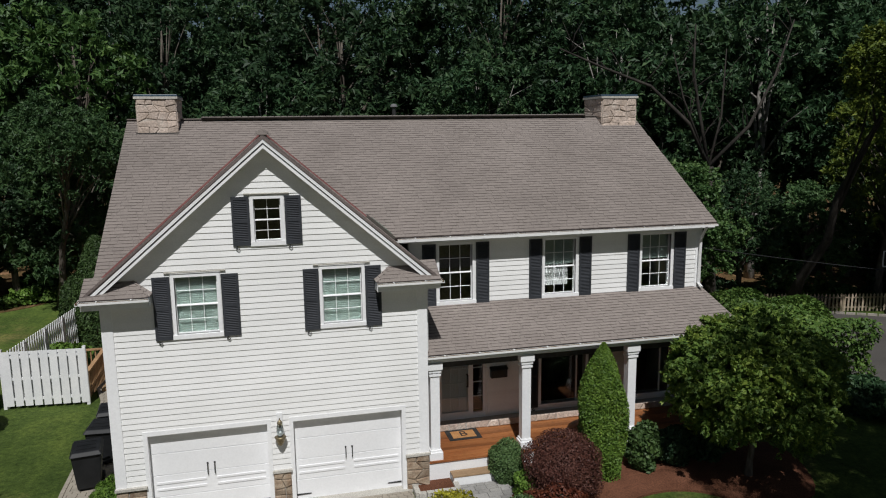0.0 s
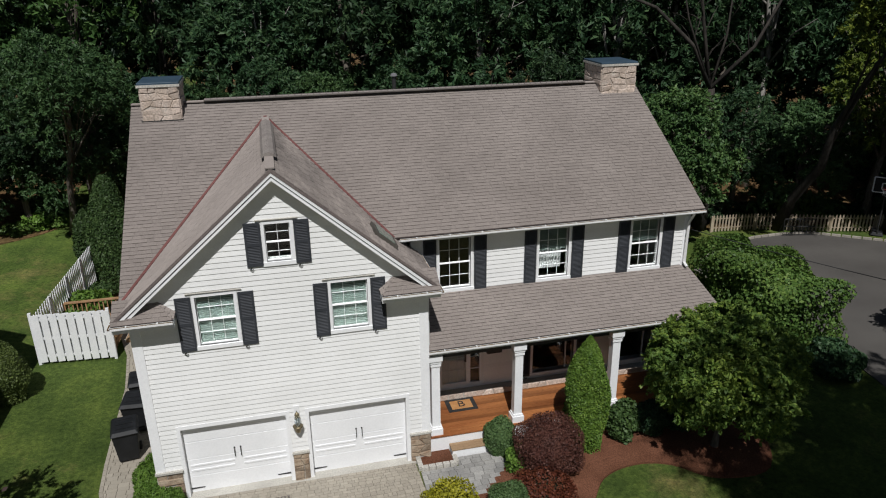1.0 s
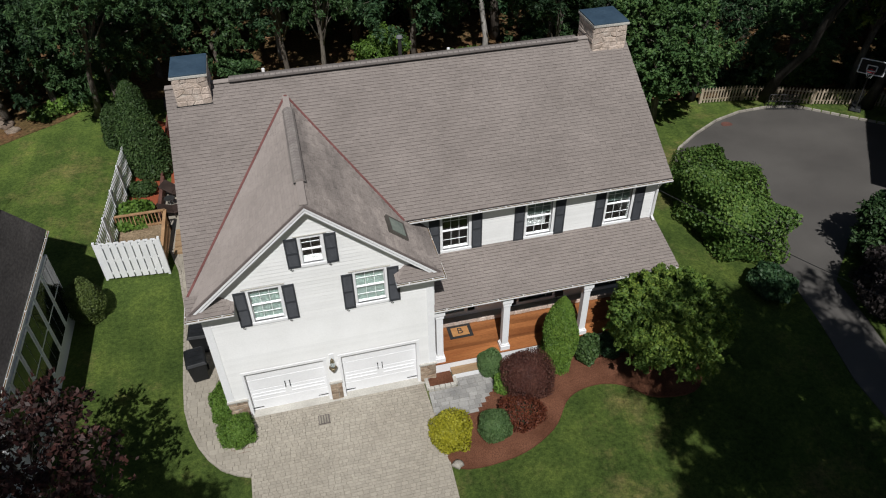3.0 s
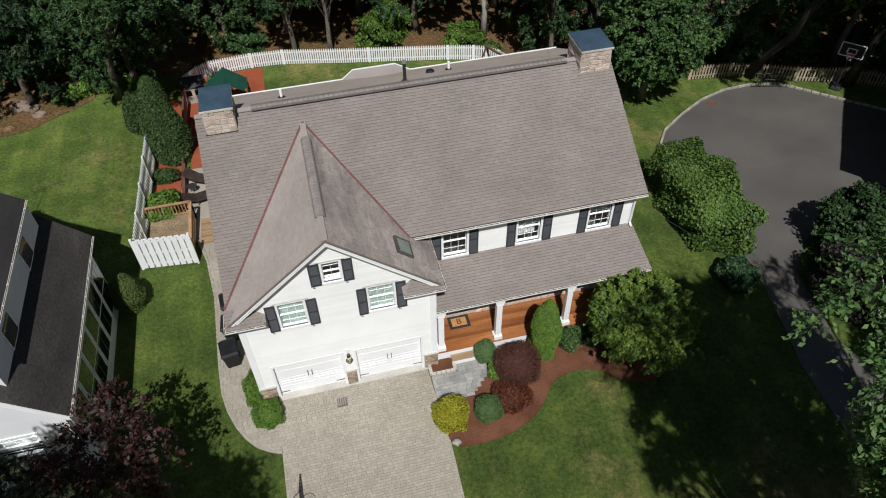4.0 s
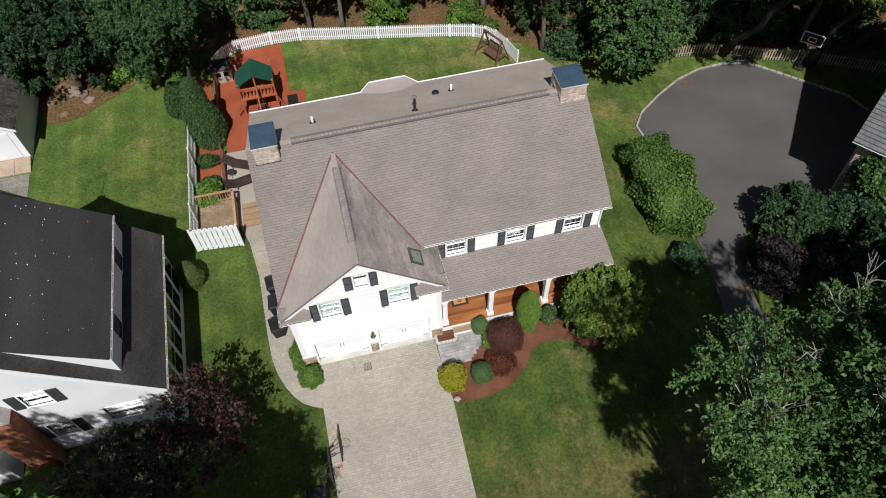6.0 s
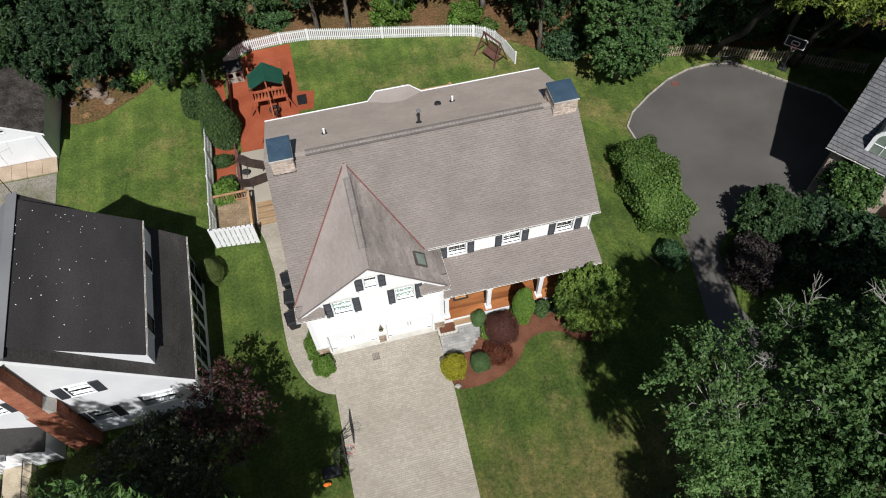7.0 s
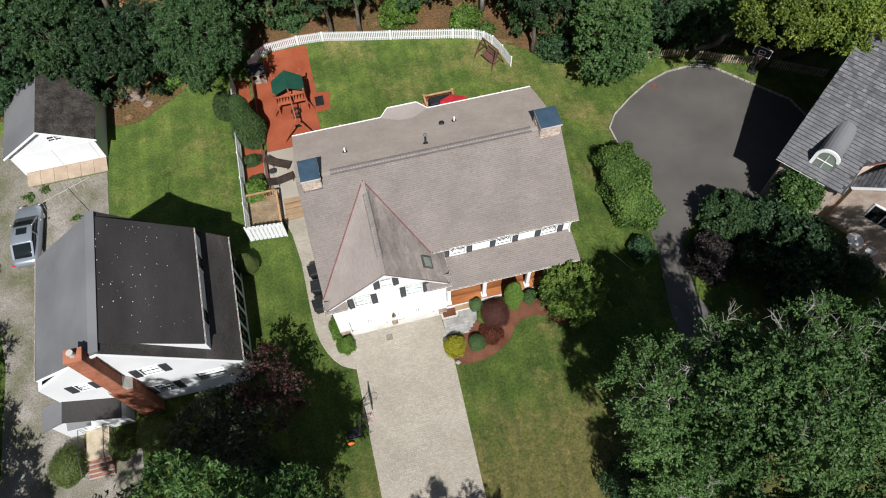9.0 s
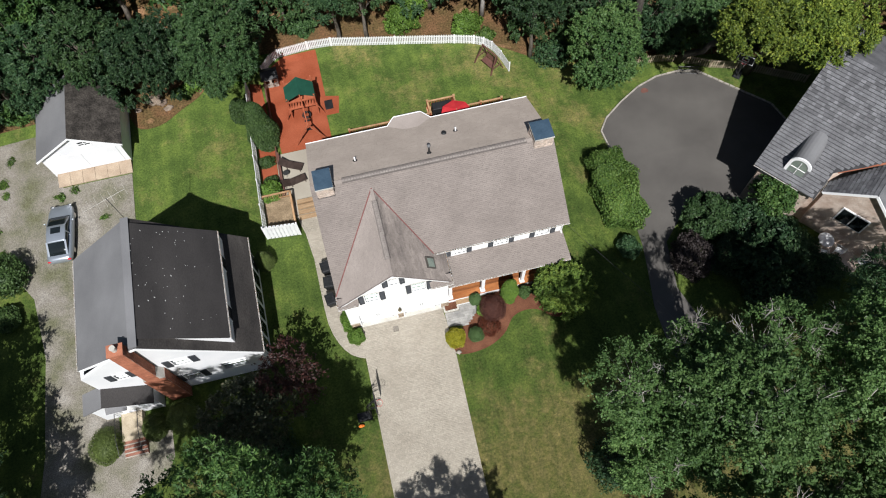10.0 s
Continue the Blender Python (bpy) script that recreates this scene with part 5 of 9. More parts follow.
def tree(name, place, height, rx, ry, rz, leaf, label, seed, lobes=18, clumps=300, sprigs=5, per=12, size=0.16, spread=0.5, bark=None, bare=0, crown_z=None, trunk_r=None, count=26, fill=0.25, stretch=1.9, lean=(0, 0), corners=4):
    rs = np.random.default_rng(seed)
    x, y, z = place
    cz = crown_z if crown_z else height - rz * 0.95
    ob = thing(name, place, label, "tree")
    cen, d, pos, along = crown_points((x + lean[0], y + lean[1], z + cz), rx, ry, rz, lobes, clumps, sprigs, per, rs, spread, fill)
    g = Geo()
    limbs(g, (x, y, z - 0.2), (x + lean[0] + rs.uniform(-.4, .4), y + lean[1] + rs.uniform(-.4, .4), z + cz + rz * 0.5), cen, rs, trunk_r or height * 0.022, count)
    part("trunk", g, bark or M_BARK, ob, smooth=True)
    mid = Vector((x + lean[0], y + lean[1], z + cz))
    for k in (rs.choice(len(cen), bare, replace=False) if bare else ()):
        g = Geo()
        s = Vector(cen[k]).lerp(mid, 0.12)
        dirn = (Vector(d[k]) + Vector((0, 0, 0.35))).normalized()
        e = s + dirn * rs.uniform(0.9, 1.7)
        bend = Vector(rs.normal(size=3)) * 0.18
        pts = [s.lerp(e, t) + bend * math.sin(t * 3.1) for t in (0, 0.3, 0.55, 0.8, 1)]
        g.tube(pts, [0.024, 0.02, 0.016, 0.011, 0.005], 5)
        for i in range(1, 5):
            for _ in range(2):
                q = pts[i] + (dirn * 0.8 + Vector(rs.normal(size=3)) * 0.6).normalized() * rs.uniform(0.35, 0.8)
                m = pts[i].lerp(q, 0.5) + Vector(rs.normal(size=3)) * 0.06
                g.tube([pts[i], m, q], [0.016, 0.012, 0.006], 4)
                g.tube([m, m + (dirn + Vector(rs.normal(size=3)) * 0.8).normalized() * rs.uniform(0.2, 0.5)], [0.009, 0.004], 4)
        part("dead_branch", g, M_PALEBARK, ob, "bare grey branch at the crown's edge")
    q = leaf_quads(pos - np.array(place), size, rs, 0.6, along * 0.4, stretch=stretch, along=along)
    me = fast_mesh("crown", q[:, :corners])
    me.materials.append(leaf)
    cr = new("crown", me)
    cr.parent = ob
    return ob


def shrub(name, place, rx, ry, h, leaf, label, seed, n=4200, size=0.07, shape="ball", category="shrub", parts="foliage", lumps=0.1, stretch=1.5):
    """A clipped or loose bush: leaves in a shell over a solid core."""
    rs = np.random.default_rng(seed)
    x, y, z = place
    ob = thing(name, place, label, category)
    d = rs.normal(size=(n, 3))
    d /= np.linalg.norm(d, axis=1)[:, None]
    ph = rs.uniform(0, 6.28, 4)
    lump = 1 + lumps * (np.sin(d[:, 0] * 5 + ph[0]) * np.sin(d[:, 1] * 5 + ph[1]) + np.sin(d[:, 2] * 7 + ph[2] + 3 * d[:, 0]))
    r = rs.uniform(0.8, 1.03, n) * lump
    if shape in ("cone", "spire"):
        t = rs.uniform(0, 1, n) ** (0.8 if shape == "cone" else 1.15)
        a = rs.uniform(0, 6.283, n)
        w = np.where(t < 0.2, 0.85 + 0.75 * t, 1.0) * (1 - np.clip((t - 0.42) / 0.58, 0, 1) ** 2.3) + 0.03
        if shape == "spire":
            w = (1 - t) ** 0.52 * np.where(t < 0.1, 0.85 + 1.5 * t, 1.0) + 0.03
        w *= rs.uniform(0.82, 1.04, n) * (1 + lumps * np.sin(a * 3 + t * 9 + ph[0]))
        pos = np.stack([np.cos(a) * rx * w, np.sin(a) * ry * w, t * h], 1)
        out = np.stack([np.cos(a), np.sin(a), np.full(n, 0.4)], 1)
        core = Geo().lathe(place, [(rx * 0.66, 0.05), (rx * (0.8 if shape == "cone" else 0.65), h * 0.2), (rx * (0.62 if shape == "cone" else 0.45), h * 0.5), (rx * (0.34 if shape == "cone" else 0.22), h * 0.75), (0.03, h * 0.9)], 12)
    elif shape == "box":
        q = rs.uniform(-1, 1, (n, 3))
        k = rs.choice(3, n, p=(0.33, 0.27, 0.4))
        q[np.arange(n), k] = np.where(k == 2, np.where(rs.uniform(0, 1, n) < 0.85, 1, -1), rs.choice((-1, 1), n))
        q /= (np.sum(np.abs(q) ** 5, 1) ** 0.2)[:, None]
        w = 1 + lumps * np.sin(q[:, 0] * 3 + ph[0]) * np.sin(q[:, 1] * 4 + ph[1]) + lumps * 0.6 * np.sin(q[:, 2] * 5 + q[:, 1] * 4 + ph[2])
        pos = q * (rs.uniform(0.8, 1.05, n) * w)[:, None] * np.array([rx, ry, h / 2])
        pos[:, 2] += h / 2
        out = q
        core = Geo().blob((x, y, z + h / 2), rx * 0.72, ry * 0.72, h * 0.38, seed, 0.05)
    else:
        pos = d * r[:, None] * np.array([rx, ry, h * 0.55])
        pos[:, 2] += h * 0.46
        pos = pos[pos[:, 2] > 0.0]
        out = pos - np.array([0, 0, h * 0.46])
        out /= np.linalg.norm(out, axis=1)[:, None]
        k = 0.9 - 1.6 * lumps
        core = Geo().blob((x, y, z + h * 0.44), rx * k, ry * k, h * 0.55 * k, seed, 0.05)
    # added core blocks see-through; near-black in loose bushes for the shaded inside
    part("inner_growth", core, M_BUSHCORE if lumps > 0.1 else leaf, ob, "solid filling behind the leaves", smooth=True)
    me = fast_mesh(parts, leaf_quads(pos, size, rs, 0.25, out, stretch=stretch))
    me.materials.append(leaf)
    f = new(parts, me)
    f.parent = ob
    return ob


# ---- front garden ----
def gp(x, y):
    return (x, y, gz(x, y) + 0.03)


shrub("barberry", gp(10.42, -1.45), 0.98, 0.95, 1.62, L_BARBERRY, "round clipped dark purple barberry in red mulch", 11, 22000, 0.031, lumps=0.06)
shrub("russet_shrub", gp(9.8, -2.62), 0.84, 0.7, 0.86, L_RUST, "low russet-red shrub in red mulch", 12, 6500, 0.05, lumps=0.12)
shrub("golden_shrub", gp(7.2, -2.93), 0.72, 0.72, 1.28, L_GOLD, "round golden-yellow shrub beside the driveway", 13, 7000, 0.05)
shrub("boxwood", gp(8.75, -2.98), 0.57, 0.55, 1.04, L_BOX, "round clipped green boxwood beside the path", 14, 13000, 0.031, lumps=0.06)
shrub("boxwood", gp(9.34, -0.38), 0.45, 0.44, 1.08, L_BOX, "round clipped green boxwood beside the porch step", 15, 13000, 0.031, lumps=0.06)
shrub("green_shrub", gp(9.7, -1.25), 0.46, 0.42, 0.68, L_LIME, "small loose green shrub", 16, 2500, 0.06)
shrub("arborvitae", gp(11.85, -0.68), 0.6, 0.57, 3.55, L_CONE, "tall pointed green arborvitae before the porch", 17, 30000, 0.034, "cone", lumps=0.1, stretch=2.4)
shrub("holly", gp(13.06, -0.72), 0.44, 0.42, 1.25, L_YEW, "dark green broad-leaved shrub before the porch", 18, 3500, 0.075)
# two dark shrubs added in place of deep shade on the porch skirt
shrub("shade_shrub", gp(14.05, -0.62), 0.55, 0.45, 1.0, L_WOODS, "low dark shrub added for shade before the porch", 67, 3000, 0.07)
shrub("shade_shrub", gp(15.1, -0.62), 0.6, 0.45, 1.05, L_WOODS, "low dark shrub added for shade before the porch", 68, 3000, 0.07)
shrub("juniper", gp(0.15, -0.95), 0.55, 0.55, 0.75, L_LIME, "feathery lime-green shrub at the garage corner", 19, 15000, 0.026, lumps=0.22, stretch=4.0)
shrub("juniper", gp(-0.3, 0.3), 0.36, 0.75, 0.8, L_LIME, "feathery lime-green shrub along the garage wall", 20, 12000, 0.026, lumps=0.22, stretch=4.0)
shrub("yew", gp(-5.48, 6.42), 0.72, 0.7, 1.95, L_CLIPPED, "small round green yew on the lawn", 21, 12000, 0.042, lumps=0.08)
tree("round_tree", gp(15.52, -1.75), 4.6, 2.0, 1.98, 1.8, L_ROUND, "round broad-leaved green tree at the porch end", 22, 170, 2000, 6, 9, 0.066, 0.15, crown_z=2.52, trunk_r=0.1, fill=0.12, stretch=2.2)
shrub("hedge_shrub", gp(22.5, 7.2), 1.5, 1.8, 2.7, L_HEDGE, "large loose green hedge shrub beside the asphalt court", 23, 15000, 0.1, "box", lumps=0.16)
shrub("hedge_shrub", gp(22.4, 4.5), 1.5, 1.8, 2.6, L_HEDGE, "large loose green hedge shrub beside the asphalt court", 24, 15000, 0.1, "box", lumps=0.16)
shrub("hedge_shrub", gp(21.9, 0.9), 0.8, 0.9, 1.2, L_WOODS, "dark shaded shrub beside the asphalt court", 25, 5000, 0.11)
tree("shrub_tree", gp(28.1, 1.5), 3.3, 1.6, 1.6, 1.5, L_EDGE, "leafy mid-green small tree across the court", 27, 26, 320, 6, 9, 0.11, 0.34, crown_z=1.9, trunk_r=0.08, fill=0.2)
tree("shrub_tree", gp(30.6, 0.2), 3.6, 1.4, 1.4, 1.6, L_WOODS, "dark green small tree across the court", 26, 24, 220, 6, 9, 0.11, 0.34, crown_z=2.0, trunk_r=0.08, fill=0.2)
shrub("dark_shrub", gp(28.6, -1.8), 1.5, 1.5, 2.4, L_WOODS, "dark green shrub in the oak's shade", 65, 6000, 0.11, lumps=0.2)
shrub("purple_shrub", gp(26.0, -1.2), 1.5, 1.7, 2.7, leaf_material("dusky_leaves", (0.03, 0.022, 0.024), (0.05, 0.04, 0.038), (0.08, 0.066, 0.06)), "dusky purple-brown shrub across the court", 28, 8000, 0.11, lumps=0.14)
shrub("dark_shrub", gp(32.9, -1.4), 1.5, 1.7, 2.8, L_WOODS, "leafy green shrub beside the slate-roofed house", 29, 8000, 0.15, lumps=0.16)
shrub("dark_shrub", gp(31.0, -5.0), 2.6, 2.4, 3.6, L_WOODS, "dark green shrub in deep shade", 30, 8000, 0.16, lumps=0.16)
shrub("tall_yew", gp(-4.1, 18.5), 1.35, 1.35, 5.3, L_YEW, "tall dense conical yew beside the play area", 31, 26000, 0.06, "spire", "tree", lumps=0.12, stretch=3.0)
shrub("tall_yew", gp(-5.65, 20.9), 0.8, 0.8, 2.8, L_YEW, "smaller dark yew beside the white fence", 35, 9000, 0.07, "cone", "tree", lumps=0.09, stretch=2.4)
shrub("low_yew", gp(-4.3, 15.9), 0.7, 0.5, 0.7, L_YEW, "low spreading yew in the fence bed", 32, 2500, 0.07)
shrub("low_yew", gp(-4.15, 13.9), 0.6, 0.5, 0.6, L_YEW, "low spreading yew in the fence bed", 33, 2500, 0.07)
shrub("hydrangea", gp(-4.3, 12.7), 0.85, 0.85, 1.25, L_LIME, "bright lime-green hydrangea behind the fence", 34, 2600, 0.14, lumps=0.16)

# dark understory, added to deepen the maple's shade on the ground
for i, (x, y, w, h) in enumerate(((-8.8, -6.2, 1.3, 1.6), (-6.6, -7.6, 1.2, 1.4), (-10.6, -5.6, 1.1, 1.5), (-8.2, -8.8, 1.4, 1.7), (-5.2, -9.0, 1.0, 1.2))):
    shrub("shade_shrub", gp(x, y), w, w, h, L_WOODS, "dark green shrub in the maple's shade", 330 + i, 3000, 0.1, lumps=0.2)

# ---- street-side trees ----
tree("oak_tree", gp(19.0, -14.2), 20.0, 3.7, 4.0, 5.0, L_OAK, "very tall oak with some bare grey branches beside the lawn", 41, 44, 800, 7, 14, 0.09, 0.45, bark=M_PALEBARK, bare=18, count=40, fill=0.2, lean=(-0.3, 0.0))
tree("oak_tree", gp(23.4, -12.6), 16.6, 2.0, 1.5, 1.5, L_OAK, "oak with thin airy crown and many bare grey twigs", 66, 16, 46, 6, 15, 0.072, 0.42, bark=M_PALEBARK, bare=5, count=18, fill=0.15, lean=(-0.6, 1.8), trunk_r=0.14)
tree("oak_tree", gp(18.6, -13.4), 17.0, 2.1, 1.9, 1.7, L_OAK, "oak with airy crown reaching over the shaded lawn", 69, 18, 90, 6, 16, 0.072, 0.42, bark=M_PALEBARK, bare=3, count=20, fill=0.15, lean=(-1.4, 2.4), trunk_r=0.15)
tree("oak_tree", gp(16.1, -15.0), 15.6, 2.8, 2.6, 2.7, L_OAK, "smaller oak with airy crown beside the lawn", 63, 28, 380, 7, 17, 0.07, 0.42, bark=M_PALEBARK, bare=10, count=24, fill=0.2, lean=(-0.7, 0.5))
tree("oak_tree", gp(27.6, -14.2), 19.4, 4.0, 3.9, 5.0, L_OAK, "tall oak with some bare grey branches beside the lawn", 42, 36, 700, 7, 13, 0.092, 0.46, bark=M_PALEBARK, bare=14, count=36, fill=0.25)
tree("oak_tree", gp(18.2, -14.6), 17.4, 2.1, 1.9, 1.7, L_OAK, "leaning oak with thin airy crown and pale grey branches", 62, 20, 60, 6, 15, 0.072, 0.46, bark=M_PALEBARK, count=20, fill=0.2, lean=(-4.1, 3.0), trunk_r=0.16)
tree("oak_tree", gp(17.8, -22.2), 21.0, 5.4, 4.8, 5.6, L_OAK, "very tall broad oak beside the lawn", 43, 40, 800, 7, 12, 0.1, 0.5, bark=M_PALEBARK, bare=16, count=40, fill=0.35)
tree("oak_tree", gp(25.2, -19.4), 17.5, 4.2, 3.6, 4.2, L_OAK, "broad oak beside the street", 71, 30, 480, 7, 12, 0.1, 0.48, bark=M_PALEBARK, bare=8, fill=0.3)
tree("oak_tree", gp(33.0, -15.0), 15.0, 4.8, 4.6, 4.6, L_OAK, "broad oak near the slate-roofed house", 44, 28, 560, 7, 10, 0.115, 0.5, bark=M_PALEBARK, bare=8, fill=0.3)
tree("oak_tree", gp(34.0, -10.0), 15.0, 3.9, 3.3, 4.2, L_WOODS, "dark oak near the slate-roofed house", 54, 24, 460, 6, 10, 0.12, 0.5, bark=M_PALEBARK, bare=8, fill=0.2, corners=3)
tree("oak_tree", gp(39.0, -12.0), 13.0, 3.8, 3.6, 4.2, L_OAK, "oak near the slate-roofed house", 45, 22, 360, 6, 10, 0.12, 0.48, bark=M_PALEBARK, bare=10, fill=0.3, corners=3)
shrub("dark_shrub", gp(15.4, -14.2), 1.6, 1.6, 3.6, L_WOODS, "dark green shrub under the oak", 56, 5000, 0.12, lumps=0.2)
tree("purple_maple", gp(-4.5, -3.9), 6.2, 2.5, 2.3, 2.2, L_PURPLE, "purple-leaved maple on the side lawn", 46, 16, 120, 5, 8, 0.1, 0.42, fill=0.2, count=18)
tree("purple_maple", gp(-7.4, -5.9), 6.6, 2.9, 2.6, 2.6, L_DUSK, "dusky green and purple maple in deep shade", 64, 22, 230, 6, 9, 0.11, 0.42, fill=0.25, count=20)
tree("maple_tree", gp(-7.2, -13.6), 17.5, 4.3, 3.8, 5.2, L_BRIGHT, "tall leafy green maple in front of the neighbouring house", 47, 32, 640, 6, 9, 0.15, 0.5, fill=0.35, corners=3)
# out of view; added only for the shade it throws on the neighbour's front
tree("maple_tree", gp(-13.2, -15.8), 22.5, 4.6, 3.6, 5.4, L_BRIGHT, "very tall unseen maple added to shade the neighbouring front yard", 61, 26, 420, 6, 9, 0.17, 0.5, fill=0.35, corners=3)
tree("maple_tree", gp(-3.9, -13.2), 14.5, 3.0, 2.9, 4.4, L_BRIGHT, "leafy green maple beside the driveway", 48, 22, 340, 6, 9, 0.14, 0.45, fill=0.35, corners=3)
tree("maple_tree", gp(1.8, -24.5), 17.0, 4.4, 3.6, 4.4, L_OAK, "tall street tree near the driveway's end", 49, 20, 300, 5, 9, 0.2, 0.5, corners=3)
tree("maple_tree", gp(-27.0, -3.5), 11.5, 4.6, 5.8, 4.4, L_WOODS, "dark green tree beside the gravel drive", 50, 26, 560, 6, 9, 0.16, 0.5, fill=0.35, corners=3)
tree("maple_tree", gp(-24.6, -11.0), 11.0, 4.2, 4.6, 3.8, L_WOODS, "dark green tree beside the gravel drive", 51, 26, 520, 6, 9, 0.16, 0.5, fill=0.35, corners=3)
tree("maple_tree", gp(33.2, 1.5), 5.0, 1.4, 1.4, 1.9, L_BRIGHT, "mid-green small tree against the stone gable", 55, 22, 300, 6, 9, 0.12, 0.34, fill=0.2)
tree("maple_tree", gp(31.2, -3.2), 5.0, 2.1, 2.1, 2.1, L_WOODS, "dark green small tree across the court", 52, 16, 220, 6, 9, 0.15, 0.4, fill=0.3)

tree("hanging_tree", gp(25.2, 17.6), 10.5, 3.2, 3.0, 4.2, L_PEND, "full green tree with hanging leafy boughs behind the court", 59, 40, 520, 6, 14, 0.105, 0.36, fill=0.06, crown_z=4.9)
tree("yellow_maple", gp(33.4, 18.4), 15.0, 3.0, 2.7, 2.0, L_YELLOWGREEN, "leaning tree with yellow-green crown over the court", 57, 22, 380, 6, 13, 0.1, 0.36, fill=0.12, bark=M_SHADEBARK, lean=(-1.0, -8.0), count=6)
tree("yellow_maple", gp(38.6, 15.4), 14.2, 3.2, 2.9, 2.3, L_YELLOWGREEN, "leaning tree with yellow-green crown over the court", 58, 24, 420, 6, 13, 0.1, 0.36, fill=0.12, bark=M_SHADEBARK, lean=(-1.8, -4.2), count=6)
tree("yellow_maple", gp(41.0, 15.5), 12.8, 3.3, 2.8, 2.3, L_YELLOWGREEN, "leaning tree with yellow-green crown near the slate roof", 60, 24, 420, 6, 13, 0.1, 0.36, fill=0.12, bark=M_SHADEBARK, lean=(-2.2, -5.4), count=6)

# ---- spreading grey tree behind the court ----
def spreading_tree(place):
    ob = thing("spreading_tree", place, "many-stemmed tree with spreading shade-coloured limbs behind the court", "tree")
    x, y, z = place
    fork = Vector((28.4, 19.6, 6.7))
    part("trunk", Geo().tube([Vector((x, y, z - 0.2)), Vector((x, y, z + 2)), fork], [0.42, 0.33, 0.3], 10), M_SHADEBARK, ob, smooth=True)
    rs = random.Random(77)
    for pts, r in (([(28.4, 19.6, 5.8), (27.0, 19.6, 9.1), (24.4, 19.6, 11.2), (21.6, 19.6, 12.3), (19.0, 19.6, 13.1)], 0.16), ([(28.6, 19.6, 6.1), (27.8, 19.6, 10.3), (27.3, 19.6, 12.1), (26.9, 19.6, 14.5)], 0.15), ([(28.6, 19.6, 6.1), (30.6, 19.6, 9.0), (32.2, 19.6, 11.8), (33.2, 19.6, 14.9)], 0.15), ([(27.6, 19.6, 8.4), (26.3, 19.6, 10.6), (25.6, 19.6, 13.0)], 0.1), ([(28.6, 19.6, 7.1), (29.4, 19.6, 9.6), (29.3, 19.6, 13.3)], 0.11)):
        p = [Vector(q) for q in pts]
        p = [a + Vector((0, rs.uniform(-0.5, 0.5), 0)) for a in p]
        p[0] = fork
        g = Geo().tube(p, [r * 0.85 * (1 - 0.7 * i / (len(p) - 1)) for i in range(len(p))], 8)
        for i in range(1, len(p)):
            for _ in range(3):
                s = p[i - 1].lerp(p[i], rs.random())
                e = s + Vector((rs.uniform(-1.2, 1.2), rs.uniform(-0.6, 0.6), rs.uniform(0.4, 1.8)))
                g.tube([s, s.lerp(e, 0.5) + Vector((rs.uniform(-.15, .15), 0, 0.1)), e], [r * 0.25, r * 0.16, r * 0.06], 5)
        part("limb", g, M_SHADEBARK, ob, smooth=True)


spreading_tree(gp(28.9, 19.6))

# ---- woodland ----
protos = []
for k, (h, rx, rz, leaf, lab) in enumerate(((19, 3.9, 8.8, L_WOODS, "tall woodland tree with dense dark green crown"), (22, 4.3, 10.0, L_WOODS, "tall woodland tree with dense dark green crown"), (16, 3.7, 7.5, L_BRIGHT, "woodland tree with mid-green crown"), (20, 4.1, 9.2, L_WOODS, "tall woodland tree with dense dark green crown"), (17, 4.0, 7.5, L_YELLOWGREEN, "woodland tree with yellow-green crown"), (13, 3.3, 5.2, L_WOODS, "leafy edge-of-wood tree with low green crown"), (11.5, 3.1, 4.6, L_EDGE, "leafy edge-of-wood tree with low mid-green crown"), (13.5, 3.4, 5.4, L_YELLOWGREEN, "edge-of-wood tree with yellow-green crown"))):
    far = k < 5
    t = tree("woodland_tree", (0, 0, 0), h, rx, rx, rz, leaf, lab, 70 + k, 30, 340 if far else 360, 5, 9 if far else 13, 0.235 if far else 0.165, 0.52 if far else 0.36, trunk_r=0.24, count=24, bark=M_PALEBARK if k == 3 else M_BARK, fill=0.1, corners=3, crown_z=rz * (0.97 if k > 4 else 1.06) if k != 7 else None)
    t["group"] = "woodland trees"
    protos.append(t)
used = set()
rw = random.Random(5)


def plant(k, x, y, s):
    m = Matrix.Translation((x, y, gz(x, y) - 0.1)) @ Matrix.Rotation(rw.uniform(0, 6.28), 4, "Z")
    if k not in used:
        used.add(k)
        protos[k].matrix_basis = m @ Matrix.Diagonal((s, s, s, 1))
        return
    o = copy_thing(protos[k], m)
    o.scale = (s, s, s * rw.uniform(0.92, 1.08))


FIRST = [(-33, 26.5, 5), (-28.5, 27, 6), (-24, 27.2, 5), (-19.8, 27.6, 5), (-16.0, 27.4, 6), (-12.3, 26.4, 5), (-9.6, 26.6, 5), (-6.2, 27.0, 6), (-4.5, 32.5, 5), (-0.5, 33.4, 6), (3.8, 34.2, 3), (9.5, 36.4, 6), (13, 31.8, 5), (17.5, 29.5, 3), (21.5, 26.5, 6), (27.0, 23.6, 5), (31.5, 22.0, 5), (35.5, 21.0, 6), (39.5, 19.5, 7), (44, 20.5, 6), (48.5, 18.0, 7), (54, 15.0, 5)]
for x, y, k in FIRST:
    plant(k, x, y - 1.6, rw.uniform(0.9, 1.1) * (1.12 if k == 7 else 1))
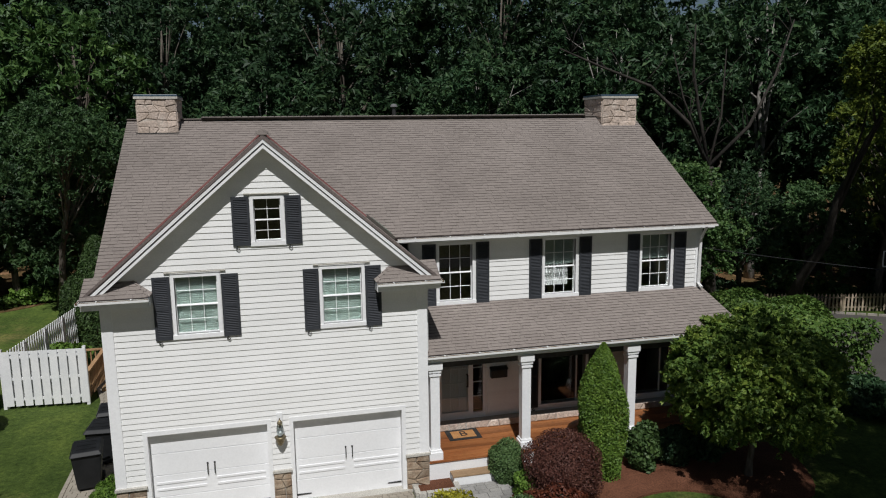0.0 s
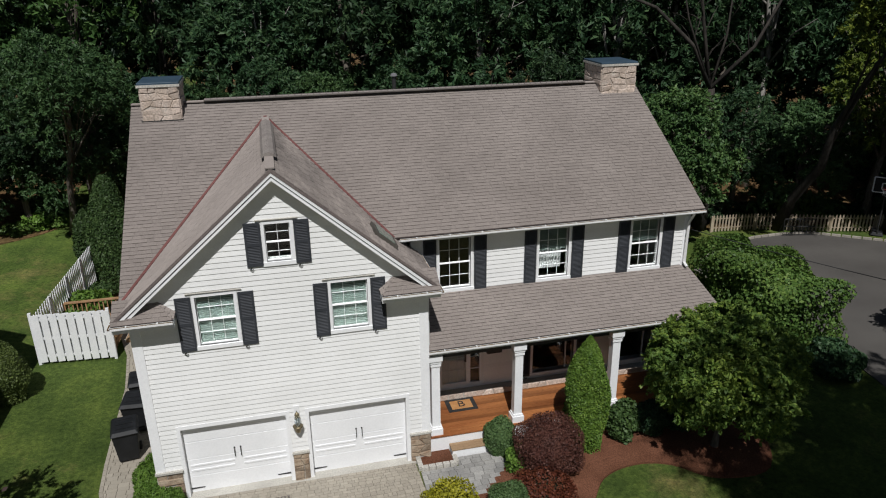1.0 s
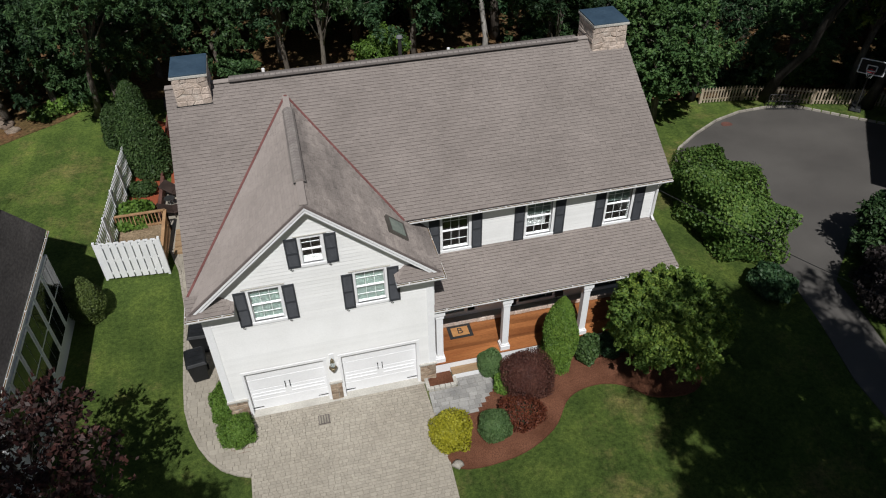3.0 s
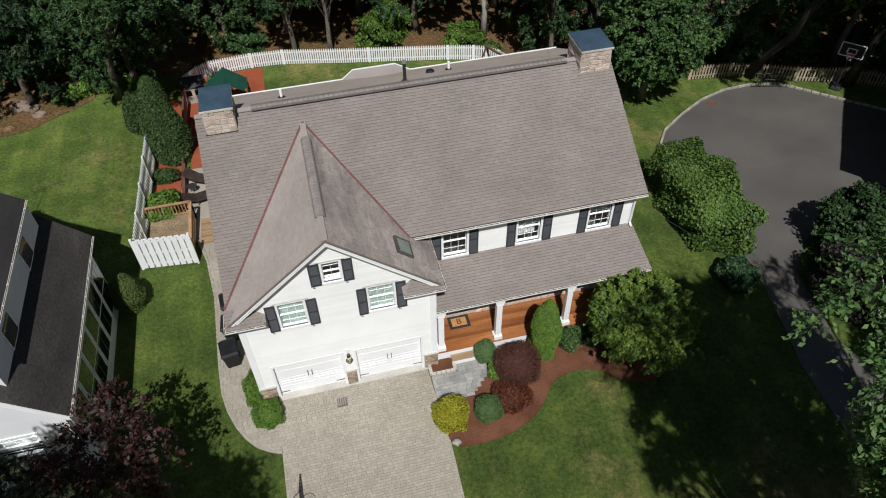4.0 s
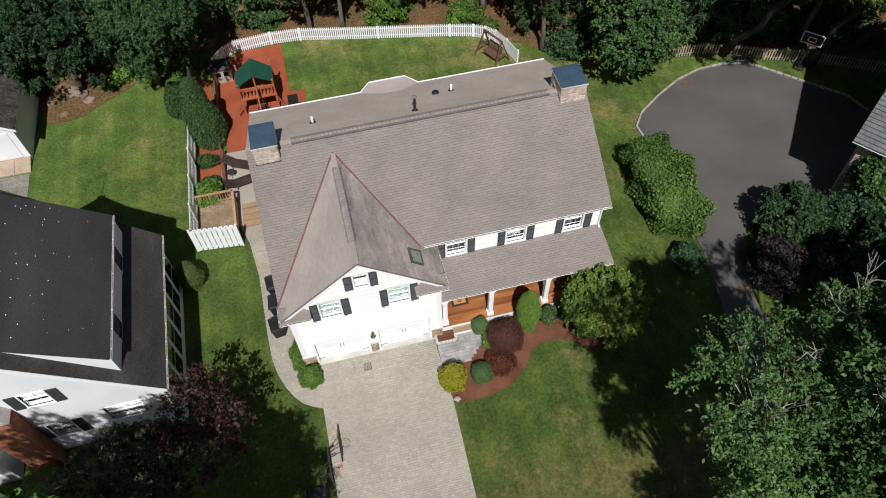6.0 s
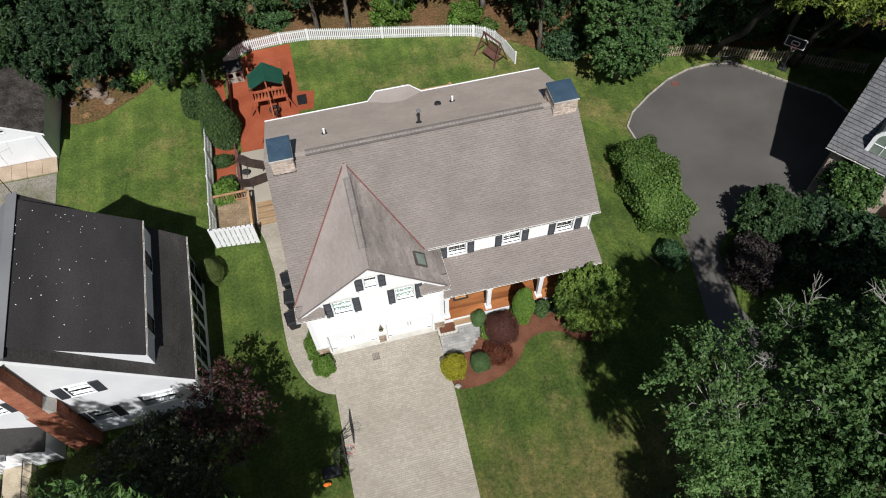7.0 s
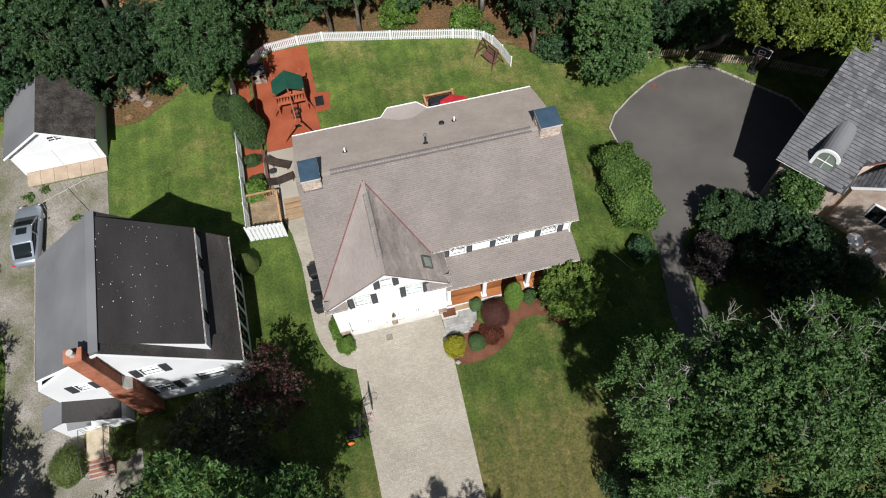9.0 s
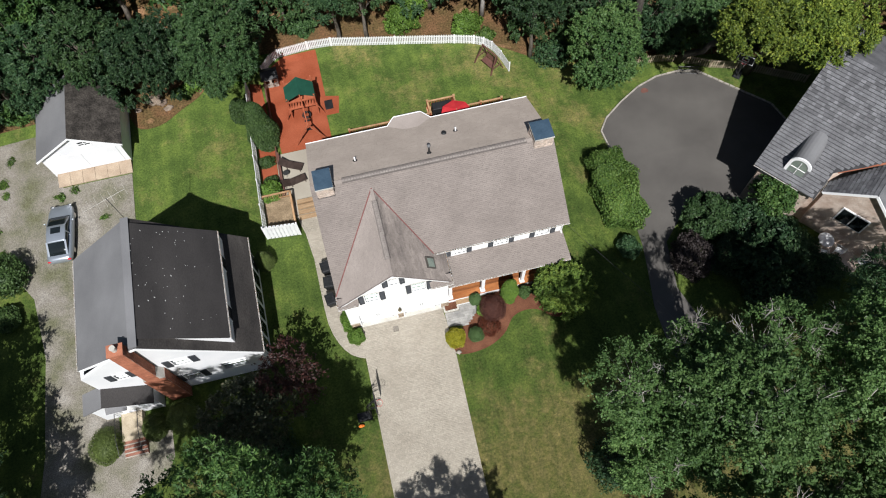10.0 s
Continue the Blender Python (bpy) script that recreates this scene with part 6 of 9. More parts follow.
for row in range(2):
    for i in range(22):
        x = -52 + i * 5.6 + rw.uniform(-1.6, 1.6)
        y = woods_y(max(-69, min(69, x))) + 8.0 + row * 7.0 + rw.uniform(-1.8, 1.8)
        plant(rw.choice((0, 1, 3, 0, 1, 2)), x, y, rw.uniform(1.05, 1.3))
for x, y, k, s in ((36, 30, 1, 1.15), (42, 27, 0, 1.2), (47, 31, 1, 1.2), (52, 25, 3, 1.2), (58, 29, 0, 1.2), (41, 35, 3, 1.25), (56, 20, 1, 1.1), (30.5, 31, 3, 1.15), (46, 24.5, 4, 1.0), (52, 2, 0, 0.9), (56, -8, 1, 0.9), (50, -20, 2, 0.9), (-38, 18, 0, 0.9), (-37, 8, 1, 0.8), (-36, -4, 3, 0.8), (-34, -16, 0, 0.8), (-10.5, 47, 1, 1.3), (-5.5, 49, 0, 1.45), (0.5, 48, 1, 1.35), (24.5, 47, 1, 1.25)):
    plant(k, x, y, s)
for i in range(15):
    x = -66 + i * 9.4 + rw.uniform(-2, 2)
    plant(rw.choice((0, 1, 3)), x, woods_y(max(-69, min(69, x))) + 24 + rw.uniform(-2, 3), rw.uniform(1.2, 1.4))
# trees close behind the fences, clear trunks under leafy crowns
for i, (x, y, h, rx, rz, dx, dy) in enumerate(((4.0, 28.35, 10.4, 2.3, 3.5, 0, 0), (6.5, 27.85, 9.8, 2.2, 3.3, 0.3, 0.1), (20.5, 22.1, 10.6, 2.5, 3.3, 0.2, 0.4), (-7.2, 23.9, 10.8, 2.9, 3.1, 1.8, -3.0))):
    tree("fence_tree", gp(x, y), h, rx, rx, rz, L_EDGE if i in (1, 3) else L_WOODS, "leafy green tree with bare trunk behind the fence", 90 + i, 26, 300, 6, 12, 0.13, 0.34, fill=0.12, lean=(dx, dy), trunk_r=0.2, corners=3)
# thicket under the trees
for i in range(30):
    x = -58 + i * 4.1 + rw.uniform(-1, 1)
    w = rw.uniform(1.6, 2.6)
    shrub("thicket", gp(x, woods_y(max(-69, min(69, x))) + 11 + 6 * (i % 2) + rw.uniform(-1.5, 1.5)), w * 1.3, w, rw.uniform(3.0, 5.5), L_WOODS, "dark leafy thicket under the woodland trees", 500 + i, 1500, 0.28, lumps=0.25)
# sparse weeds in the neighbouring gravel
for i in range(14):
    cx, cy, sx, sy = ((-24.9, 19.6, 0.9, 2.2), (-26.0, 13.4, 0.8, 2.0), (-17.7, 12.4, 0.7, 2.2), (-20.0, 16.0, 1.4, 1.2))[i % 4]
    shrub("gravel_weed", gp(cx + rw.uniform(-sx, sx), cy + rw.uniform(-sy, sy)), rw.uniform(0.15, 0.36), rw.uniform(0.15, 0.4), rw.uniform(0.06, 0.14), L_HEDGE, "low green weeds growing through the gravel", 600 + i, 260, 0.09, lumps=0.4)
# undergrowth at the wood's edge
for i, x in enumerate(np.arange(-40, 46, 2.6)):
    if -7 < x < 20 or -16 < x < -11:
        continue
    y = woods_y(x) + rw.uniform(0.4, 2.0)
    w = rw.uniform(0.9, 1.5)
    lf = rw.choice((L_WOODS, L_BRIGHT, L_WOODS, L_HEDGE))
    shrub("undergrowth", gp(x, y), w * 1.2, w, w * rw.uniform(0.9, 1.7), lf, "leafy undergrowth at the edge of the woods", 200 + i, 2200, 0.15, lumps=0.22, stretch=1.9)
drape("bare_earth", curve_poly([(-14.6, 22.0), (-12.6, 21.6), (-10.6, 22.8), (-8.8, 24.0), (-8.0, 25.8), (-11, 26.0), (-15, 25.5)], 4), 0.02, M_FOREST, "bare brown earth at the wood's edge", "earth", 1.0)
for i, (x, y) in enumerate(((-10.2, 24.4), (-9.3, 24.9), (-8.4, 25.3), (-7.4, 25.6), (-6.4, 25.9), (-5.6, 25.2), (17.2, 25.0), (15.0, 26.2), (16.8, 24.9), (9.2, 28.4))):
    shrub("weed_clump", gp(x, y), rw.uniform(0.6, 0.9), rw.uniform(0.5, 0.8), rw.uniform(0.5, 1.0) * (1.6 if y > 26 else 1), L_LIME if i % 2 else L_HEDGE, "bright green leafy weeds at the wood's edge", 400 + i, 1200, 0.13, lumps=0.25)
for i, (x, y, w, h) in enumerate(((10.1, 28.2, 1.25, 2.9), (11.2, 29.8, 1.1, 2.6), (15.7, 26.5, 1.15, 1.9), (0.6, 30.6, 1.2, 1.6))):
    shrub("lime_shrub", gp(x, y), w, w * 0.8, h, L_LIME if i < 3 else L_EDGE, "bright green leafy shrub behind the picket fence", 430 + i, 6000, 0.12, lumps=0.3, stretch=1.9)

# ---- neighbouring house with dark roof ----
nb = thing("neighbour_house", (-11.9, 2.2, 0), "white house with dark roof, dormer wall and brick chimney", "house")
NR, NRX = 10.7, -11.9
NY0, NY1 = -1.95, 6.5
g = Geo()
WH = [(-15.2, -14.5, 4.95, 5.95), (-11.45, -10.4, 5.05, 6.15), (-11.75, -10.7, 1.6, 2.9), (-9.05, -7.35, 2.0, 3.3)]
NS = 1.07                     # steep east slope, ridge to side-porch eave
DX, DY0, DY1 = -7.28, -1.25, 6.38   # shed dormer: its wall and its two ends
DZ = 7.12
east = lambda x: NR - NS * (x - NRX)
tops = lambda x: NR - 0.25 - (NS if x > NRX else 0.8) * abs(x - NRX)
part("wall", wall_geo(-17.0, -6.2, -0.2, tops, WH, NY0 + 0.35, NY0 + 0.55, (NRX,)), M_NBWALL, nb, "white gable front")
g = Geo().box(-17.0, NY0 + 0.55, -0.2, -16.8, NY1, 6.4).box(-6.35, NY0 + 0.55, -0.2, -6.15, NY1 - 0.1, 4.3)
g.prism([(-17.0, NY1, -0.2), (-6.2, NY1, -0.2), (-6.2, NY1, 4.3), (NRX, NY1, NR - 0.3), (-17.0, NY1, 6.5)], (0, -0.2, 0))
part("wall", g, M_NBWALL, nb)
g = Geo().box(DX - 0.2, DY0, 5.0, DX, DY1, DZ - 0.12)
for y in (DY0, DY1 - 0.15):
    g.prism([(NRX + 1.2, y, east(NRX + 1.2) - 0.05), (DX - 0.2, y, east(DX - 0.2) - 0.05), (DX - 0.2, y, DZ - 0.05), (NRX + 1.2, y, NR - (NR - DZ) * 1.2 / (DX - NRX) - 0.12)], (0, 0.15, 0))
part("dormer_wall", g, M_NBWALL, nb, "white walls of the long shed dormer")
part("inner_floor", Geo().box(-16.8, NY0 + 0.6, 2.9, -6.4, NY1 - 0.3, 3.0).box(-12, NY0 + 0.6, 0, -11.9, NY1 - 0.3, 9), M_INTERIOR, nb)
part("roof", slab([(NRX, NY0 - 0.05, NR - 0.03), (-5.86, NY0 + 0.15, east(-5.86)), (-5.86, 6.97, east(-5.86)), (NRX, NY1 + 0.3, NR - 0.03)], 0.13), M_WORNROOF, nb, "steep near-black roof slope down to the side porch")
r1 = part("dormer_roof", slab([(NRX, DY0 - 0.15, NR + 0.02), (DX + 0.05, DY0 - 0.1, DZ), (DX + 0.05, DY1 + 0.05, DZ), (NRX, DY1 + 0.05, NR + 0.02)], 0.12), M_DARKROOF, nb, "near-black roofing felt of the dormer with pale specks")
# small pale specks scattered over the dormer roof
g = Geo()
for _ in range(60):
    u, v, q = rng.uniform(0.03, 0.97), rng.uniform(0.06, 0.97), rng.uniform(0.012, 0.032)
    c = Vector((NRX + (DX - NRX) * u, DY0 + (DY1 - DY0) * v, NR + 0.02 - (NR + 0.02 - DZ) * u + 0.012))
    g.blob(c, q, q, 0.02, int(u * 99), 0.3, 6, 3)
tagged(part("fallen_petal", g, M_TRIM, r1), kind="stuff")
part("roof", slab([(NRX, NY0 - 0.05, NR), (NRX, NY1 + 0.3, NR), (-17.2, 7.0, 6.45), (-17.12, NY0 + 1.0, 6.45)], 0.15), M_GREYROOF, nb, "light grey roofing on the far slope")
part("ridge_cap", Geo().beam((NRX - 0.1, NY0, NR + 0.0), (NRX - 0.1, NY1 + 0.3, NR + 0.0), 0.5, 0.04), M_GREYROOF, nb)
gutter("gutter", (DX + 0.06, DY0 - 0.1, DZ - 0.03), (DX + 0.06, DY1 + 0.05, DZ - 0.03), (1, 0, 0), nb)
gutter("gutter", (-5.85, NY0 + 0.15, east(-5.85) - 0.03), (-5.85, 6.97, east(-5.85) - 0.03), (1, 0, 0), nb)
gutter("gutter", (-17.17, NY0 + 1.0, 6.42), (-17.22, 7.0, 6.42), (-1, 0, 0), nb)
part("rake_board", Geo().prism([(NRX, NY0 - 0.09, NR - 0.1), (-5.88, NY0 + 0.11, east(-5.88) - 0.1), (-5.88, NY0 + 0.11, east(-5.88) - 0.34), (NRX, NY0 - 0.09, NR - 0.4)], (0, 0.04, 0)).prism([(NRX, NY0 - 0.09, NR - 0.1), (-17.12, NY0 + 0.96, 6.38), (-17.12, NY0 + 0.96, 6.15), (NRX, NY0 - 0.09, NR - 0.35)], (0, 0.04, 0)), M_TRIM, nb)
for x0, x1, z0, z1 in WH:
    w = window(x0, x1, z0, z1, NY0 + 0.35, 2, 2, nb, (z0 + 0.3, M_CURTAIN), "white sash window of the gable front", head=False)
    if x1 - x0 < 1.2:
        for a, b in ((x0 - 0.55, x0 - 0.1), (x1 + 0.1, x1 + 0.55)):
            part("shutter", Geo().box(a, NY0 + 0.29, z0 - 0.05, b, NY0 + 0.345, z1 + 0.05), M_SHUTTER, nb, "black shutter", bevel=0.01)
# side windows under the main eave and of the glazed side porch
for y in (0.2, 3.9):
    w = part("window", Geo().box(DX, y - 0.05, 5.78, DX + 0.04, y + 1.0, 6.85), M_TRIM, nb, "white window in the side wall")
    part("pane", Geo().box(DX + 0.04, y + 0.04, 5.86, DX + 0.06, y + 0.9, 6.76), M_DARKGLASS, w)
for i in range(6):
    y = NY0 + 0.9 + i * 1.3
    w = part("window", Geo().box(-6.17, y, 0.7, -6.1, y + 1.15, 3.4), M_TRIM, nb, "tall glazed panel of the side porch")
    for a in (0, 1):
        for b in (0, 1):
            part("pane", Geo().box(-6.11, y + 0.07 + a * 0.52, 0.8 + b * 1.3, -6.085, y + 0.55 + a * 0.52, 2.0 + b * 1.3), M_DARKGLASS, w)
# brick chimney on the front
ch = part("chimney", Geo().prism([(-13.55, NY0 - 0.35, -0.2), (-12.15, NY0 - 0.35, -0.2), (-12.15, NY0 - 0.35, 5.2), (-12.5, NY0 - 0.35, 5.9), (-12.5, NY0 - 0.35, 10.9), (-13.35, NY0 - 0.35, 10.9), (-13.35, NY0 - 0.35, 5.9), (-13.55, NY0 - 0.35, 5.2)], (0, 0.68, 0)), M_MORTAR, nb, "tall red brick chimney stack")
bm_ = []
for k in range(146):
    z = -0.1 + k * 0.075
    x0, x1 = (-13.55, -12.15) if z < 5.2 else (-13.35, -12.5)
    n = round((x1 - x0) / 0.215)
    w = (x1 - x0) / n
    for i in range(n + (k % 2)):
        a = max(x0, x0 + (i - 0.5 * (k % 2)) * w)
        b = min(x1, x0 + (i + 1 - 0.5 * (k % 2)) * w)
        if b - a > 0.03:
            bm_.append((a + 0.006, b - 0.006, z, z + 0.063))
for a, b, c, d in bm_[-300:]:
    part("brick", Geo().box(a, NY0 - 0.365, c, b, NY0 - 0.345, d), M_BRICK, ch)
g = Geo()
for a, b, c, d in bm_[:-300]:
    g.box(a, NY0 - 0.365, c, b, NY0 - 0.345, d)
for k in range(146):
    z = -0.1 + k * 0.075
    x1 = -12.15 if z < 5.2 else -12.5
    for i in range(3):
        g.box(x1 - 0.01, NY0 - 0.34 + i * 0.225, z, x1 + 0.012, NY0 - 0.13 + i * 0.225, z + 0.063)
tagged(part("brickwork", g, M_BRICK, ch), kind="stuff")
part("chimney_cap", Geo().box(-13.4, NY0 - 0.4, 10.9, -12.45, NY0 + 0.37, 10.99), M_BRICK, ch)
part("flue", Geo().lathe((-12.9, NY0, 11.05), [(0.17, -0.06), (0.15, 0.3), (0.18, 0.32)], 12), M_CONCRETE, ch)
# entry with its own little roof
e0, e1, ey0, ey1 = -18.2, -14.1, -2.6, -1.4
part("entry_wall", wall_geo(e0, e1, -0.2, lambda x: 3.9 - 0.55 * abs(x + 16.9) - 0.12, [(-16.9, -15.9, 0.5, 2.6)], ey0, ey0 + 0.2, (-16.9,)), M_NBWALL, nb, "white entry gable")
part("entry_wall", Geo().box(e0, ey0 + 0.2, -0.2, e0 + 0.2, ey1, 2.9).box(e1 - 0.2, ey0 + 0.2, -0.2, e1, ey1, 2.4), M_NBWALL, nb)
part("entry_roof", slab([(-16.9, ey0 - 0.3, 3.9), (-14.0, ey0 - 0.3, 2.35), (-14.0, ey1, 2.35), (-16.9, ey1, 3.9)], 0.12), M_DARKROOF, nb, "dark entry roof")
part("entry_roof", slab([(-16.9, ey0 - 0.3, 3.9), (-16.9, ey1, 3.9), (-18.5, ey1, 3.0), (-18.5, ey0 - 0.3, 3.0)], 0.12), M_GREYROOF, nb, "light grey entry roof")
part("front_door", Geo().box(-16.9, ey0 + 0.1, 0.5, -15.9, ey0 + 0.15, 2.6), M_TRIM, nb)
part("door_hood", slab([(-17.1, ey0 - 0.5, 2.75), (-15.7, ey0 - 0.5, 2.75), (-15.7, ey0, 2.95), (-17.1, ey0, 2.95)], 0.08), M_GREYROOF, nb)
st = part("stoop", Geo().box(-17.05, ey0 - 1.95, -0.3, -15.6, ey0, 0.45), material("tan_stoop", (0.36, 0.3, 0.21), (0.46, 0.39, 0.29), 0.9, 2, 20, 0.3, grain=0.2), nb, "tan stone stoop with brick steps")
for i in range(4):
    part("step", Geo().box(-17.1, ey0 - 1.95 - 0.26 * (i + 1), -0.4, -15.5, ey0 - 1.95 - 0.26 * i, 0.33 - 0.12 * i), M_STEPBRICK, st)
    part("nosing", Geo().box(-17.1, ey0 - 1.98 - 0.26 * (i + 1), 0.335 - 0.12 * i, -15.5, ey0 - 1.9 - 0.26 * (i + 1), 0.36 - 0.12 * i), M_KERB, st)
for x in (-17.15, -15.6):
    r = part("handrail", Geo().tube([(x, ey0 - 0.1, 1.35), (x, ey0 - 1.9, 1.35), (x, ey0 - 3.0, 0.85)], 0.025, 6), M_BLACKMETAL, st)
    for k in range(8):
        part("baluster", Geo().tube([(x, ey0 - 0.1 - 0.4 * k, -0.1), (x, ey0 - 0.1 - 0.4 * k, 1.35 - max(0, k - 4.5) * 0.18)], 0.012, 5), M_BLACKMETAL, r)
for i, (x, y, w, h) in enumerate(((-18.1, -4.6, 1.15, 1.6), (-14.7, -4.1, 0.85, 1.6), (-12.7, -3.9, 1.1, 1.8))):
    shrub("clipped_yew", gp(x, y), w, w * 1.15, h, L_CLIPPED, "clipped olive-green yew at the entry", 300 + i, 9000, 0.05, lumps=0.05)
for i, (x, y, w, h) in enumerate(((-25.0, 10.0, 1.7, 2.2), (-25.0, 6.6, 1.0, 1.2))):
    shrub("round_shrub", gp(x, y), w, w, h, L_YEW, "round dark green shrub beside the gravel drive", 310 + i, 5000, 0.11)
# aerial on the roof
an = thing("roof_aerial", (-12.0, 6.9, 10.6), "old metal television aerial on the roof", "aerial")
part("mast", Geo().tube([(-12.0, 6.85, 9.6), (-12.0, 6.85, 13.2)], 0.02, 6), M_BLACKMETAL, an)
part("boom", Geo().tube([(-13.4, 6.3, 13.1), (-10.9, 7.3, 13.1)], 0.012, 6), M_CONCRETE, an)
for i in range(7):
    c = Vector((-13.4, 6.3, 13.1)).lerp(Vector((-10.9, 7.3, 13.1)), i / 6)
    part("rod", Geo().tube([c + Vector((-0.25, 0.62, 0)) * (1 - i * 0.06), c - Vector((-0.25, 0.62, 0)) * (1 - i * 0.06)], 0.007, 4), M_CONCRETE, an)

# ---- shed ----
shed = thing("garden_shed", (-18.2, 21.5, 0), "white gabled shed with weathered board base and dark roof", "shed")
sx0, sx1, sxm, sy0, sy1 = -21.3, -15.1, -18.15, 18.65, 24.3
part("wall", wall_geo(sx0, sx1, 0.0, lambda x: 4.75 - (0.72 if x < sxm else 0.55) * abs(x - sxm), [(-17.9, -17.0, 3.3, 3.85)], sy0, sy0 + 0.15, (sxm,)), M_NBWALL, shed, "white painted shed front")
for i in range(6):
    a_, b_ = sx0 + 0.2 + (sx1 - sx0 - 0.2) * i / 6, sx0 + 0.2 + (sx1 - sx0 - 0.2) * (i + 1) / 6 - 0.02
    part("ramp_board", Geo().hexa([(a_, sy0 - 1.15, -0.1), (b_, sy0 - 1.15, -0.1), (b_, sy0 - 0.02, -0.1), (a_, sy0 - 0.02, -0.1), (a_, sy0 - 1.15, 0.08), (b_, sy0 - 1.15, 0.08), (b_, sy0 - 0.02, 0.32), (a_, sy0 - 0.02, 0.32)]), M_SHEDWOOD, shed, "weathered board ramp")
part("wall", Geo().box(sx0, sy0 + 0.15, 0, sx0 + 0.15, sy1, 2.75).box(sx1 - 0.15, sy0 + 0.15, 0, sx1, sy1, 2.75).box(sx0 + 0.15, sy1 - 0.15, 0, sx1 - 0.15, sy1, 2.9), M_NBWALL, shed)
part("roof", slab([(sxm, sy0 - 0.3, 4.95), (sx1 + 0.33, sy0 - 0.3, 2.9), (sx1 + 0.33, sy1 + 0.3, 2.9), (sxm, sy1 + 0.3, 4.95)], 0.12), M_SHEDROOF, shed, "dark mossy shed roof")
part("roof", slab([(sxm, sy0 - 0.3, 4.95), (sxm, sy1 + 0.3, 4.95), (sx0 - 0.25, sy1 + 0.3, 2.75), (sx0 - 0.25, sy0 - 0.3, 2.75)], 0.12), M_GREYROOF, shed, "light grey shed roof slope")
w = part("window", Geo().box(-17.95, sy0 - 0.04, 3.25, -16.95, sy0, 3.3).box(-17.95, sy0 - 0.04, 3.85, -16.95, sy0, 3.9).box(-17.95, sy0 - 0.04, 3.3, -17.9, sy0, 3.85).box(-17.0, sy0 - 0.04, 3.3, -16.95, sy0, 3.85).box(-17.48, sy0 - 0.03, 3.3, -17.42, sy0, 3.85).box(-17.9, sy0 - 0.028, 3.55, -17.48, sy0, 3.6).box(-17.42, sy0 - 0.028, 3.55, -17.0, sy0, 3.6), M_TRIM, shed)
part("pane", Geo().box(-17.9, sy0 + 0.05, 3.3, -17.0, sy0 + 0.06, 3.85), M_DARKGLASS, w)
part("rake_board", Geo().prism([(sxm, sy0 - 0.32, 4.93), (sx1 + 0.33, sy0 - 0.32, 2.88), (sx1 + 0.33, sy0 - 0.32, 2.7), (sxm, sy0 - 0.32, 4.72)], (0, 0.04, 0)).prism([(sxm, sy0 - 0.32, 4.93), (sx0 - 0.25, sy0 - 0.32, 2.73), (sx0 - 0.25, sy0 - 0.32, 2.55), (sxm, sy0 - 0.32, 4.72)], (0, 0.04, 0)), M_TRIM, shed)
for i in range(2):
    part("shed_door", Geo().box(-20.9 + i * 2.75, sy0 - 0.04, 0.36, -18.25 + i * 2.75, sy0 - 0.002, 2.5), M_NBWALL, shed)

# ---- silver car ----
car = thing("car", (-20.8, 12.9, 0.03), "silver four-door saloon car parked on gravel", "car")
cm = pose(-20.8, 12.9, gz(-20.8, 12.9) + 0.03, 0, 0, -2) @ Matrix.Diagonal((1.1, 1.1, 1.0, 1.0))


def loft(sections):
    g = Geo()
    n = len(sections[0])
    g.add([cm @ Vector(p) for s in sections for p in s], [(i * n + k, i * n + (k + 1) % n, (i + 1) * n + (k + 1) % n, (i + 1) * n + k) for i in range(len(sections) - 1) for k in range(n)] + [tuple(range(n - 1, -1, -1)), tuple(range((len(sections) - 1) * n, len(sections) * n))])
    return g


def hull(y, w, z0, z1, e=4.0, n=20):
    """A rounded cross-section of the car at y."""
    q = lambda v: math.copysign(abs(v) ** (2 / e), v)
    return [(w * q(math.cos(t)), y, (z0 + z1) / 2 + (z1 - z0) / 2 * q(math.sin(t))) for t in (math.tau * k / n for k in range(n))]


part("body", loft([hull(y, w, z0, z1) for y, w, z0, z1 in ((-2.3, .62, .42, .68), (-2.24, .74, .3, .84), (-2.05, .84, .24, .92), (-1.5, .89, .22, .95), (-0.6, .91, .2, .94), (0.4, .91, .2, .92), (1.1, .9, .2, .88), (1.7, .87, .22, .8), (2.05, .8, .26, .7), (2.22, .66, .32, .6), (2.28, .5, .38, .54))]), M_CARPAINT, car, smooth=True)
part("cabin_glass", loft([hull(y, w, .8, z1, 3.2) for y, w, z1 in ((-1.95, .6, .9), (-1.5, .7, 1.15), (-0.95, .72, 1.38), (-0.3, .72, 1.44), (0.2, .72, 1.42), (0.7, .74, 1.18), (1.2, .72, .9))]), M_DARKGLASS, car, "dark tinted windows", smooth=True)
rf = part("roof", loft([hull(y, w, 1.3, z1, 3.2) for y, w, z1 in ((-1.05, .6, 1.36), (-0.95, .66, 1.41), (-0.3, .68, 1.475), (0.2, .66, 1.45), (0.3, .6, 1.39))]), M_CARPAINT, car, smooth=True)
g = Geo()
for v, f in ((1, 0),):
    g.hexa([cm @ Vector(p) for p in ((-0.34, -0.4, 1.44), (0.34, -0.4, 1.44), (0.34, 0.08, 1.44), (-0.34, 0.08, 1.44), (-0.34, -0.4, 1.485), (0.34, -0.4, 1.485), (0.34, 0.08, 1.475), (-0.34, 0.08, 1.475))])
part("sunroof", g, M_DARKGLASS, rf)
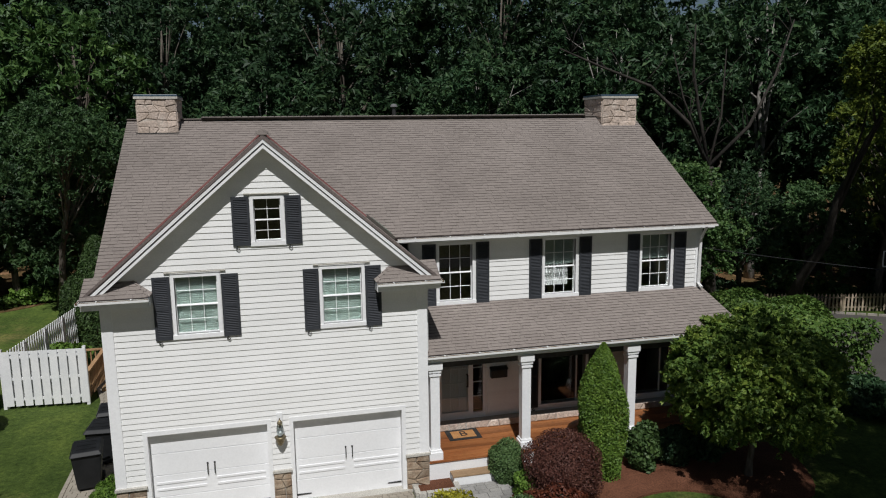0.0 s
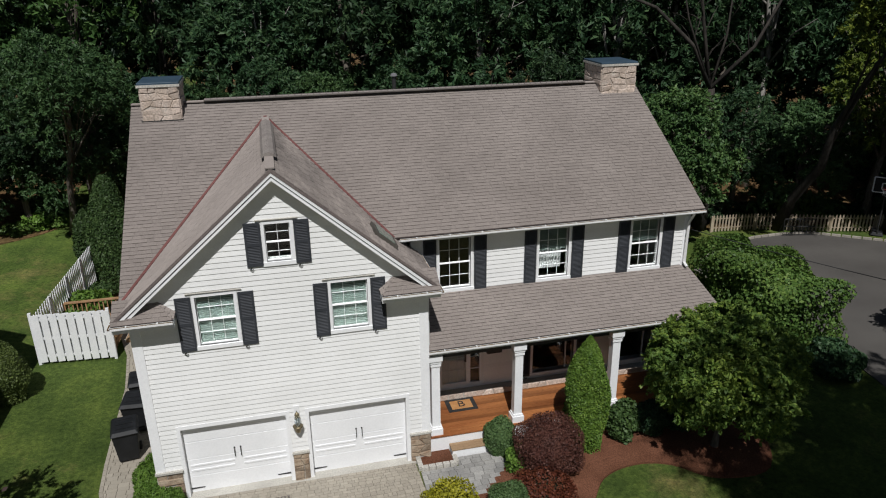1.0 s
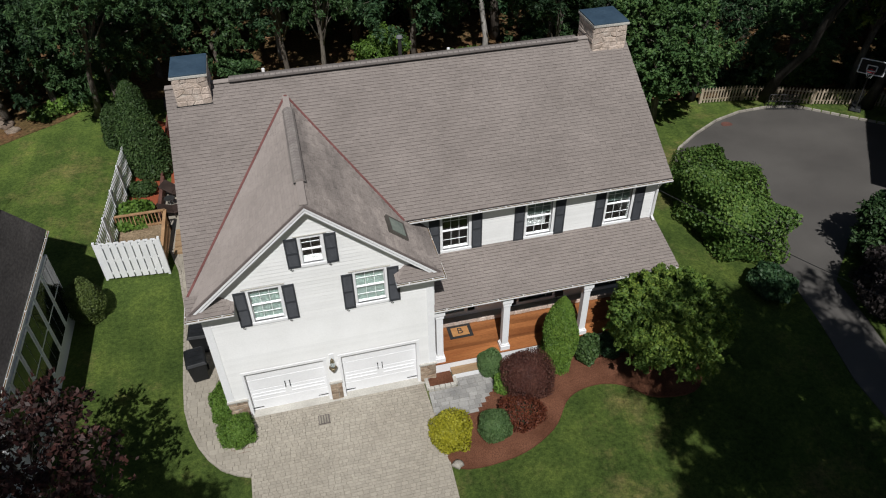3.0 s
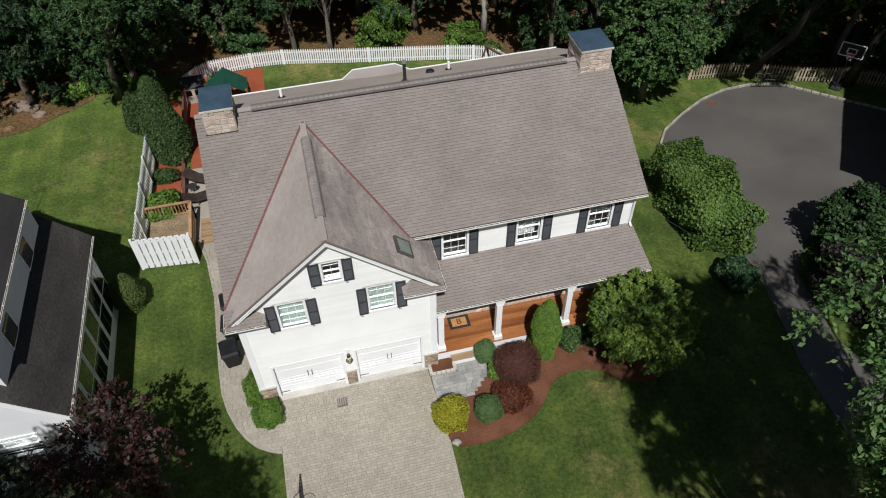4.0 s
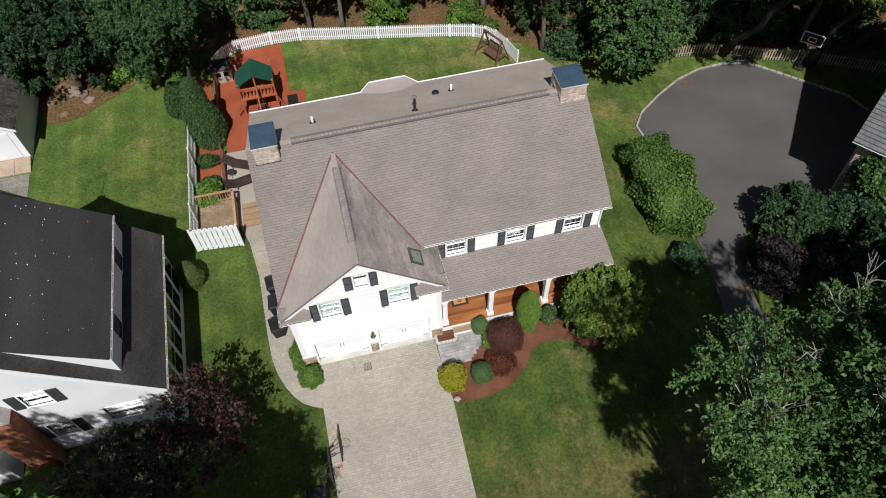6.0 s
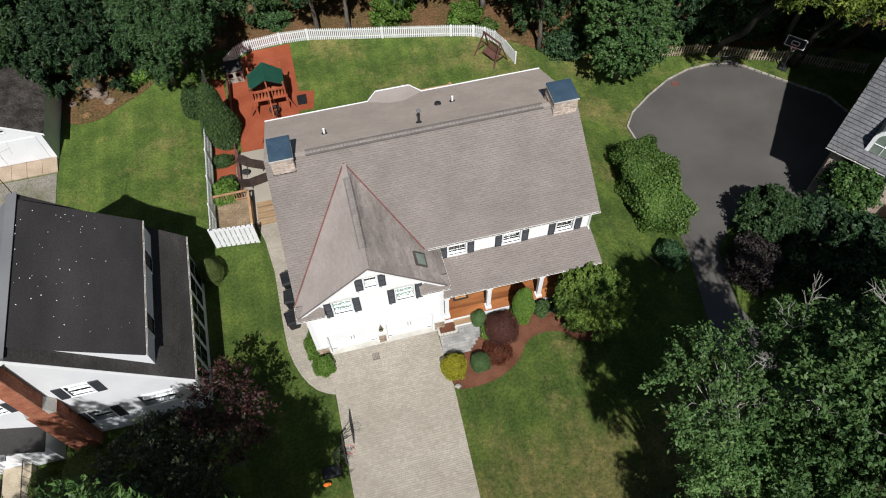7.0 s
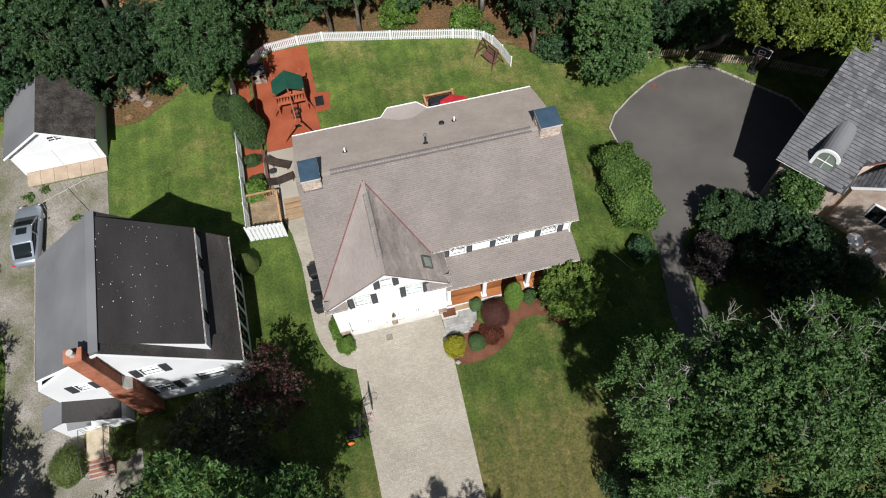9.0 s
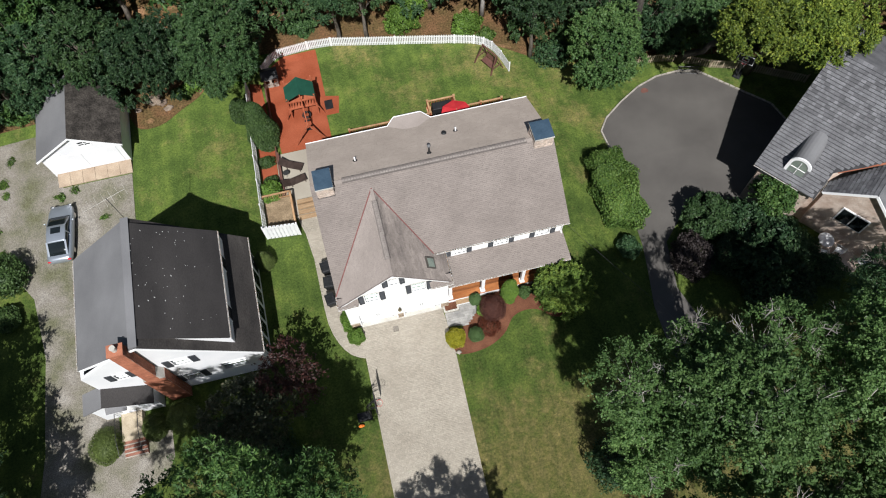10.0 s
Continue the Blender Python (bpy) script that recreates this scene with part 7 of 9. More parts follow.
for s in (-1, 1):
    g = Geo().beam(cm @ Vector((s * 0.72, 1.1, 0.9)), cm @ Vector((s * 0.64, 0.27, 1.38)), 0.07, 0.05)
    part("pillar", g, M_CARPAINT, car)
    g = Geo().beam(cm @ Vector((s * 0.64, -0.98, 1.36)), cm @ Vector((s * 0.62, -1.9, 0.92)), 0.14, 0.06)
    part("pillar", g, M_CARPAINT, car)
    g = Geo().beam(cm @ Vector((s * 0.76, -0.3, 0.9)), cm @ Vector((s * 0.68, -0.3, 1.38)), 0.08, 0.05)
    part("pillar", g, M_CARPAINT, car)
for sx in (-1, 1):
    for y in (1.42, -1.38):
        wpos = cm @ Vector((sx * 0.74, y, 0.33))
        ax = (cm.to_3x3() @ Vector((sx, 0, 0)))
        wh = part("wheel", Geo().tube([wpos - ax * 0.1, wpos + ax * 0.12], 0.33, 18), M_TYRE, car)
        part("rim", Geo().tube([wpos + ax * 0.1, wpos + ax * 0.135], 0.21, 14), M_CHROME, wh)
    part("mirror", Geo().blob(cm @ Vector((sx * 0.98, 0.75, 0.95)), 0.09, 0.06, 0.07, 1, 0), M_CARPAINT, car)
    part("headlight", Geo().blob(cm @ Vector((sx * 0.62, 2.22, 0.62)), 0.18, 0.1, 0.07, 2, 0), M_CHROME, car)
    part("tail_light", Geo().blob(cm @ Vector((sx * 0.68, -2.24, 0.72)), 0.16, 0.07, 0.08, 2, 0), M_REDCANVAS, car)

# ---- slate-roofed house beyond the court ----
rh = thing("slate_house", (38, 2, -0.8), "stone house with grey slate-like shingle roof and arched dormer", "house")
RA = pose(31.5, 3.3, 0, 0, 0, -52)


def R(x, y, z):
    return RA @ Vector((x, y, z))


RE, RS, RD = 4.9, 0.56, 8.5
part("wall", Geo().prism([R(0.5, 0.5, -2), R(4.5, 0.5, -2), R(4.5, 1.5, -2), R(14, 1.5, -2), R(14, 2 * RD - 0.5, -2), R(0.5, 2 * RD - 0.5, -2)], (0, 0, 6.7)), M_PINKSTONE, rh, "mixed pale stone wall")
part("wall", Geo().prism([R(0.5, 0.6, 4.6), R(0.5, RD, RE + RS * RD - 0.3), R(0.5, 2 * RD - 0.6, 4.6)], RA.to_3x3() @ Vector((0.3, 0, 0))), M_PINKSTONE, rh)
rh_roof = part("roof", slab([R(0, 0, RE), R(4.75, 0, RE), R(4.75, 1.9, RE + RS * 1.9), R(7.8, 4.4, RE + RS * 4.4), R(10.9, 1.9, RE + RS * 1.9), R(15, 1.9, RE + RS * 1.9), R(15, RD, RE + RS * RD), R(0, RD, RE + RS * RD)], 0.15), M_SLATEEDGE, rh, "weathered grey slate-like roof")
part("roof", slab([R(0, 2 * RD, RE), R(15, 2 * RD, RE), R(15, RD, RE + RS * RD), R(0, RD, RE + RS * RD)], 0.15), M_SLATE, rh)
gutter("gutter", R(0, -0.02, RE - 0.02), R(3.5, -0.02, RE - 0.02), RA.to_3x3() @ Vector((0, -1, 0)), rh)
# arched dormer
dx, dw = 2.6, 0.74
arch = lambda y, r: [R(dx + r * math.cos(a), y, 6.35 + r * math.sin(a)) for a in np.linspace(0, math.pi, 11)] + [R(dx - r, y, 5.0), R(dx + r, y, 5.0)]
dm = part("dormer", Geo().prism(arch(0.75, dw), RA.to_3x3() @ Vector((0, 2.9, 0))), M_GREYROOF, rh, "arched dormer with white trim")
g = Geo()
o, i_ = arch(0.66, dw + 0.06), arch(0.66, dw - 0.16)
n = len(o)
dvec = RA.to_3x3() @ Vector((0, 0.12, 0))
for k in range(n - 1):
    g.hexa([o[k], o[k + 1], i_[k + 1], i_[k]] + [p + dvec for p in (o[k], o[k + 1], i_[k + 1], i_[k])])
part("arch_trim", g, M_TRIM, dm)
part("pane", Geo().prism(arch(0.7, dw - 0.16), RA.to_3x3() @ Vector((0, 0.04, 0))), M_SKYGLASS, dm)
part("glazing_bar", Geo().beam(R(dx, 0.68, 5.3), R(dx, 0.68, 6.7), 0.05, 0.03).beam(R(dx - 0.56, 0.68, 6.0), R(dx + 0.56, 0.68, 6.0), 0.05, 0.03), M_TRIM, dm)
# gabled wing, set back behind the eave
into = RA.to_3x3() @ Vector((0, 0.3, 0))
part("wing_wall", Geo().prism([R(5.2, 1.27, -2), R(10.4, 1.27, -2), R(10.4, 1.27, 4.5), R(7.8, 1.27, 6.95), R(5.2, 1.27, 4.5)], into), M_PINKSTONE, rh, "mixed pale stone gable front")
part("cheek_wall", Geo().prism([R(4.7, 0.1, RE - 0.4), R(4.7, 0.1, RE - 0.1), R(4.7, 3.0, RE + RS * 3.0 - 0.1), R(4.7, 3.0, RE - 0.4)], RA.to_3x3() @ Vector((0.08, 0, 0))), M_GREYROOF, rh)
wing_a = part("wing_roof", slab([R(7.8, 0.95, 7.38), R(7.8, 4.5, 7.38), R(5.0, 2.1, 4.86), R(5.0, 0.95, 4.86)], 0.14), M_SLATEEDGE, rh)
part("wing_roof", slab([R(7.8, 0.95, 7.38), R(7.8, 4.5, 7.38), R(10.6, 2.1, 4.86), R(10.6, 0.95, 4.86)], 0.14), M_SLATE, rh)
part("valley_flashing", Geo().beam(R(5.0, 2.15, 5.98), R(7.8, 4.42, 7.44), 0.14, 0.05), M_BRICK, rh, "rusty valley flashing")
part("rake_board", Geo().beam(R(7.8, 0.93, 7.28), R(5.0, 0.93, 4.76), 0.06, 0.2).beam(R(7.8, 0.93, 7.28), R(10.6, 0.93, 4.76), 0.06, 0.2), M_TRIM, rh)
gutter("gutter", R(4.98, 0.95, 4.83), R(4.98, 2.0, 4.83), RA.to_3x3() @ Vector((-1, 0, 0)), rh)
win = part("window", Geo().prism([R(6.85, 1.2, 2.5), R(8.95, 1.2, 2.5), R(8.95, 1.2, 4.2), R(6.85, 1.2, 4.2)], into * 0.3), M_TRIM, rh, "white framed window in the stone front")
for a in (0, 1):
    part("pane", Geo().prism([R(6.95 + a, 1.16, 2.6), R(7.84 + a, 1.16, 2.6), R(7.84 + a, 1.16, 4.1), R(6.95 + a, 1.16, 4.1)], into * 0.1), M_DARKGLASS, win)
# slate courses
un, up_ = RA.to_3x3() @ Vector((1, 0, 0)), (RA.to_3x3() @ Vector((0, 1, RS))).normalized()
nn = un.cross(up_)
slates = []
rs_ = random.Random(9)
for k in range(37):
    x = -0.05 - 0.18 * (k % 2)
    while x < 10.5:
        w = rs_.uniform(0.24, 0.42)
        c = R(0, 0, RE) + un * max(x, 0) + up_ * (0.265 * k)
        run = 0.265 * k * math.cos(math.atan(RS))
        if x + w < 4.75 + max(0, run - 1.9) * 1.22 or run > 4.5:
            slates.append((c, w if x >= 0 else w + x, rs_.uniform(0.03, 0.05)))
        x += w + 0.016


def slate_geo(g, c, w, h):
    a, b = c + nn * h, c + up_ * 0.28 + nn * 0.006
    e = c - up_ * 0.055 + nn * 0.004
    g.add([e, e + un * w, a, a + un * w, b, b + un * w], [(0, 1, 3, 2), (2, 3, 5, 4), (0, 2, 4), (1, 5, 3)])


g = Geo()
for c, w, h in slates[300:]:
    if w > 0.05:
        slate_geo(g, c, w, h)
# the wing's slates, running up to its own ridge
wu, wv = (RA.to_3x3() @ Vector((0, 1, 0))), (R(7.8, 0, 7.38) - R(5.0, 0, 4.86)).normalized()
wn = wv.cross(wu) if wv.cross(wu).z > 0 else wu.cross(wv)
for k in range(14):
    y = 0.95
    top = 2.1 + 2.4 * k / 14
    while y < top - 0.1:
        w = min(rs_.uniform(0.24, 0.4), top - y)
        c = R(5.0, y, 4.86) + wv * (0.265 * k)
        h = rs_.uniform(0.03, 0.05)
        e, a, b = c - wv * 0.05 + wn * 0.004, c + wn * h, c + wv * 0.28 + wn * 0.006
        g.add([e, e + wu * w, a, a + wu * w, b, b + wu * w], [(0, 1, 3, 2), (2, 3, 5, 4), (0, 2, 4), (1, 5, 3)])
        y += w + 0.016
sf = tagged(part("slate_field", g, M_SLATE, rh_roof), kind="stuff")
sf.data.materials.append(M_SLATEEDGE)
sf.data.polygons.foreach_set("material_index", [1, 0, 0, 0] * (len(g.f) // 4))
for c, w, h in slates[:300]:
    if w > 0.05:
        g = Geo()
        slate_geo(g, c, w, h)
        o = part("slate", g, M_SLATE, rh_roof)
        o.data.materials.append(M_SLATEEDGE)
        o.data.polygons[0].material_index = 1

# ---- yard things ----
def picket_fence(name, run, h, mat, label, gap=0.19, w=0.1, group="", top=0.1, thick=0.022, rails=(0.25, 0.8)):
    f = thing(name, (*run[0], gz(*run[0])), label, "fence", group)
    shared = {}
    for (x0, y0), (x1, y1) in zip(run, run[1:]):
        L = math.hypot(x1 - x0, y1 - y0)
        n = max(2, round(L / gap))
        ang = math.atan2(y1 - y0, x1 - x0)
        for r in rails:
            part("rail", Geo().beam((x0, y0, gz(x0, y0) + h * r), (x1, y1, gz(x1, y1) + h * r), 0.03, 0.06), mat, f)
        for i in range(n):
            t = (i + 0.5) / n
            x, y = x0 + (x1 - x0) * t, y0 + (y1 - y0) * t
            if "m" not in shared:
                g = Geo().prism([(-w / 2, -thick, 0), (w / 2, -thick, 0), (w / 2, -thick, h - top), (0, -thick, h), (-w / 2, -thick, h - top)], (0, thick, 0))
                shared["m"] = g.mesh("picket")
                shared["m"].materials.append(mat)
            o = new("picket", shared["m"])
            o.parent = f
            o.matrix_local = Matrix.Translation(Vector((x, y, gz(x, y) + 0.04)) - ORIGIN[f.name]) @ Matrix.Rotation(ang, 4, "Z") @ Matrix.Translation((0, -0.022, 0))
        part("post", Geo().box(x0 - 0.05, y0 - 0.05, gz(x0, y0) - 0.2, x0 + 0.05, y0 + 0.05, gz(x0, y0) + h - 0.04), mat, f)
    x, y = run[-1]
    part("post", Geo().box(x - 0.05, y - 0.05, gz(x, y) - 0.2, x + 0.05, y + 0.05, gz(x, y) + h + 0.05), mat, f)
    return f


picket_fence("picket_fence", [(-3.5, 26.3), (-2.7, 27.35), (-1.9, 27.85), (0.9, 28.1), (3.1, 27.98), (8.9, 26.6), (14.2, 25.25), (15.9, 24.7), (16.7, 24.2), (17.3, 23.5), (17.75, 22.2), (18.07, 20.6)], 1.15, M_WHITEFENCE, "white painted picket fence round the rear lawn", gap=0.155)
picket_fence("wooden_picket_fence", [(29.2, 18.9), (32.0, 18.6), (33.9, 17.9), (35.8, 16.8), (38.2, 15.9), (43, 12.9)], 1.05, M_OLDWOOD, "weathered natural wood picket fence beyond the court", gap=0.2, w=0.1)
picket_fence("side_fence", [(-5.1, 8.8), (-5.1, 11.0), (-5.08, 13.4), (-5.07, 15.8), (-5.05, 18.2), (-5.0, 20.8), (-4.9, 24.0)], 1.85, M_WHITEFENCE, "tall white spaced-board fence along the side lawn", gap=0.27, w=0.11, top=0.02, thick=0.03, rails=(0.12, 0.5, 0.88))
gate = thing("board_fence", (-4.2, 8.55, gz(-4.2, 8.55)), "white shadowbox board fence panel on the lawn", "fence")
for i in range(17):
    t = i / 17
    x, y = -5.08 + 2.5 * t, 8.72 - 0.24 * t
    front = i % 2 == 0
    o = -0.075 if front else 0.045
    part("board", Geo().box(x, y + o - 0.012, 0.07, x + (0.235 if front else 0.2), y + o + 0.012, 1.92 + (0.03 if front else 0)), M_WHITEFENCE, gate)
for k in (0.3, 1.0, 1.75):
    part("rail", Geo().beam((-5.07, 8.705, k), (-2.59, 8.465, k), 0.05, 0.09), M_WHITEFENCE, gate)
for x, y in ((-5.13, 8.72), (-2.53, 8.47)):
    part("post", Geo().box(x - 0.05, y - 0.05, -0.2, x + 0.05, y + 0.05, 2.02), M_WHITEFENCE, gate)

# raised bed with cedar rails, timber steps
bed = thing("raised_bed", (-3.9, 10.6, gz(-3.9, 10.6)), "square earth bed edged with cedar railing", "garden bed")
part("soil", Geo().box(-4.95, 8.95, -0.2, -2.75, 12.0, 0.1), material("dry_soil", (0.17, 0.122, 0.072), (0.27, 0.2, 0.125), 0.95, 1.5, 12, 0.8, grain=0.4), bed, "dry brown earth")
for a, b in (((-4.95, 12.05), (-2.7, 12.05)), ((-2.7, 12.05), (-2.7, 9.3))):
    z0 = 0.0
    part("top_rail", Geo().beam((*a, z0 + 0.85), (*b, z0 + 0.85), 0.14, 0.05), M_CEDAR, bed)
    part("bottom_rail", Geo().beam((*a, z0 + 0.15), (*b, z0 + 0.15), 0.05, 0.09), M_CEDAR, bed)
    n = 14
    for i in range(n + 1):
        t = i / n
        x, y = a[0] + (b[0] - a[0]) * t, a[1] + (b[1] - a[1]) * t
        s = 0.05 if i % n == 0 else 0.02
        part("baluster", Geo().box(x - s, y - s, -0.4, x + s, y + s, 0.83), M_CEDAR, bed)
for x in (-3.45, -3.3):
    part("timber_edge", Geo().box(x, 12.2, -1.2, x + 0.1, 24.0 if x < -3.4 else 16.5, -0.1 if x > -3.4 else -0.35), M_DARKWOOD, bed)
steps = thing("timber_steps", (-1.7, 10.8, gz(-1.7, 10.8)), "pale timber steps up to the patio", "steps")
for i in range(4):
    part("tread", Geo().box(-2.4, 9.75 + i * 0.5, -0.25, -0.85, 10.1 + i * 0.5, gz(-1.7, 9.9) + 0.12 - 0.03 * i + 0.06), M_STEPWOOD, steps)


def lounger(place, ang, raise_):
    m = pose(*place, 0, 0, ang)
    o = thing("sun_lounger", place, "dark brown wicker sun lounger on the patio", "sun lounger", "patio loungers")
    T = lambda *p: m @ Vector(p)
    part("seat", Geo().hexa([T(x, y, z) for z in (0.3, 0.37) for x, y in ((-1.0, -0.34), (0.35, -0.34), (0.35, 0.34), (-1.0, 0.34))]), M_WICKER, o, bevel=0.02)
    c, s = math.cos(raise_), math.sin(raise_)
    part("backrest", Geo().hexa([T(0.36 + u * c - v * s, y, 0.32 + u * s + v * c) for v in (0, 0.07) for u, y in ((0, -0.34), (0.72, -0.34), (0.72, 0.34), (0, 0.34))]), M_WICKER, o, bevel=0.02)
    for x in (-0.85, 0.3):
        for y in (-0.3, 0.3):
            part("leg", Geo().tube([T(x, y, 0), T(x, y, 0.3)], 0.025, 6), M_WICKER, o)
    part("prop", Geo().tube([T(0.8, -0.25, 0.02), T(0.85, -0.25, 0.32 + 0.5 * s), T(0.85, 0.25, 0.32 + 0.5 * s), T(0.8, 0.25, 0.02)], 0.018, 6), M_WICKER, o)


lounger((-2.35, 15.15, gz(-2.3, 15.1) + 0.05), 154, 0.45)
lounger((-2.3, 13.45, gz(-2.3, 13.4) + 0.05), 192, 0.45)
tb = thing("side_table", (-2.85, 14.4, gz(-2.8, 14.4) + 0.05), "small round wire side table between the loungers", "side table")
z = gz(-2.8, 14.4) + 0.05
part("top", Geo().lathe((-2.85, 14.4, z + 0.42), [(0.25, 0), (0.26, 0.02), (0.24, 0.03)], 16), M_BLACKMETAL, tb)
for k in range(4):
    a = k * math.pi / 2
    part("leg", Geo().tube([(-2.85 + 0.22 * math.cos(a), 14.4 + 0.22 * math.sin(a), z), (-2.85 + 0.1 * math.cos(a), 14.4 + 0.1 * math.sin(a), z + 0.22), (-2.85 + 0.2 * math.cos(a), 14.4 + 0.2 * math.sin(a), z + 0.42)], 0.014, 5), M_CHROME, tb)


def bin_(x, y, ang):
    m = pose(x, y, gz(x, y) + 0.05, 0, 0, ang) @ Matrix.Diagonal((1.12, 1.15, 1.05, 1))
    o = thing("wheeled_bin", (x, y, gz(x, y) + 0.05), "black plastic wheeled bin with closed lid beside the garage", "bin", "bins along the garage")
    T = lambda *p: m @ Vector(p)
    part("body", Geo().hexa([T(-0.24, -0.26, 0.06), T(0.24, -0.26, 0.06), T(0.24, 0.24, 0.06), T(-0.24, 0.24, 0.06), T(-0.31, -0.36, 0.95), T(0.31, -0.36, 0.95), T(0.31, 0.34, 0.95), T(-0.31, 0.34, 0.95)]), M_BLACKPLASTIC, o, bevel=0.03)
    lid = part("lid", Geo().hexa([T(-0.34, -0.41, 0.95), T(0.34, -0.41, 0.95), T(0.34, 0.38, 0.97), T(-0.34, 0.38, 0.97), T(-0.28, -0.34, 1.05), T(0.28, -0.34, 1.05), T(0.28, 0.34, 1.07), T(-0.28, 0.34, 1.07)]), M_BLACKPLASTIC, o, bevel=0.02)
    for k in range(3):
        part("rib", Geo().hexa([T(-0.2, -0.22 + 0.2 * k, 1.05), T(0.2, -0.22 + 0.2 * k, 1.05), T(0.2, -0.17 + 0.2 * k, 1.05), T(-0.2, -0.17 + 0.2 * k, 1.05)] + [T(-0.2, -0.22 + 0.2 * k, 1.085), T(0.2, -0.22 + 0.2 * k, 1.085), T(0.2, -0.17 + 0.2 * k, 1.085), T(-0.2, -0.17 + 0.2 * k, 1.085)]), M_BLACKPLASTIC, lid)
    part("handle", Geo().tube([T(-0.25, 0.44, 0.95), T(0.25, 0.44, 0.95)], 0.02, 6), M_BLACKPLASTIC, o)
    for s in (-1, 1):
        part("wheel", Geo().tube([T(s * 0.22, 0.26, 0.1), T(s * 0.3, 0.26, 0.1)], 0.13, 12), M_TYRE, o)


bin_(-1.12, 2.1, 8)
bin_(-1.04, 3.5, -4)
bin_(-1.04, 4.75, 5)

# playset
pz = gz(-0.4, 21) + 0.06
ps = thing("playset", (-0.4, 21.0, pz), "red-stained wooden climbing tower with green canopy and swing beam", "playset")
x0, x1, y0, y1 = -1.55, 0.75, 20.3, 22.3
for x in (x0, x1):
    for y in (y0, y1):
        part("post", Geo().box(x - 0.06, y - 0.06, pz - 0.1, x + 0.06, y + 0.06, pz + 2.75), M_REDWOOD, ps)
part("platform", Geo().box(x0 - 0.1, y0 - 0.1, pz + 1.4, x1 + 0.1, y1 + 0.1, pz + 1.5), M_REDWOOD, ps)
for yy in (y0, y1):
    part("rail", Geo().box(x0, yy - 0.05, pz + 2.2, x1, yy + 0.05, pz + 2.32), M_REDWOOD, ps)
    for i in range(9):
        if yy == y1 and i in (3, 4, 5):
            continue
        xx = x0 + 0.2 + i * 0.24
        part("baluster", Geo().box(xx - 0.045, yy - 0.02, pz + 1.5, xx + 0.045, yy + 0.02, pz + 2.2), M_REDWOOD, ps)
for s, x in ((-1, x0), (1, x1)):
    part("side_brace", Geo().beam((x, y0, pz + 1.4), (x + s * 0.55, y0 - 0.1, pz), 0.1, 0.06), M_REDWOOD, ps)
    for i in range(3):
        part("side_board", Geo().box(x - 0.02, y0 + 0.25 + i * 0.6, pz + 1.5, x + 0.02, y0 + 0.5 + i * 0.6, pz + 2.2), M_REDWOOD, ps)
cx = (x0 + x1) / 2
cano = part("canopy", slab([(cx, y0 - 0.25, pz + 3.45), (x0 - 0.1, y0 - 0.1, pz + 2.6), (x0 - 0.1, y1 - 0.55, pz + 2.6), (cx, y1 - 0.4, pz + 3.45)], 0.02), M_GREENCANVAS, ps, "green canvas canopy")
part("canopy", slab([(cx, y0 - 0.25, pz + 3.45), (x1 + 0.1, y0 - 0.1, pz + 2.6), (x1 + 0.1, y1 - 0.55, pz + 2.6), (cx, y1 - 0.4, pz + 3.45)], 0.02), M_GREENCANVAS, ps)
part("king_post", Geo().box(cx - 0.05, y0 - 0.08, pz + 1.5, cx + 0.05, y0 + 0.02, pz + 3.4), M_REDWOOD, ps)
part("ridge_beam", Geo().box(cx - 0.03, y0 - 0.2, pz + 3.32, cx + 0.03, y1 - 0.42, pz + 3.42), M_REDWOOD, ps)
lad = part("ladder", Geo().beam((-1.1, y1 + 0.1, pz + 2.3), (-1.1, 24.2, pz), 0.06, 0.1).beam((-0.35, y1 + 0.1, pz + 2.3), (-0.35, 24.2, pz), 0.06, 0.1), M_REDWOOD, ps)
for i in range(6):
    t = (i + 0.5) / 6
    part("rung", Geo().box(-1.08, 24.2 + (y1 + 0.1 - 24.2) * t - 0.04, pz + 2.3 * t - 0.02, -0.37, 24.2 + (y1 + 0.1 - 24.2) * t + 0.04, pz + 2.3 * t + 0.03), M_CHROME, lad)
part("swing_beam", Geo().beam((cx, y0, pz + 2.35), (cx + 0.15, 17.6, pz + 2.35), 0.1, 0.16), M_REDWOOD, ps, "stained swing beam")
for dx in (-1.45, 1.35):
    part("beam_leg", Geo().beam((cx + 0.15, 17.65, pz + 2.4), (cx + dx + 0.15, 17.2, gz(0, 17.2)), 0.1, 0.1), M_REDWOOD, ps)
for yy in (19.4, 18.5):
    for dx in (-0.2, 0.2):
        part("chain", Geo().tube([(cx + 0.08 + dx, yy, pz + 2.3), (cx + 0.08 + dx, yy, pz + 0.6)], 0.012, 5), M_CHROME, ps)
    part("swing_seat", Geo().box(cx - 0.16, yy - 0.1, pz + 0.56, cx + 0.32, yy + 0.1, pz + 0.6), M_BLACKPLASTIC, ps)
part("tyre_swing", Geo().add([(cx + 0.1 + (0.3 + 0.1 * math.cos(b)) * math.cos(a), 20.0 + (0.3 + 0.1 * math.cos(b)) * math.sin(a), pz + 0.6 + 0.1 * math.sin(b)) for a in np.linspace(0, math.tau, 16, False) for b in np.linspace(0, math.tau, 8, False)], [(i * 8 + k, i * 8 + (k + 1) % 8, ((i + 1) % 16) * 8 + (k + 1) % 8, ((i + 1) % 16) * 8 + k) for i in range(16) for k in range(8)]), M_TYRE, ps)
pm = thing("rubber_mat", (1.75, 21.0, gz(1.7, 21) + 0.05), "dark grey square rubber mat on the red mulch", "mat")
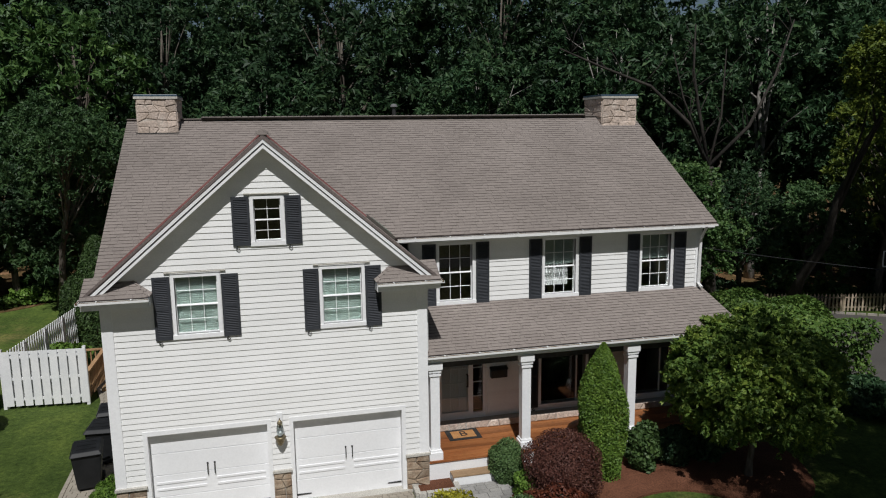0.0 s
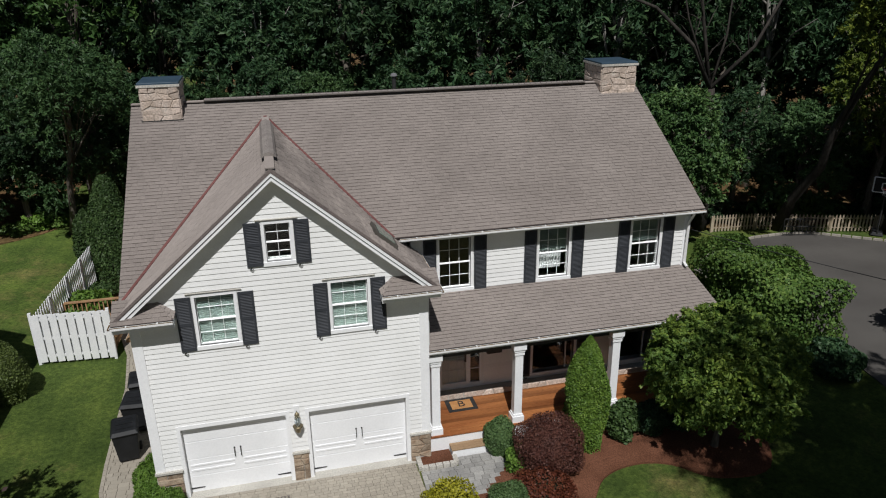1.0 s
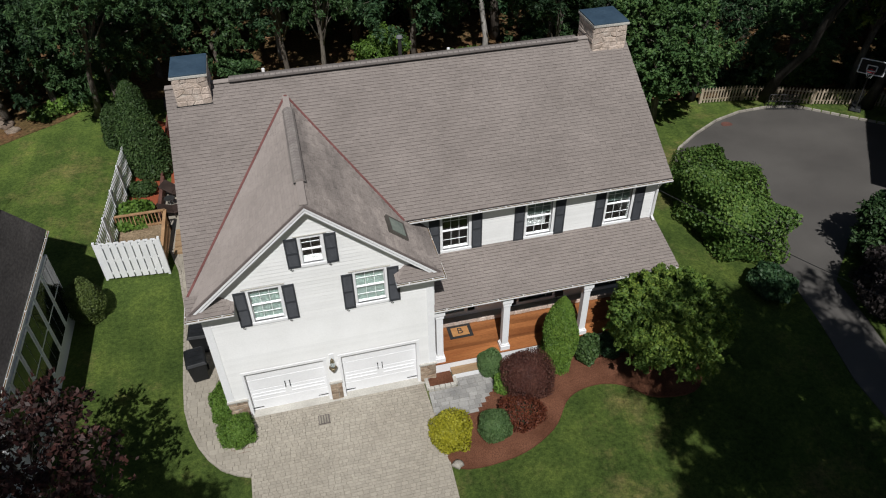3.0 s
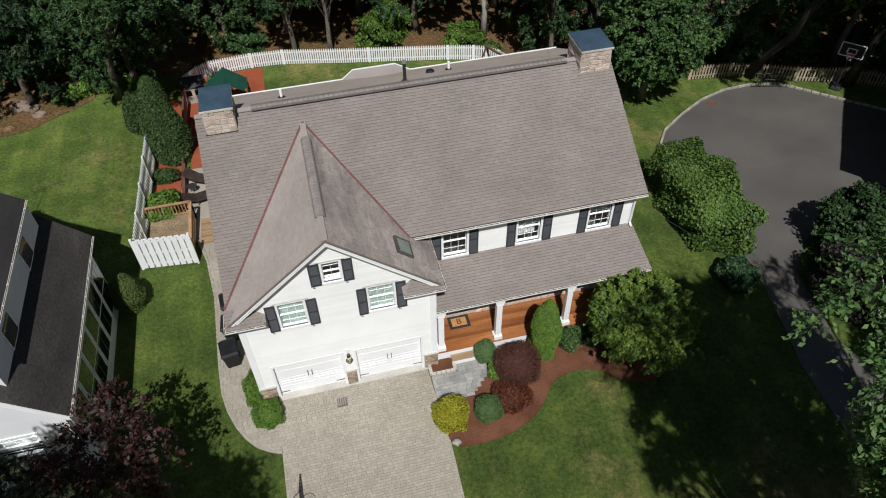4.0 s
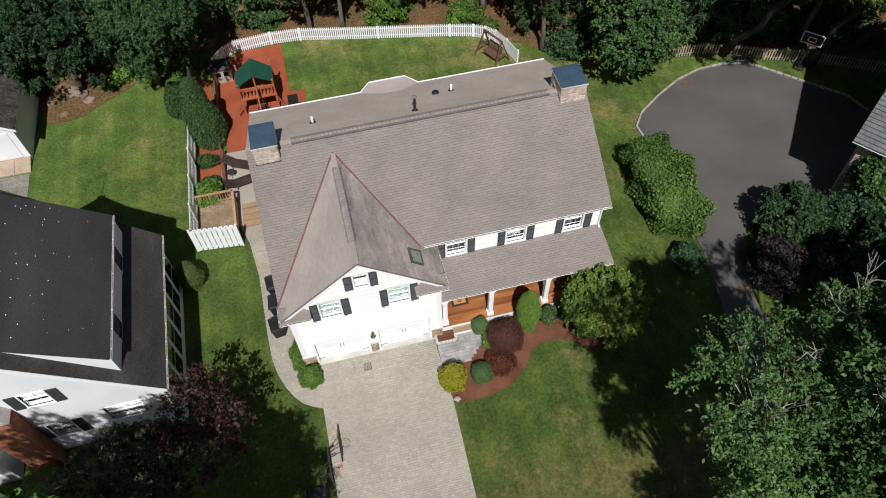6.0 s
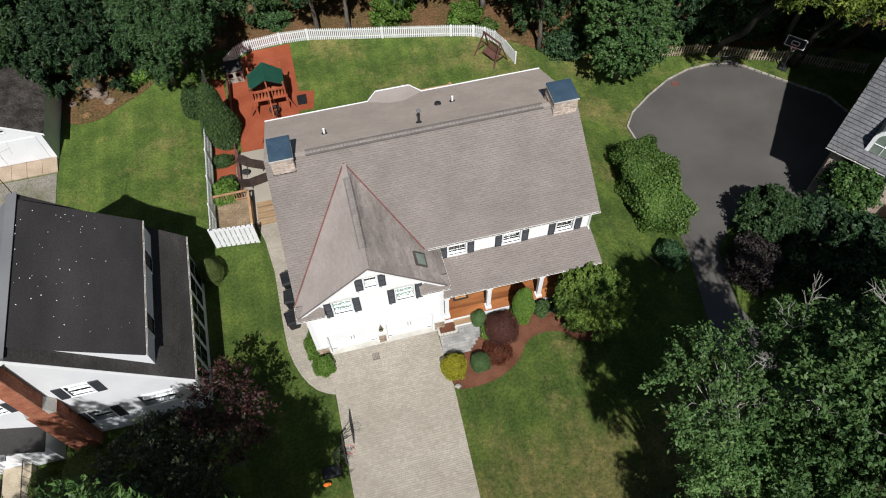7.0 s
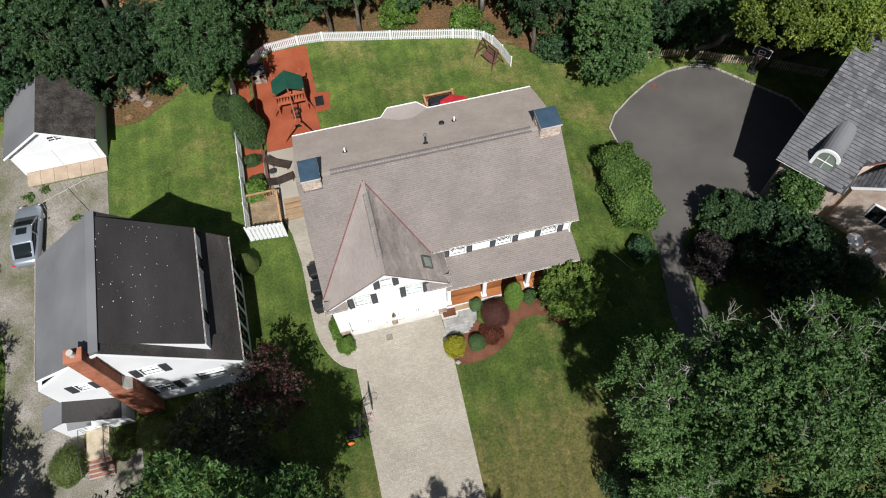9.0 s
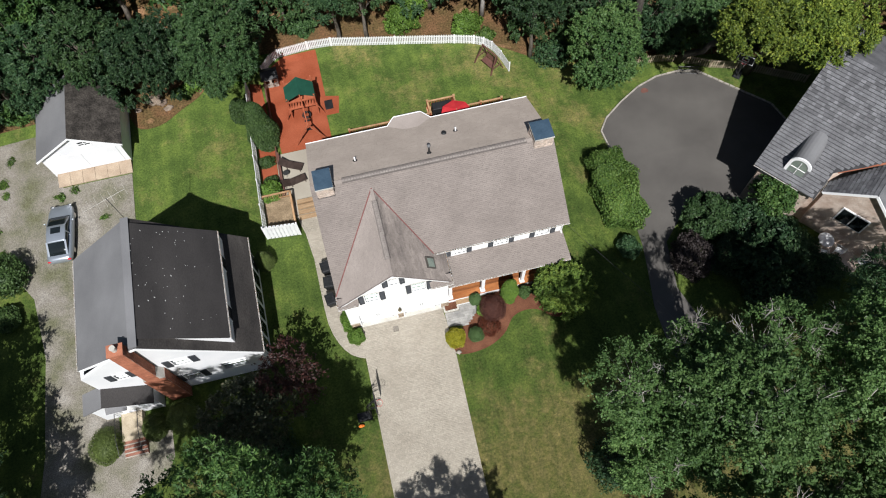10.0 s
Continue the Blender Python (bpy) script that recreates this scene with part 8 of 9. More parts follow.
part("mat", Geo().box(1.38, 20.5, gz(1.7, 21.0) + 0.03, 2.08, 21.5, gz(1.7, 21) + 0.09), M_BLACKPLASTIC, pm, bevel=0.01)
ph_z = gz(-2.8, 25) + 0.05
ph = thing("playhouse", (-2.85, 25.0, ph_z), "small beige plastic playhouse with dark roof", "playhouse")
part("wall", wall_geo(-3.45, -2.25, ph_z, lambda x: ph_z + 1.25, [(-3.3, -2.95, ph_z + 0.55, ph_z + 1.0), (-2.75, -2.4, ph_z + 0.55, ph_z + 1.0)], 24.4, 24.46), M_KERB, ph)
part("wall", Geo().box(-3.45, 24.46, ph_z, -3.39, 25.5, ph_z + 1.25).box(-2.31, 24.46, ph_z, -2.25, 25.5, ph_z + 1.25).box(-3.39, 25.44, ph_z, -2.31, 25.5, ph_z + 1.25), M_KERB, ph)
part("roof", slab([(-3.6, 24.3, ph_z + 1.22), (-2.1, 24.3, ph_z + 1.22), (-2.1, 24.98, ph_z + 1.7), (-3.6, 24.98, ph_z + 1.7)], 0.06), M_BLACKPLASTIC, ph, "dark plastic roof")
part("roof", slab([(-3.6, 25.65, ph_z + 1.22), (-2.1, 25.65, ph_z + 1.22), (-2.1, 24.98, ph_z + 1.7), (-3.6, 24.98, ph_z + 1.7)], 0.06), M_BLACKPLASTIC, ph)

# garden swing seat
sz = gz(16.6, 21.6) + 0.03
sw = thing("garden_swing", (16.6, 21.7, sz), "dark wooden A-frame garden swing seat on the lawn", "swing seat")
SM = pose(16.5, 21.7, sz, 0, 0, -62)
S = lambda *p: SM @ Vector(p)
for s in (-1, 1):
    for d in (-1, 1):
        part("leg", Geo().beam(S(s * 1.05, d * 0.75, 0), S(s * 0.85, 0, 1.95), 0.1, 0.08), M_DARKWOOD, sw)
    part("cross_brace", Geo().beam(S(s * 0.98, -0.5, 0.7), S(s * 0.98, 0.5, 0.7), 0.06, 0.08), M_DARKWOOD, sw)
    part("hanger", Geo().tube([S(s * 0.65, 0, 1.9), S(s * 0.65, 0.05, 0.5)], 0.015, 5), M_BLACKMETAL, sw)
part("top_beam", Geo().beam(S(-0.95, 0, 1.95), S(0.95, 0, 1.95), 0.1, 0.12), M_DARKWOOD, sw)
for i in range(5):
    part("seat_slat", Geo().beam(S(-0.65, -0.3 + i * 0.12, 0.45), S(0.65, -0.3 + i * 0.12, 0.45), 0.1, 0.03), M_DARKWOOD, sw)
for i in range(5):
    part("back_slat", Geo().beam(S(-0.65, 0.27 + i * 0.03, 0.55 + i * 0.12), S(0.65, 0.27 + i * 0.03, 0.55 + i * 0.12), 0.03, 0.1), M_DARKWOOD, sw)

# rear deck, table, parasol
dk = thing("rear_deck", (11, 14.5, -0.8), "raised cedar deck with railings behind the house", "deck")
part("floor", Geo().box(2.8, 11.95, -0.2, 16.2, 16.6, -0.08).box(9.8, 16.6, -0.2, 12.35, 17.8, -0.08), M_CEDAR, dk)
for x, y in ((3, 16.47), (6.5, 16.47), (9.93, 16.47), (9.93, 17.67), (12.22, 17.67), (12.22, 16.47), (14.3, 16.47), (16.1, 16.47)):
    q = part("post", Geo().box(x - 0.07, y - 0.07, -2.2, x + 0.07, y + 0.07, 1.0), M_REDWOOD, dk)
    part("post_cap", Geo().box(x - 0.1, y - 0.1, 1.0, x + 0.1, y + 0.1, 1.04), M_CEDAR, q)
for a, b in (((3.0, 16.47), (6.5, 16.47)), ((6.5, 16.47), (9.93, 16.47)), ((9.93, 16.47), (9.93, 17.67)), ((9.93, 17.67), (12.22, 17.67)), ((12.22, 17.67), (12.22, 16.47)), ((12.22, 16.47), (14.3, 16.47)), ((14.3, 16.47), (16.1, 16.47))):
    r = part("railing", Geo().beam((*a, 0.89), (*b, 0.89), 0.14, 0.05), M_CEDAR, dk)
    n = int(math.hypot(b[0] - a[0], b[1] - a[1]) / 0.14)
    for i in range(n):
        x, y = a[0] + (b[0] - a[0]) * (i + 0.5) / n, a[1] + (b[1] - a[1]) * (i + 0.5) / n
        part("baluster", Geo().box(x - 0.02, y - 0.02, -0.1, x + 0.02, y + 0.02, 0.87), M_REDWOOD, r)
tb = thing("covered_grill", (11.0, 17.0, -0.08), "barbecue under a dark grey cover on the deck", "grill")
part("cover", Geo().hexa([(10.15, 16.6, -0.08), (12.0, 16.6, -0.08), (12.0, 17.5, -0.08), (10.15, 17.5, -0.08), (10.2, 16.68, 0.9), (11.95, 16.68, 0.9), (11.9, 17.4, 0.95), (10.25, 17.4, 0.95)]), M_BLACKPLASTIC, tb, bevel=0.06)
um = thing("parasol", (11.9, 15.3, -0.08), "red canvas parasol over the deck", "parasol")
part("pole", Geo().tube([(11.9, 15.3, -0.08), (11.9, 15.3, 2.4)], 0.03, 8), M_CEDAR, um)
cp = [(11.9 + 1.35 * math.cos(k * math.tau / 8), 15.3 + 1.35 * math.sin(k * math.tau / 8), 1.75) for k in range(8)]
for k in range(8):
    a, b = Vector(cp[k]), Vector(cp[(k + 1) % 8])
    part("canopy_panel", Geo().add([a, b, (11.9, 15.3, 2.35), a - Vector((0, 0, 0.02)), b - Vector((0, 0, 0.02)), (11.9, 15.3, 2.33)], [(0, 1, 2), (5, 4, 3), (0, 3, 4, 1)]), M_REDCANVAS, um)
mh = thing("manhole_cover", (29.2, 15.7, gz(29.2, 15.7) + 0.03), "round rusty iron manhole cover in the asphalt", "manhole")
part("cover", Geo().lathe((29.2, 15.7, gz(29.2, 15.7) + 0.03), [(0.34, 0.0), (0.34, 0.012), (0.3, 0.018)], 20), M_DARKWOOD, mh)


def hoop(name, x, y, ang, label, border):
    """A basketball stand: board across y, rim towards +x, turned by ang."""
    z = gz(x, y) + 0.03
    m = pose(x, y, z, 0, 0, ang)
    T = lambda *p: m @ Vector(p)
    o = thing(name, (x, y, z), label, "basketball hoop")
    part("base", Geo().hexa([T(-1.0, -0.35, 0), T(0.1, -0.35, 0), T(0.1, 0.35, 0), T(-1.0, 0.35, 0), T(-0.9, -0.28, 0.18), T(0.0, -0.25, 0.2), T(0.0, 0.25, 0.2), T(-0.9, 0.28, 0.18)]), M_BLACKPLASTIC, o, bevel=0.04)
    part("pole", Geo().tube([T(0, 0, 0.05), T(0, 0, 2.75), T(0.3, 0, 3.1)], 0.05, 8), M_BLACKMETAL, o)
    for s in (-1, 1):
        part("arm", Geo().tube([T(0, s * 0.08, 2.3), T(0.58, s * 0.25, 2.85)], 0.022, 6).tube([T(0, s * 0.08, 2.7), T(0.58, s * 0.25, 3.3)], 0.022, 6), M_BLACKMETAL, o)
    bd = part("backboard", Geo().hexa([T(0.6, -0.68, 2.75), T(0.63, -0.68, 2.75), T(0.63, 0.68, 2.75), T(0.6, 0.68, 2.75), T(0.6, -0.68, 3.6), T(0.63, -0.68, 3.6), T(0.63, 0.68, 3.6), T(0.6, 0.68, 3.6)]), M_BLACKPLASTIC, o, "dark backboard with white border")
    g = Geo()
    for a, b in (((-0.68, 2.75), (0.68, 2.75)), ((-0.68, 3.6), (0.68, 3.6)), ((-0.68, 2.75), (-0.68, 3.6)), ((0.68, 2.75), (0.68, 3.6)), ((-0.25, 2.95), (0.25, 2.95)), ((-0.25, 3.28), (0.25, 3.28)), ((-0.25, 2.95), (-0.25, 3.28)), ((0.25, 2.95), (0.25, 3.28))):
        g.beam(T(0.64, *a), T(0.64, *b), 0.05, 0.05)
    part("border", g, border, bd)
    ring = [T(0.9 + 0.23 * math.cos(a), 0.23 * math.sin(a), 3.05) for a in np.linspace(0, math.tau, 17)]
    rm = part("rim", Geo().tube(ring, 0.012, 6, False).beam(T(0.63, 0, 3.05), T(0.68, 0, 3.05), 0.1, 0.06), M_REDCANVAS, o, "red hoop rim")
    g = Geo()
    for k in range(8):
        a, b = k * math.tau / 8, (k + 0.5) * math.tau / 8
        g.tube([T(0.9 + 0.23 * math.cos(a), 0.23 * math.sin(a), 3.05), T(0.9 + 0.17 * math.cos(b), 0.17 * math.sin(b), 2.85), T(0.9 + 0.13 * math.cos(a), 0.13 * math.sin(a), 2.65)], 0.006, 4)
    part("net", g, M_TRIM, rm)
    return o


hoop("basketball_stand", 0.05, -6.75, 0, "portable basketball stand at the driveway edge", M_BLACKMETAL)
hoop("basketball_stand", 37.5, 15.0, -135, "basketball stand with dark backboard at the court", M_TRIM)
cl = thing("toy_weight", (-0.75, -7.35, gz(-0.75, -7.35) + 0.02), "small orange plastic toy beside the basketball stand", "toy")
part("body", Geo().blob((-0.75, -7.35, gz(-0.75, -7.35) + 0.16), 0.22, 0.12, 0.15, 3, 0.3), M_ORANGE, cl, smooth=True)

# small goal frame on the court's edge
gl = thing("goal_frame", (33.5, 16.6, gz(33.5, 16.6) + 0.03), "small dark metal sports goal at the court's edge", "goal")
GM = pose(33.5, 16.6, gz(33.5, 16.6) + 0.05, 0, 0, -16)
GP = lambda *p: GM @ Vector(p)
for z in (0.05, 0.55, 1.0):
    part("bar", Geo().tube([GP(-0.9, 0, z), GP(0.9, 0, z)], 0.03, 6), M_BLACKMETAL, gl)
for k in range(9):
    x = -0.9 + k * 0.225
    part("upright", Geo().tube([GP(x, 0, 0), GP(x, 0, 1.0), GP(x, 0.5, 0.02)], 0.02, 5), M_BLACKMETAL, gl)

# planter bed and path by the step
pl = thing("stone_planter", (7.45, -0.3, 0.0), "small square mulch bed edged with pale stones", "planter")
part("soil", Geo().box(7.0, -0.62, -0.2, 7.92, 0.02, 0.09), M_MULCH, pl)
rr = random.Random(4)
for a, b in (((6.95, -0.66), (7.98, -0.66)), ((7.98, -0.66), (7.98, -0.32)), ((6.95, -0.66), (6.95, -0.06))):
    n = max(2, round(math.hypot(b[0] - a[0], b[1] - a[1]) / 0.2))
    for i in range(n):
        t0, t1 = i / n + 0.01, (i + 1) / n - 0.01
        p, q = Vector(a).lerp(Vector(b), t0), Vector(a).lerp(Vector(b), t1)
        part("stone", Geo().beam((*p, 0.06), (*q, 0.06 + rr.uniform(-.01, .01)), 0.13, 0.17), M_CONCRETE, pl)
rk = thing("garden_stone", (7.15, -3.85, gz(7.15, -3.85)), "pale boulder at the corner of the mulch bed", "stone")
part("boulder", Geo().blob((7.2, -3.85, gz(7.2, -3.85) + 0.08), 0.2, 0.15, 0.14, 6, 0.5), M_KERB, rk, smooth=True)
dr = thing("drain_grate", (3.1, -1.0, 0.05), "small grey drain grate in the paving", "drain")
part("frame", Geo().box(2.9, -1.2, 0.03, 3.3, -0.82, 0.075), M_VENTSHADE, dr)
for i in range(4):
    part("slot_bar", Geo().box(2.93 + i * 0.09, -1.17, 0.075, 2.98 + i * 0.09, -0.85, 0.085), M_SAND, dr)
for i, (x, y, s) in enumerate(((-13.0, 24.3, 0.8), (-12.2, 23.9, 0.55), (-11.7, 23.2, 0.5), (-10.6, 24.6, 0.45), (-14.3, 23.6, 0.4), (-9.2, 25.0, 0.35))):
    o = thing("rock", (x, y, gz(x, y)), "brown weathered rock at the wood's edge", "rock")
    part("boulder", Geo().blob((x, y, gz(x, y) + s * 0.08), s * 0.8, s * 0.6, s * 0.4, 30 + i, 0.6), M_ROCK, o, smooth=True)

# overhead cable to the house
cb = thing("overhead_cable", (16.4, 1.95, 5.6), "thin dark overhead service cable from the house corner", "cable")
a, b = Vector((16.4, 1.95, 5.4)), Vector((30.0, -22.0, 8.0))
pts = [a.lerp(b, t) - Vector((0, 0, 3.4 * t * (1 - t))) for t in np.linspace(0, 1, 25)]
part("wire", Geo().tube(pts, 0.011, 5), M_BLACKMETAL, cb)
up = thing("utility_pole", (30.0, -22.0, gz(30, -22)), "wooden utility pole by the street", "pole")
part("pole", Geo().tube([(30, -22, -1.5), (30, -22, 9.5)], [0.16, 0.12], 10), M_BARK, up)

# seats on the stone terrace of the slate-roofed house
tz = gz(38, -2) + 0.06
drape("stone_terrace", [(35.6, -2.6), (37.6, -5.2), (40.8, -3.6), (38.4, -0.9)], 0.05, M_PINKSTONE, "pinkish stone terrace beside the slate-roofed house", "terrace", 1.5)
shrub("dark_shrub", gp(35.4, -4.6), 1.3, 1.3, 1.9, L_WOODS, "dark green shrub beside the terrace", 73, 6000, 0.1, lumps=0.2)
shrub("dark_shrub", gp(34.3, -2.7), 1.2, 1.3, 2.0, L_WOODS, "dark green shrub beside the terrace", 72, 6000, 0.1, lumps=0.2)
gt = thing("garden_table", (36.6, -2.3, tz), "round white metal garden table on the terrace", "table")
part("tabletop", Geo().lathe((36.6, -2.3, tz), [(0.6, 0.68), (0.62, 0.7), (0.6, 0.72)], 20), M_TRIM, gt)
for k in range(4):
    a = k * math.tau / 4 + 0.4
    part("leg", Geo().tube([(36.6 + 0.15 * math.cos(a), -2.3 + 0.15 * math.sin(a), tz + 0.68), (36.6 + 0.4 * math.cos(a), -2.3 + 0.4 * math.sin(a), tz)], 0.02, 6), M_TRIM, gt)


def garden_chair(x, y, ang):
    m = pose(x, y, tz, 0, 0, ang)
    o = thing("garden_chair", (x, y, tz), "white metal garden armchair on the terrace", "chair", "chairs on the terrace")
    T = lambda *q: m @ Vector(q)
    for i in range(5):
        part("seat_slat", Geo().beam(T(-0.25, -0.22 + i * 0.11, 0.44), T(0.25, -0.22 + i * 0.11, 0.44), 0.09, 0.02), M_TRIM, o)
    for i in range(5):
        part("back_slat", Geo().beam(T(-0.22 + i * 0.11, 0.25, 0.44), T(-0.22 + i * 0.11, 0.36, 0.95), 0.07, 0.02), M_TRIM, o)
    for s_ in (-1, 1):
        part("armrest", Geo().tube([T(s_ * 0.28, -0.25, 0), T(s_ * 0.28, -0.25, 0.66), T(s_ * 0.28, 0.3, 0.68)], 0.018, 6), M_TRIM, o)
        part("leg", Geo().tube([T(s_ * 0.26, 0.25, 0.46), T(s_ * 0.27, 0.34, 0)], 0.018, 6), M_TRIM, o)


for x, y, ang in ((36.1, -3.2, 150), (37.3, -3.3, 215), (38.5, -4.5, 200)):
    garden_chair(x, y, ang)

# ---- pieces: shingles, clapboards, pavers ----
def scan(poly, v):
    xs = []
    n = len(poly)
    for i in range(n):
        (u0, v0), (u1, v1) = poly[i], poly[i - 1]
        if (v0 > v) != (v1 > v):
            xs.append(u0 + (u1 - u0) * (v - v0) / (v1 - v0))
    xs.sort()
    return list(zip(xs[::2], xs[1::2]))


def shingle(poly3, u_dir, roof, seed, expo=0.128, tab=0.28, singles=300, mats=(None, None), near=None, holes=(), lift=1.0):
    """Courses of tabs over a sloping polygon; u_dir runs along the eave."""
    M1, M2 = mats
    p = [Vector(q) for q in poly3]
    u = Vector(u_dir).normalized()
    n = Vector((0, 0, 0))
    for i in range(len(p)):
        n += (p[i] - p[0]).cross(p[(i + 1) % len(p)] - p[0])
    n.normalize()
    if n.z < 0:
        n = -n
    v = n.cross(u)
    if v.z < 0:
        v = -v
    o = min(p, key=lambda q: q.z)
    flat = [((q - o).dot(u), (q - o).dot(v)) for q in p]
    top = max(b for a, b in flat)
    r = random.Random(seed)
    tabs = []
    for k in range(int(top / expo) + 1):
        v0 = k * expo - 0.015
        vm = min(v0 + expo * 0.5, top - 0.01)
        for a, b in scan(flat, max(vm, 0.005)):
            x = a - r.uniform(0, tab)
            raised = r.random() < 0.5
            while x < b:
                raised = not raised
                w = tab * (r.uniform(0.9, 1.7) if raised else r.uniform(0.35, 0.8))
                s, e = max(a, x), min(b, x + w - 0.006)
                if e - s > 0.03:
                    tabs.append((s, e, v0, min(v0 + expo + 0.02, top), 0.012 * lift if raised else 0.008 * lift))
                x += w
    if near:
        tabs.sort(key=lambda q: near(o + u * (q[0] + q[1]) / 2 + v * q[2]))

    def geo(g, q):
        s, e, a, b, h = q
        c = [o + u * s + v * a, o + u * e + v * a, o + u * e + v * b, o + u * s + v * b]
        t = [c[0] + n * h, c[1] + n * h, c[2] + n * 0.004, c[3] + n * 0.004]
        lip = 0.0125 if h > 0.0115 else 0.009
        return g.add([x - v * lip + n * 0.003 for x in c[:2]] + t, [(0, 1, 3, 2), (2, 3, 4, 5), (0, 2, 5), (1, 4, 3)])

    for q in tabs[:singles]:
        ob = part("shingle", geo(Geo(), q), M1, roof)
        ob.data.materials.append(M_CUTEDGE)
        ob.data.polygons[0].material_index = 1
    if len(tabs) > singles:
        g = Geo()
        for q in tabs[singles:]:
            geo(g, q)
        ob = tagged(part("shingle_field", g, M2, roof), kind="stuff")
        ob.data.materials.append(M_CUTEDGE)
        ob.data.polygons.foreach_set("material_index", [1, 0, 0, 0] * (len(g.f) // 4))


front_edge = lambda q: q.y - 0.0 + 0.15 * abs(q.x - 8)
shingle(main_poly, (1, 0, 0), roof_main, 1, mats=(M_SHINGLE, M_SHINGLE_I), near=front_edge, lift=1.35)
shingle(gl_poly, (0, 1, 0), roof_gl, 2, mats=(M_SHINGLE, M_SHINGLE_I), near=lambda q: q.y)
shingle(gr_poly, (0, 1, 0), roof_gr, 3, mats=(M_SHINGLE_SHADE, M_SHINGLE_SHADE_I), lift=2.2, near=lambda q: q.y)
shingle(porch_poly, (1, 0, 0), roof_porch, 4, mats=(M_SHINGLE, M_SHINGLE_I), near=lambda q: q.y, lift=1.35)
for r_, q_, d_ in returns:
    shingle(q_, d_, r_, 6, mats=(M_SHINGLE, M_SHINGLE_I))
# rear slope takes the shingle copy with light in its colour
shingle(back_poly, (1, 0, 0), roof_back, 5, mats=(M_BACKROOF_LIT, M_BACKROOF_LIT), singles=0)


def clapboards(wall, x_left, x_right, z0, z1, holes, y, expo=0.139):
    """Lapped boards on a wall face at y; x_left/x_right: functions of z."""
    z = z0
    while z < z1:
        zt = min(z + expo, z1 + 0.02)
        zm = (z + zt) / 2
        a, b = x_left(zm), x_right(zm)
        spans = [(a, b)]
        for h in holes:
            if h[2] < zm < h[3]:
                spans = [s for (p, q) in spans for s in ((p, min(q, h[0])), (max(p, h[1]), q)) if s[1] - s[0] > 0.04]
        for p, q in spans:
            if q - p > 0.05:
                g = Geo().hexa([(p, y - 0.024, z), (q, y - 0.024, z), (q, y, z), (p, y, z), (p, y - 0.005, zt + 0.012), (q, y - 0.005, zt + 0.012), (q, y, zt + 0.012), (p, y, zt + 0.012)])
                part("clapboard", g, M_SIDING, wall)
        z += expo


trim = lambda hs, m: [(a - m, b + m, c - m, d + m) for a, b, c, d in hs]
gx_l = lambda z: max(0.22, GXM - (gable_top(GXM) - 0.04 - z) / GS) if z > 5.0 else 0.22
gx_r = lambda z: min(7.1, GXM + (gable_top(GXM) - 0.04 - z) / GS) if z > 5.0 else 7.1
clapboards(front_garage, gx_l, gx_r, 0.96, gable_top(GXM) - 0.12, trim(WIN_G, 0.08) + [(0.64, 3.5, 0, 2.26), (3.92, 6.76, 0, 2.26)], WY)
clapboards(front_main, lambda z: 7.35, lambda z: 16.12, 4.1, 6.0, trim(WIN_M, 0.08), MY)
clapboards(front_main, lambda z: 7.35, lambda z: 16.2, 0.86, PZ - 0.3, trim(WIN_P, 0.08) + [(8.0, 9.56, 0, 2.95)], MY)


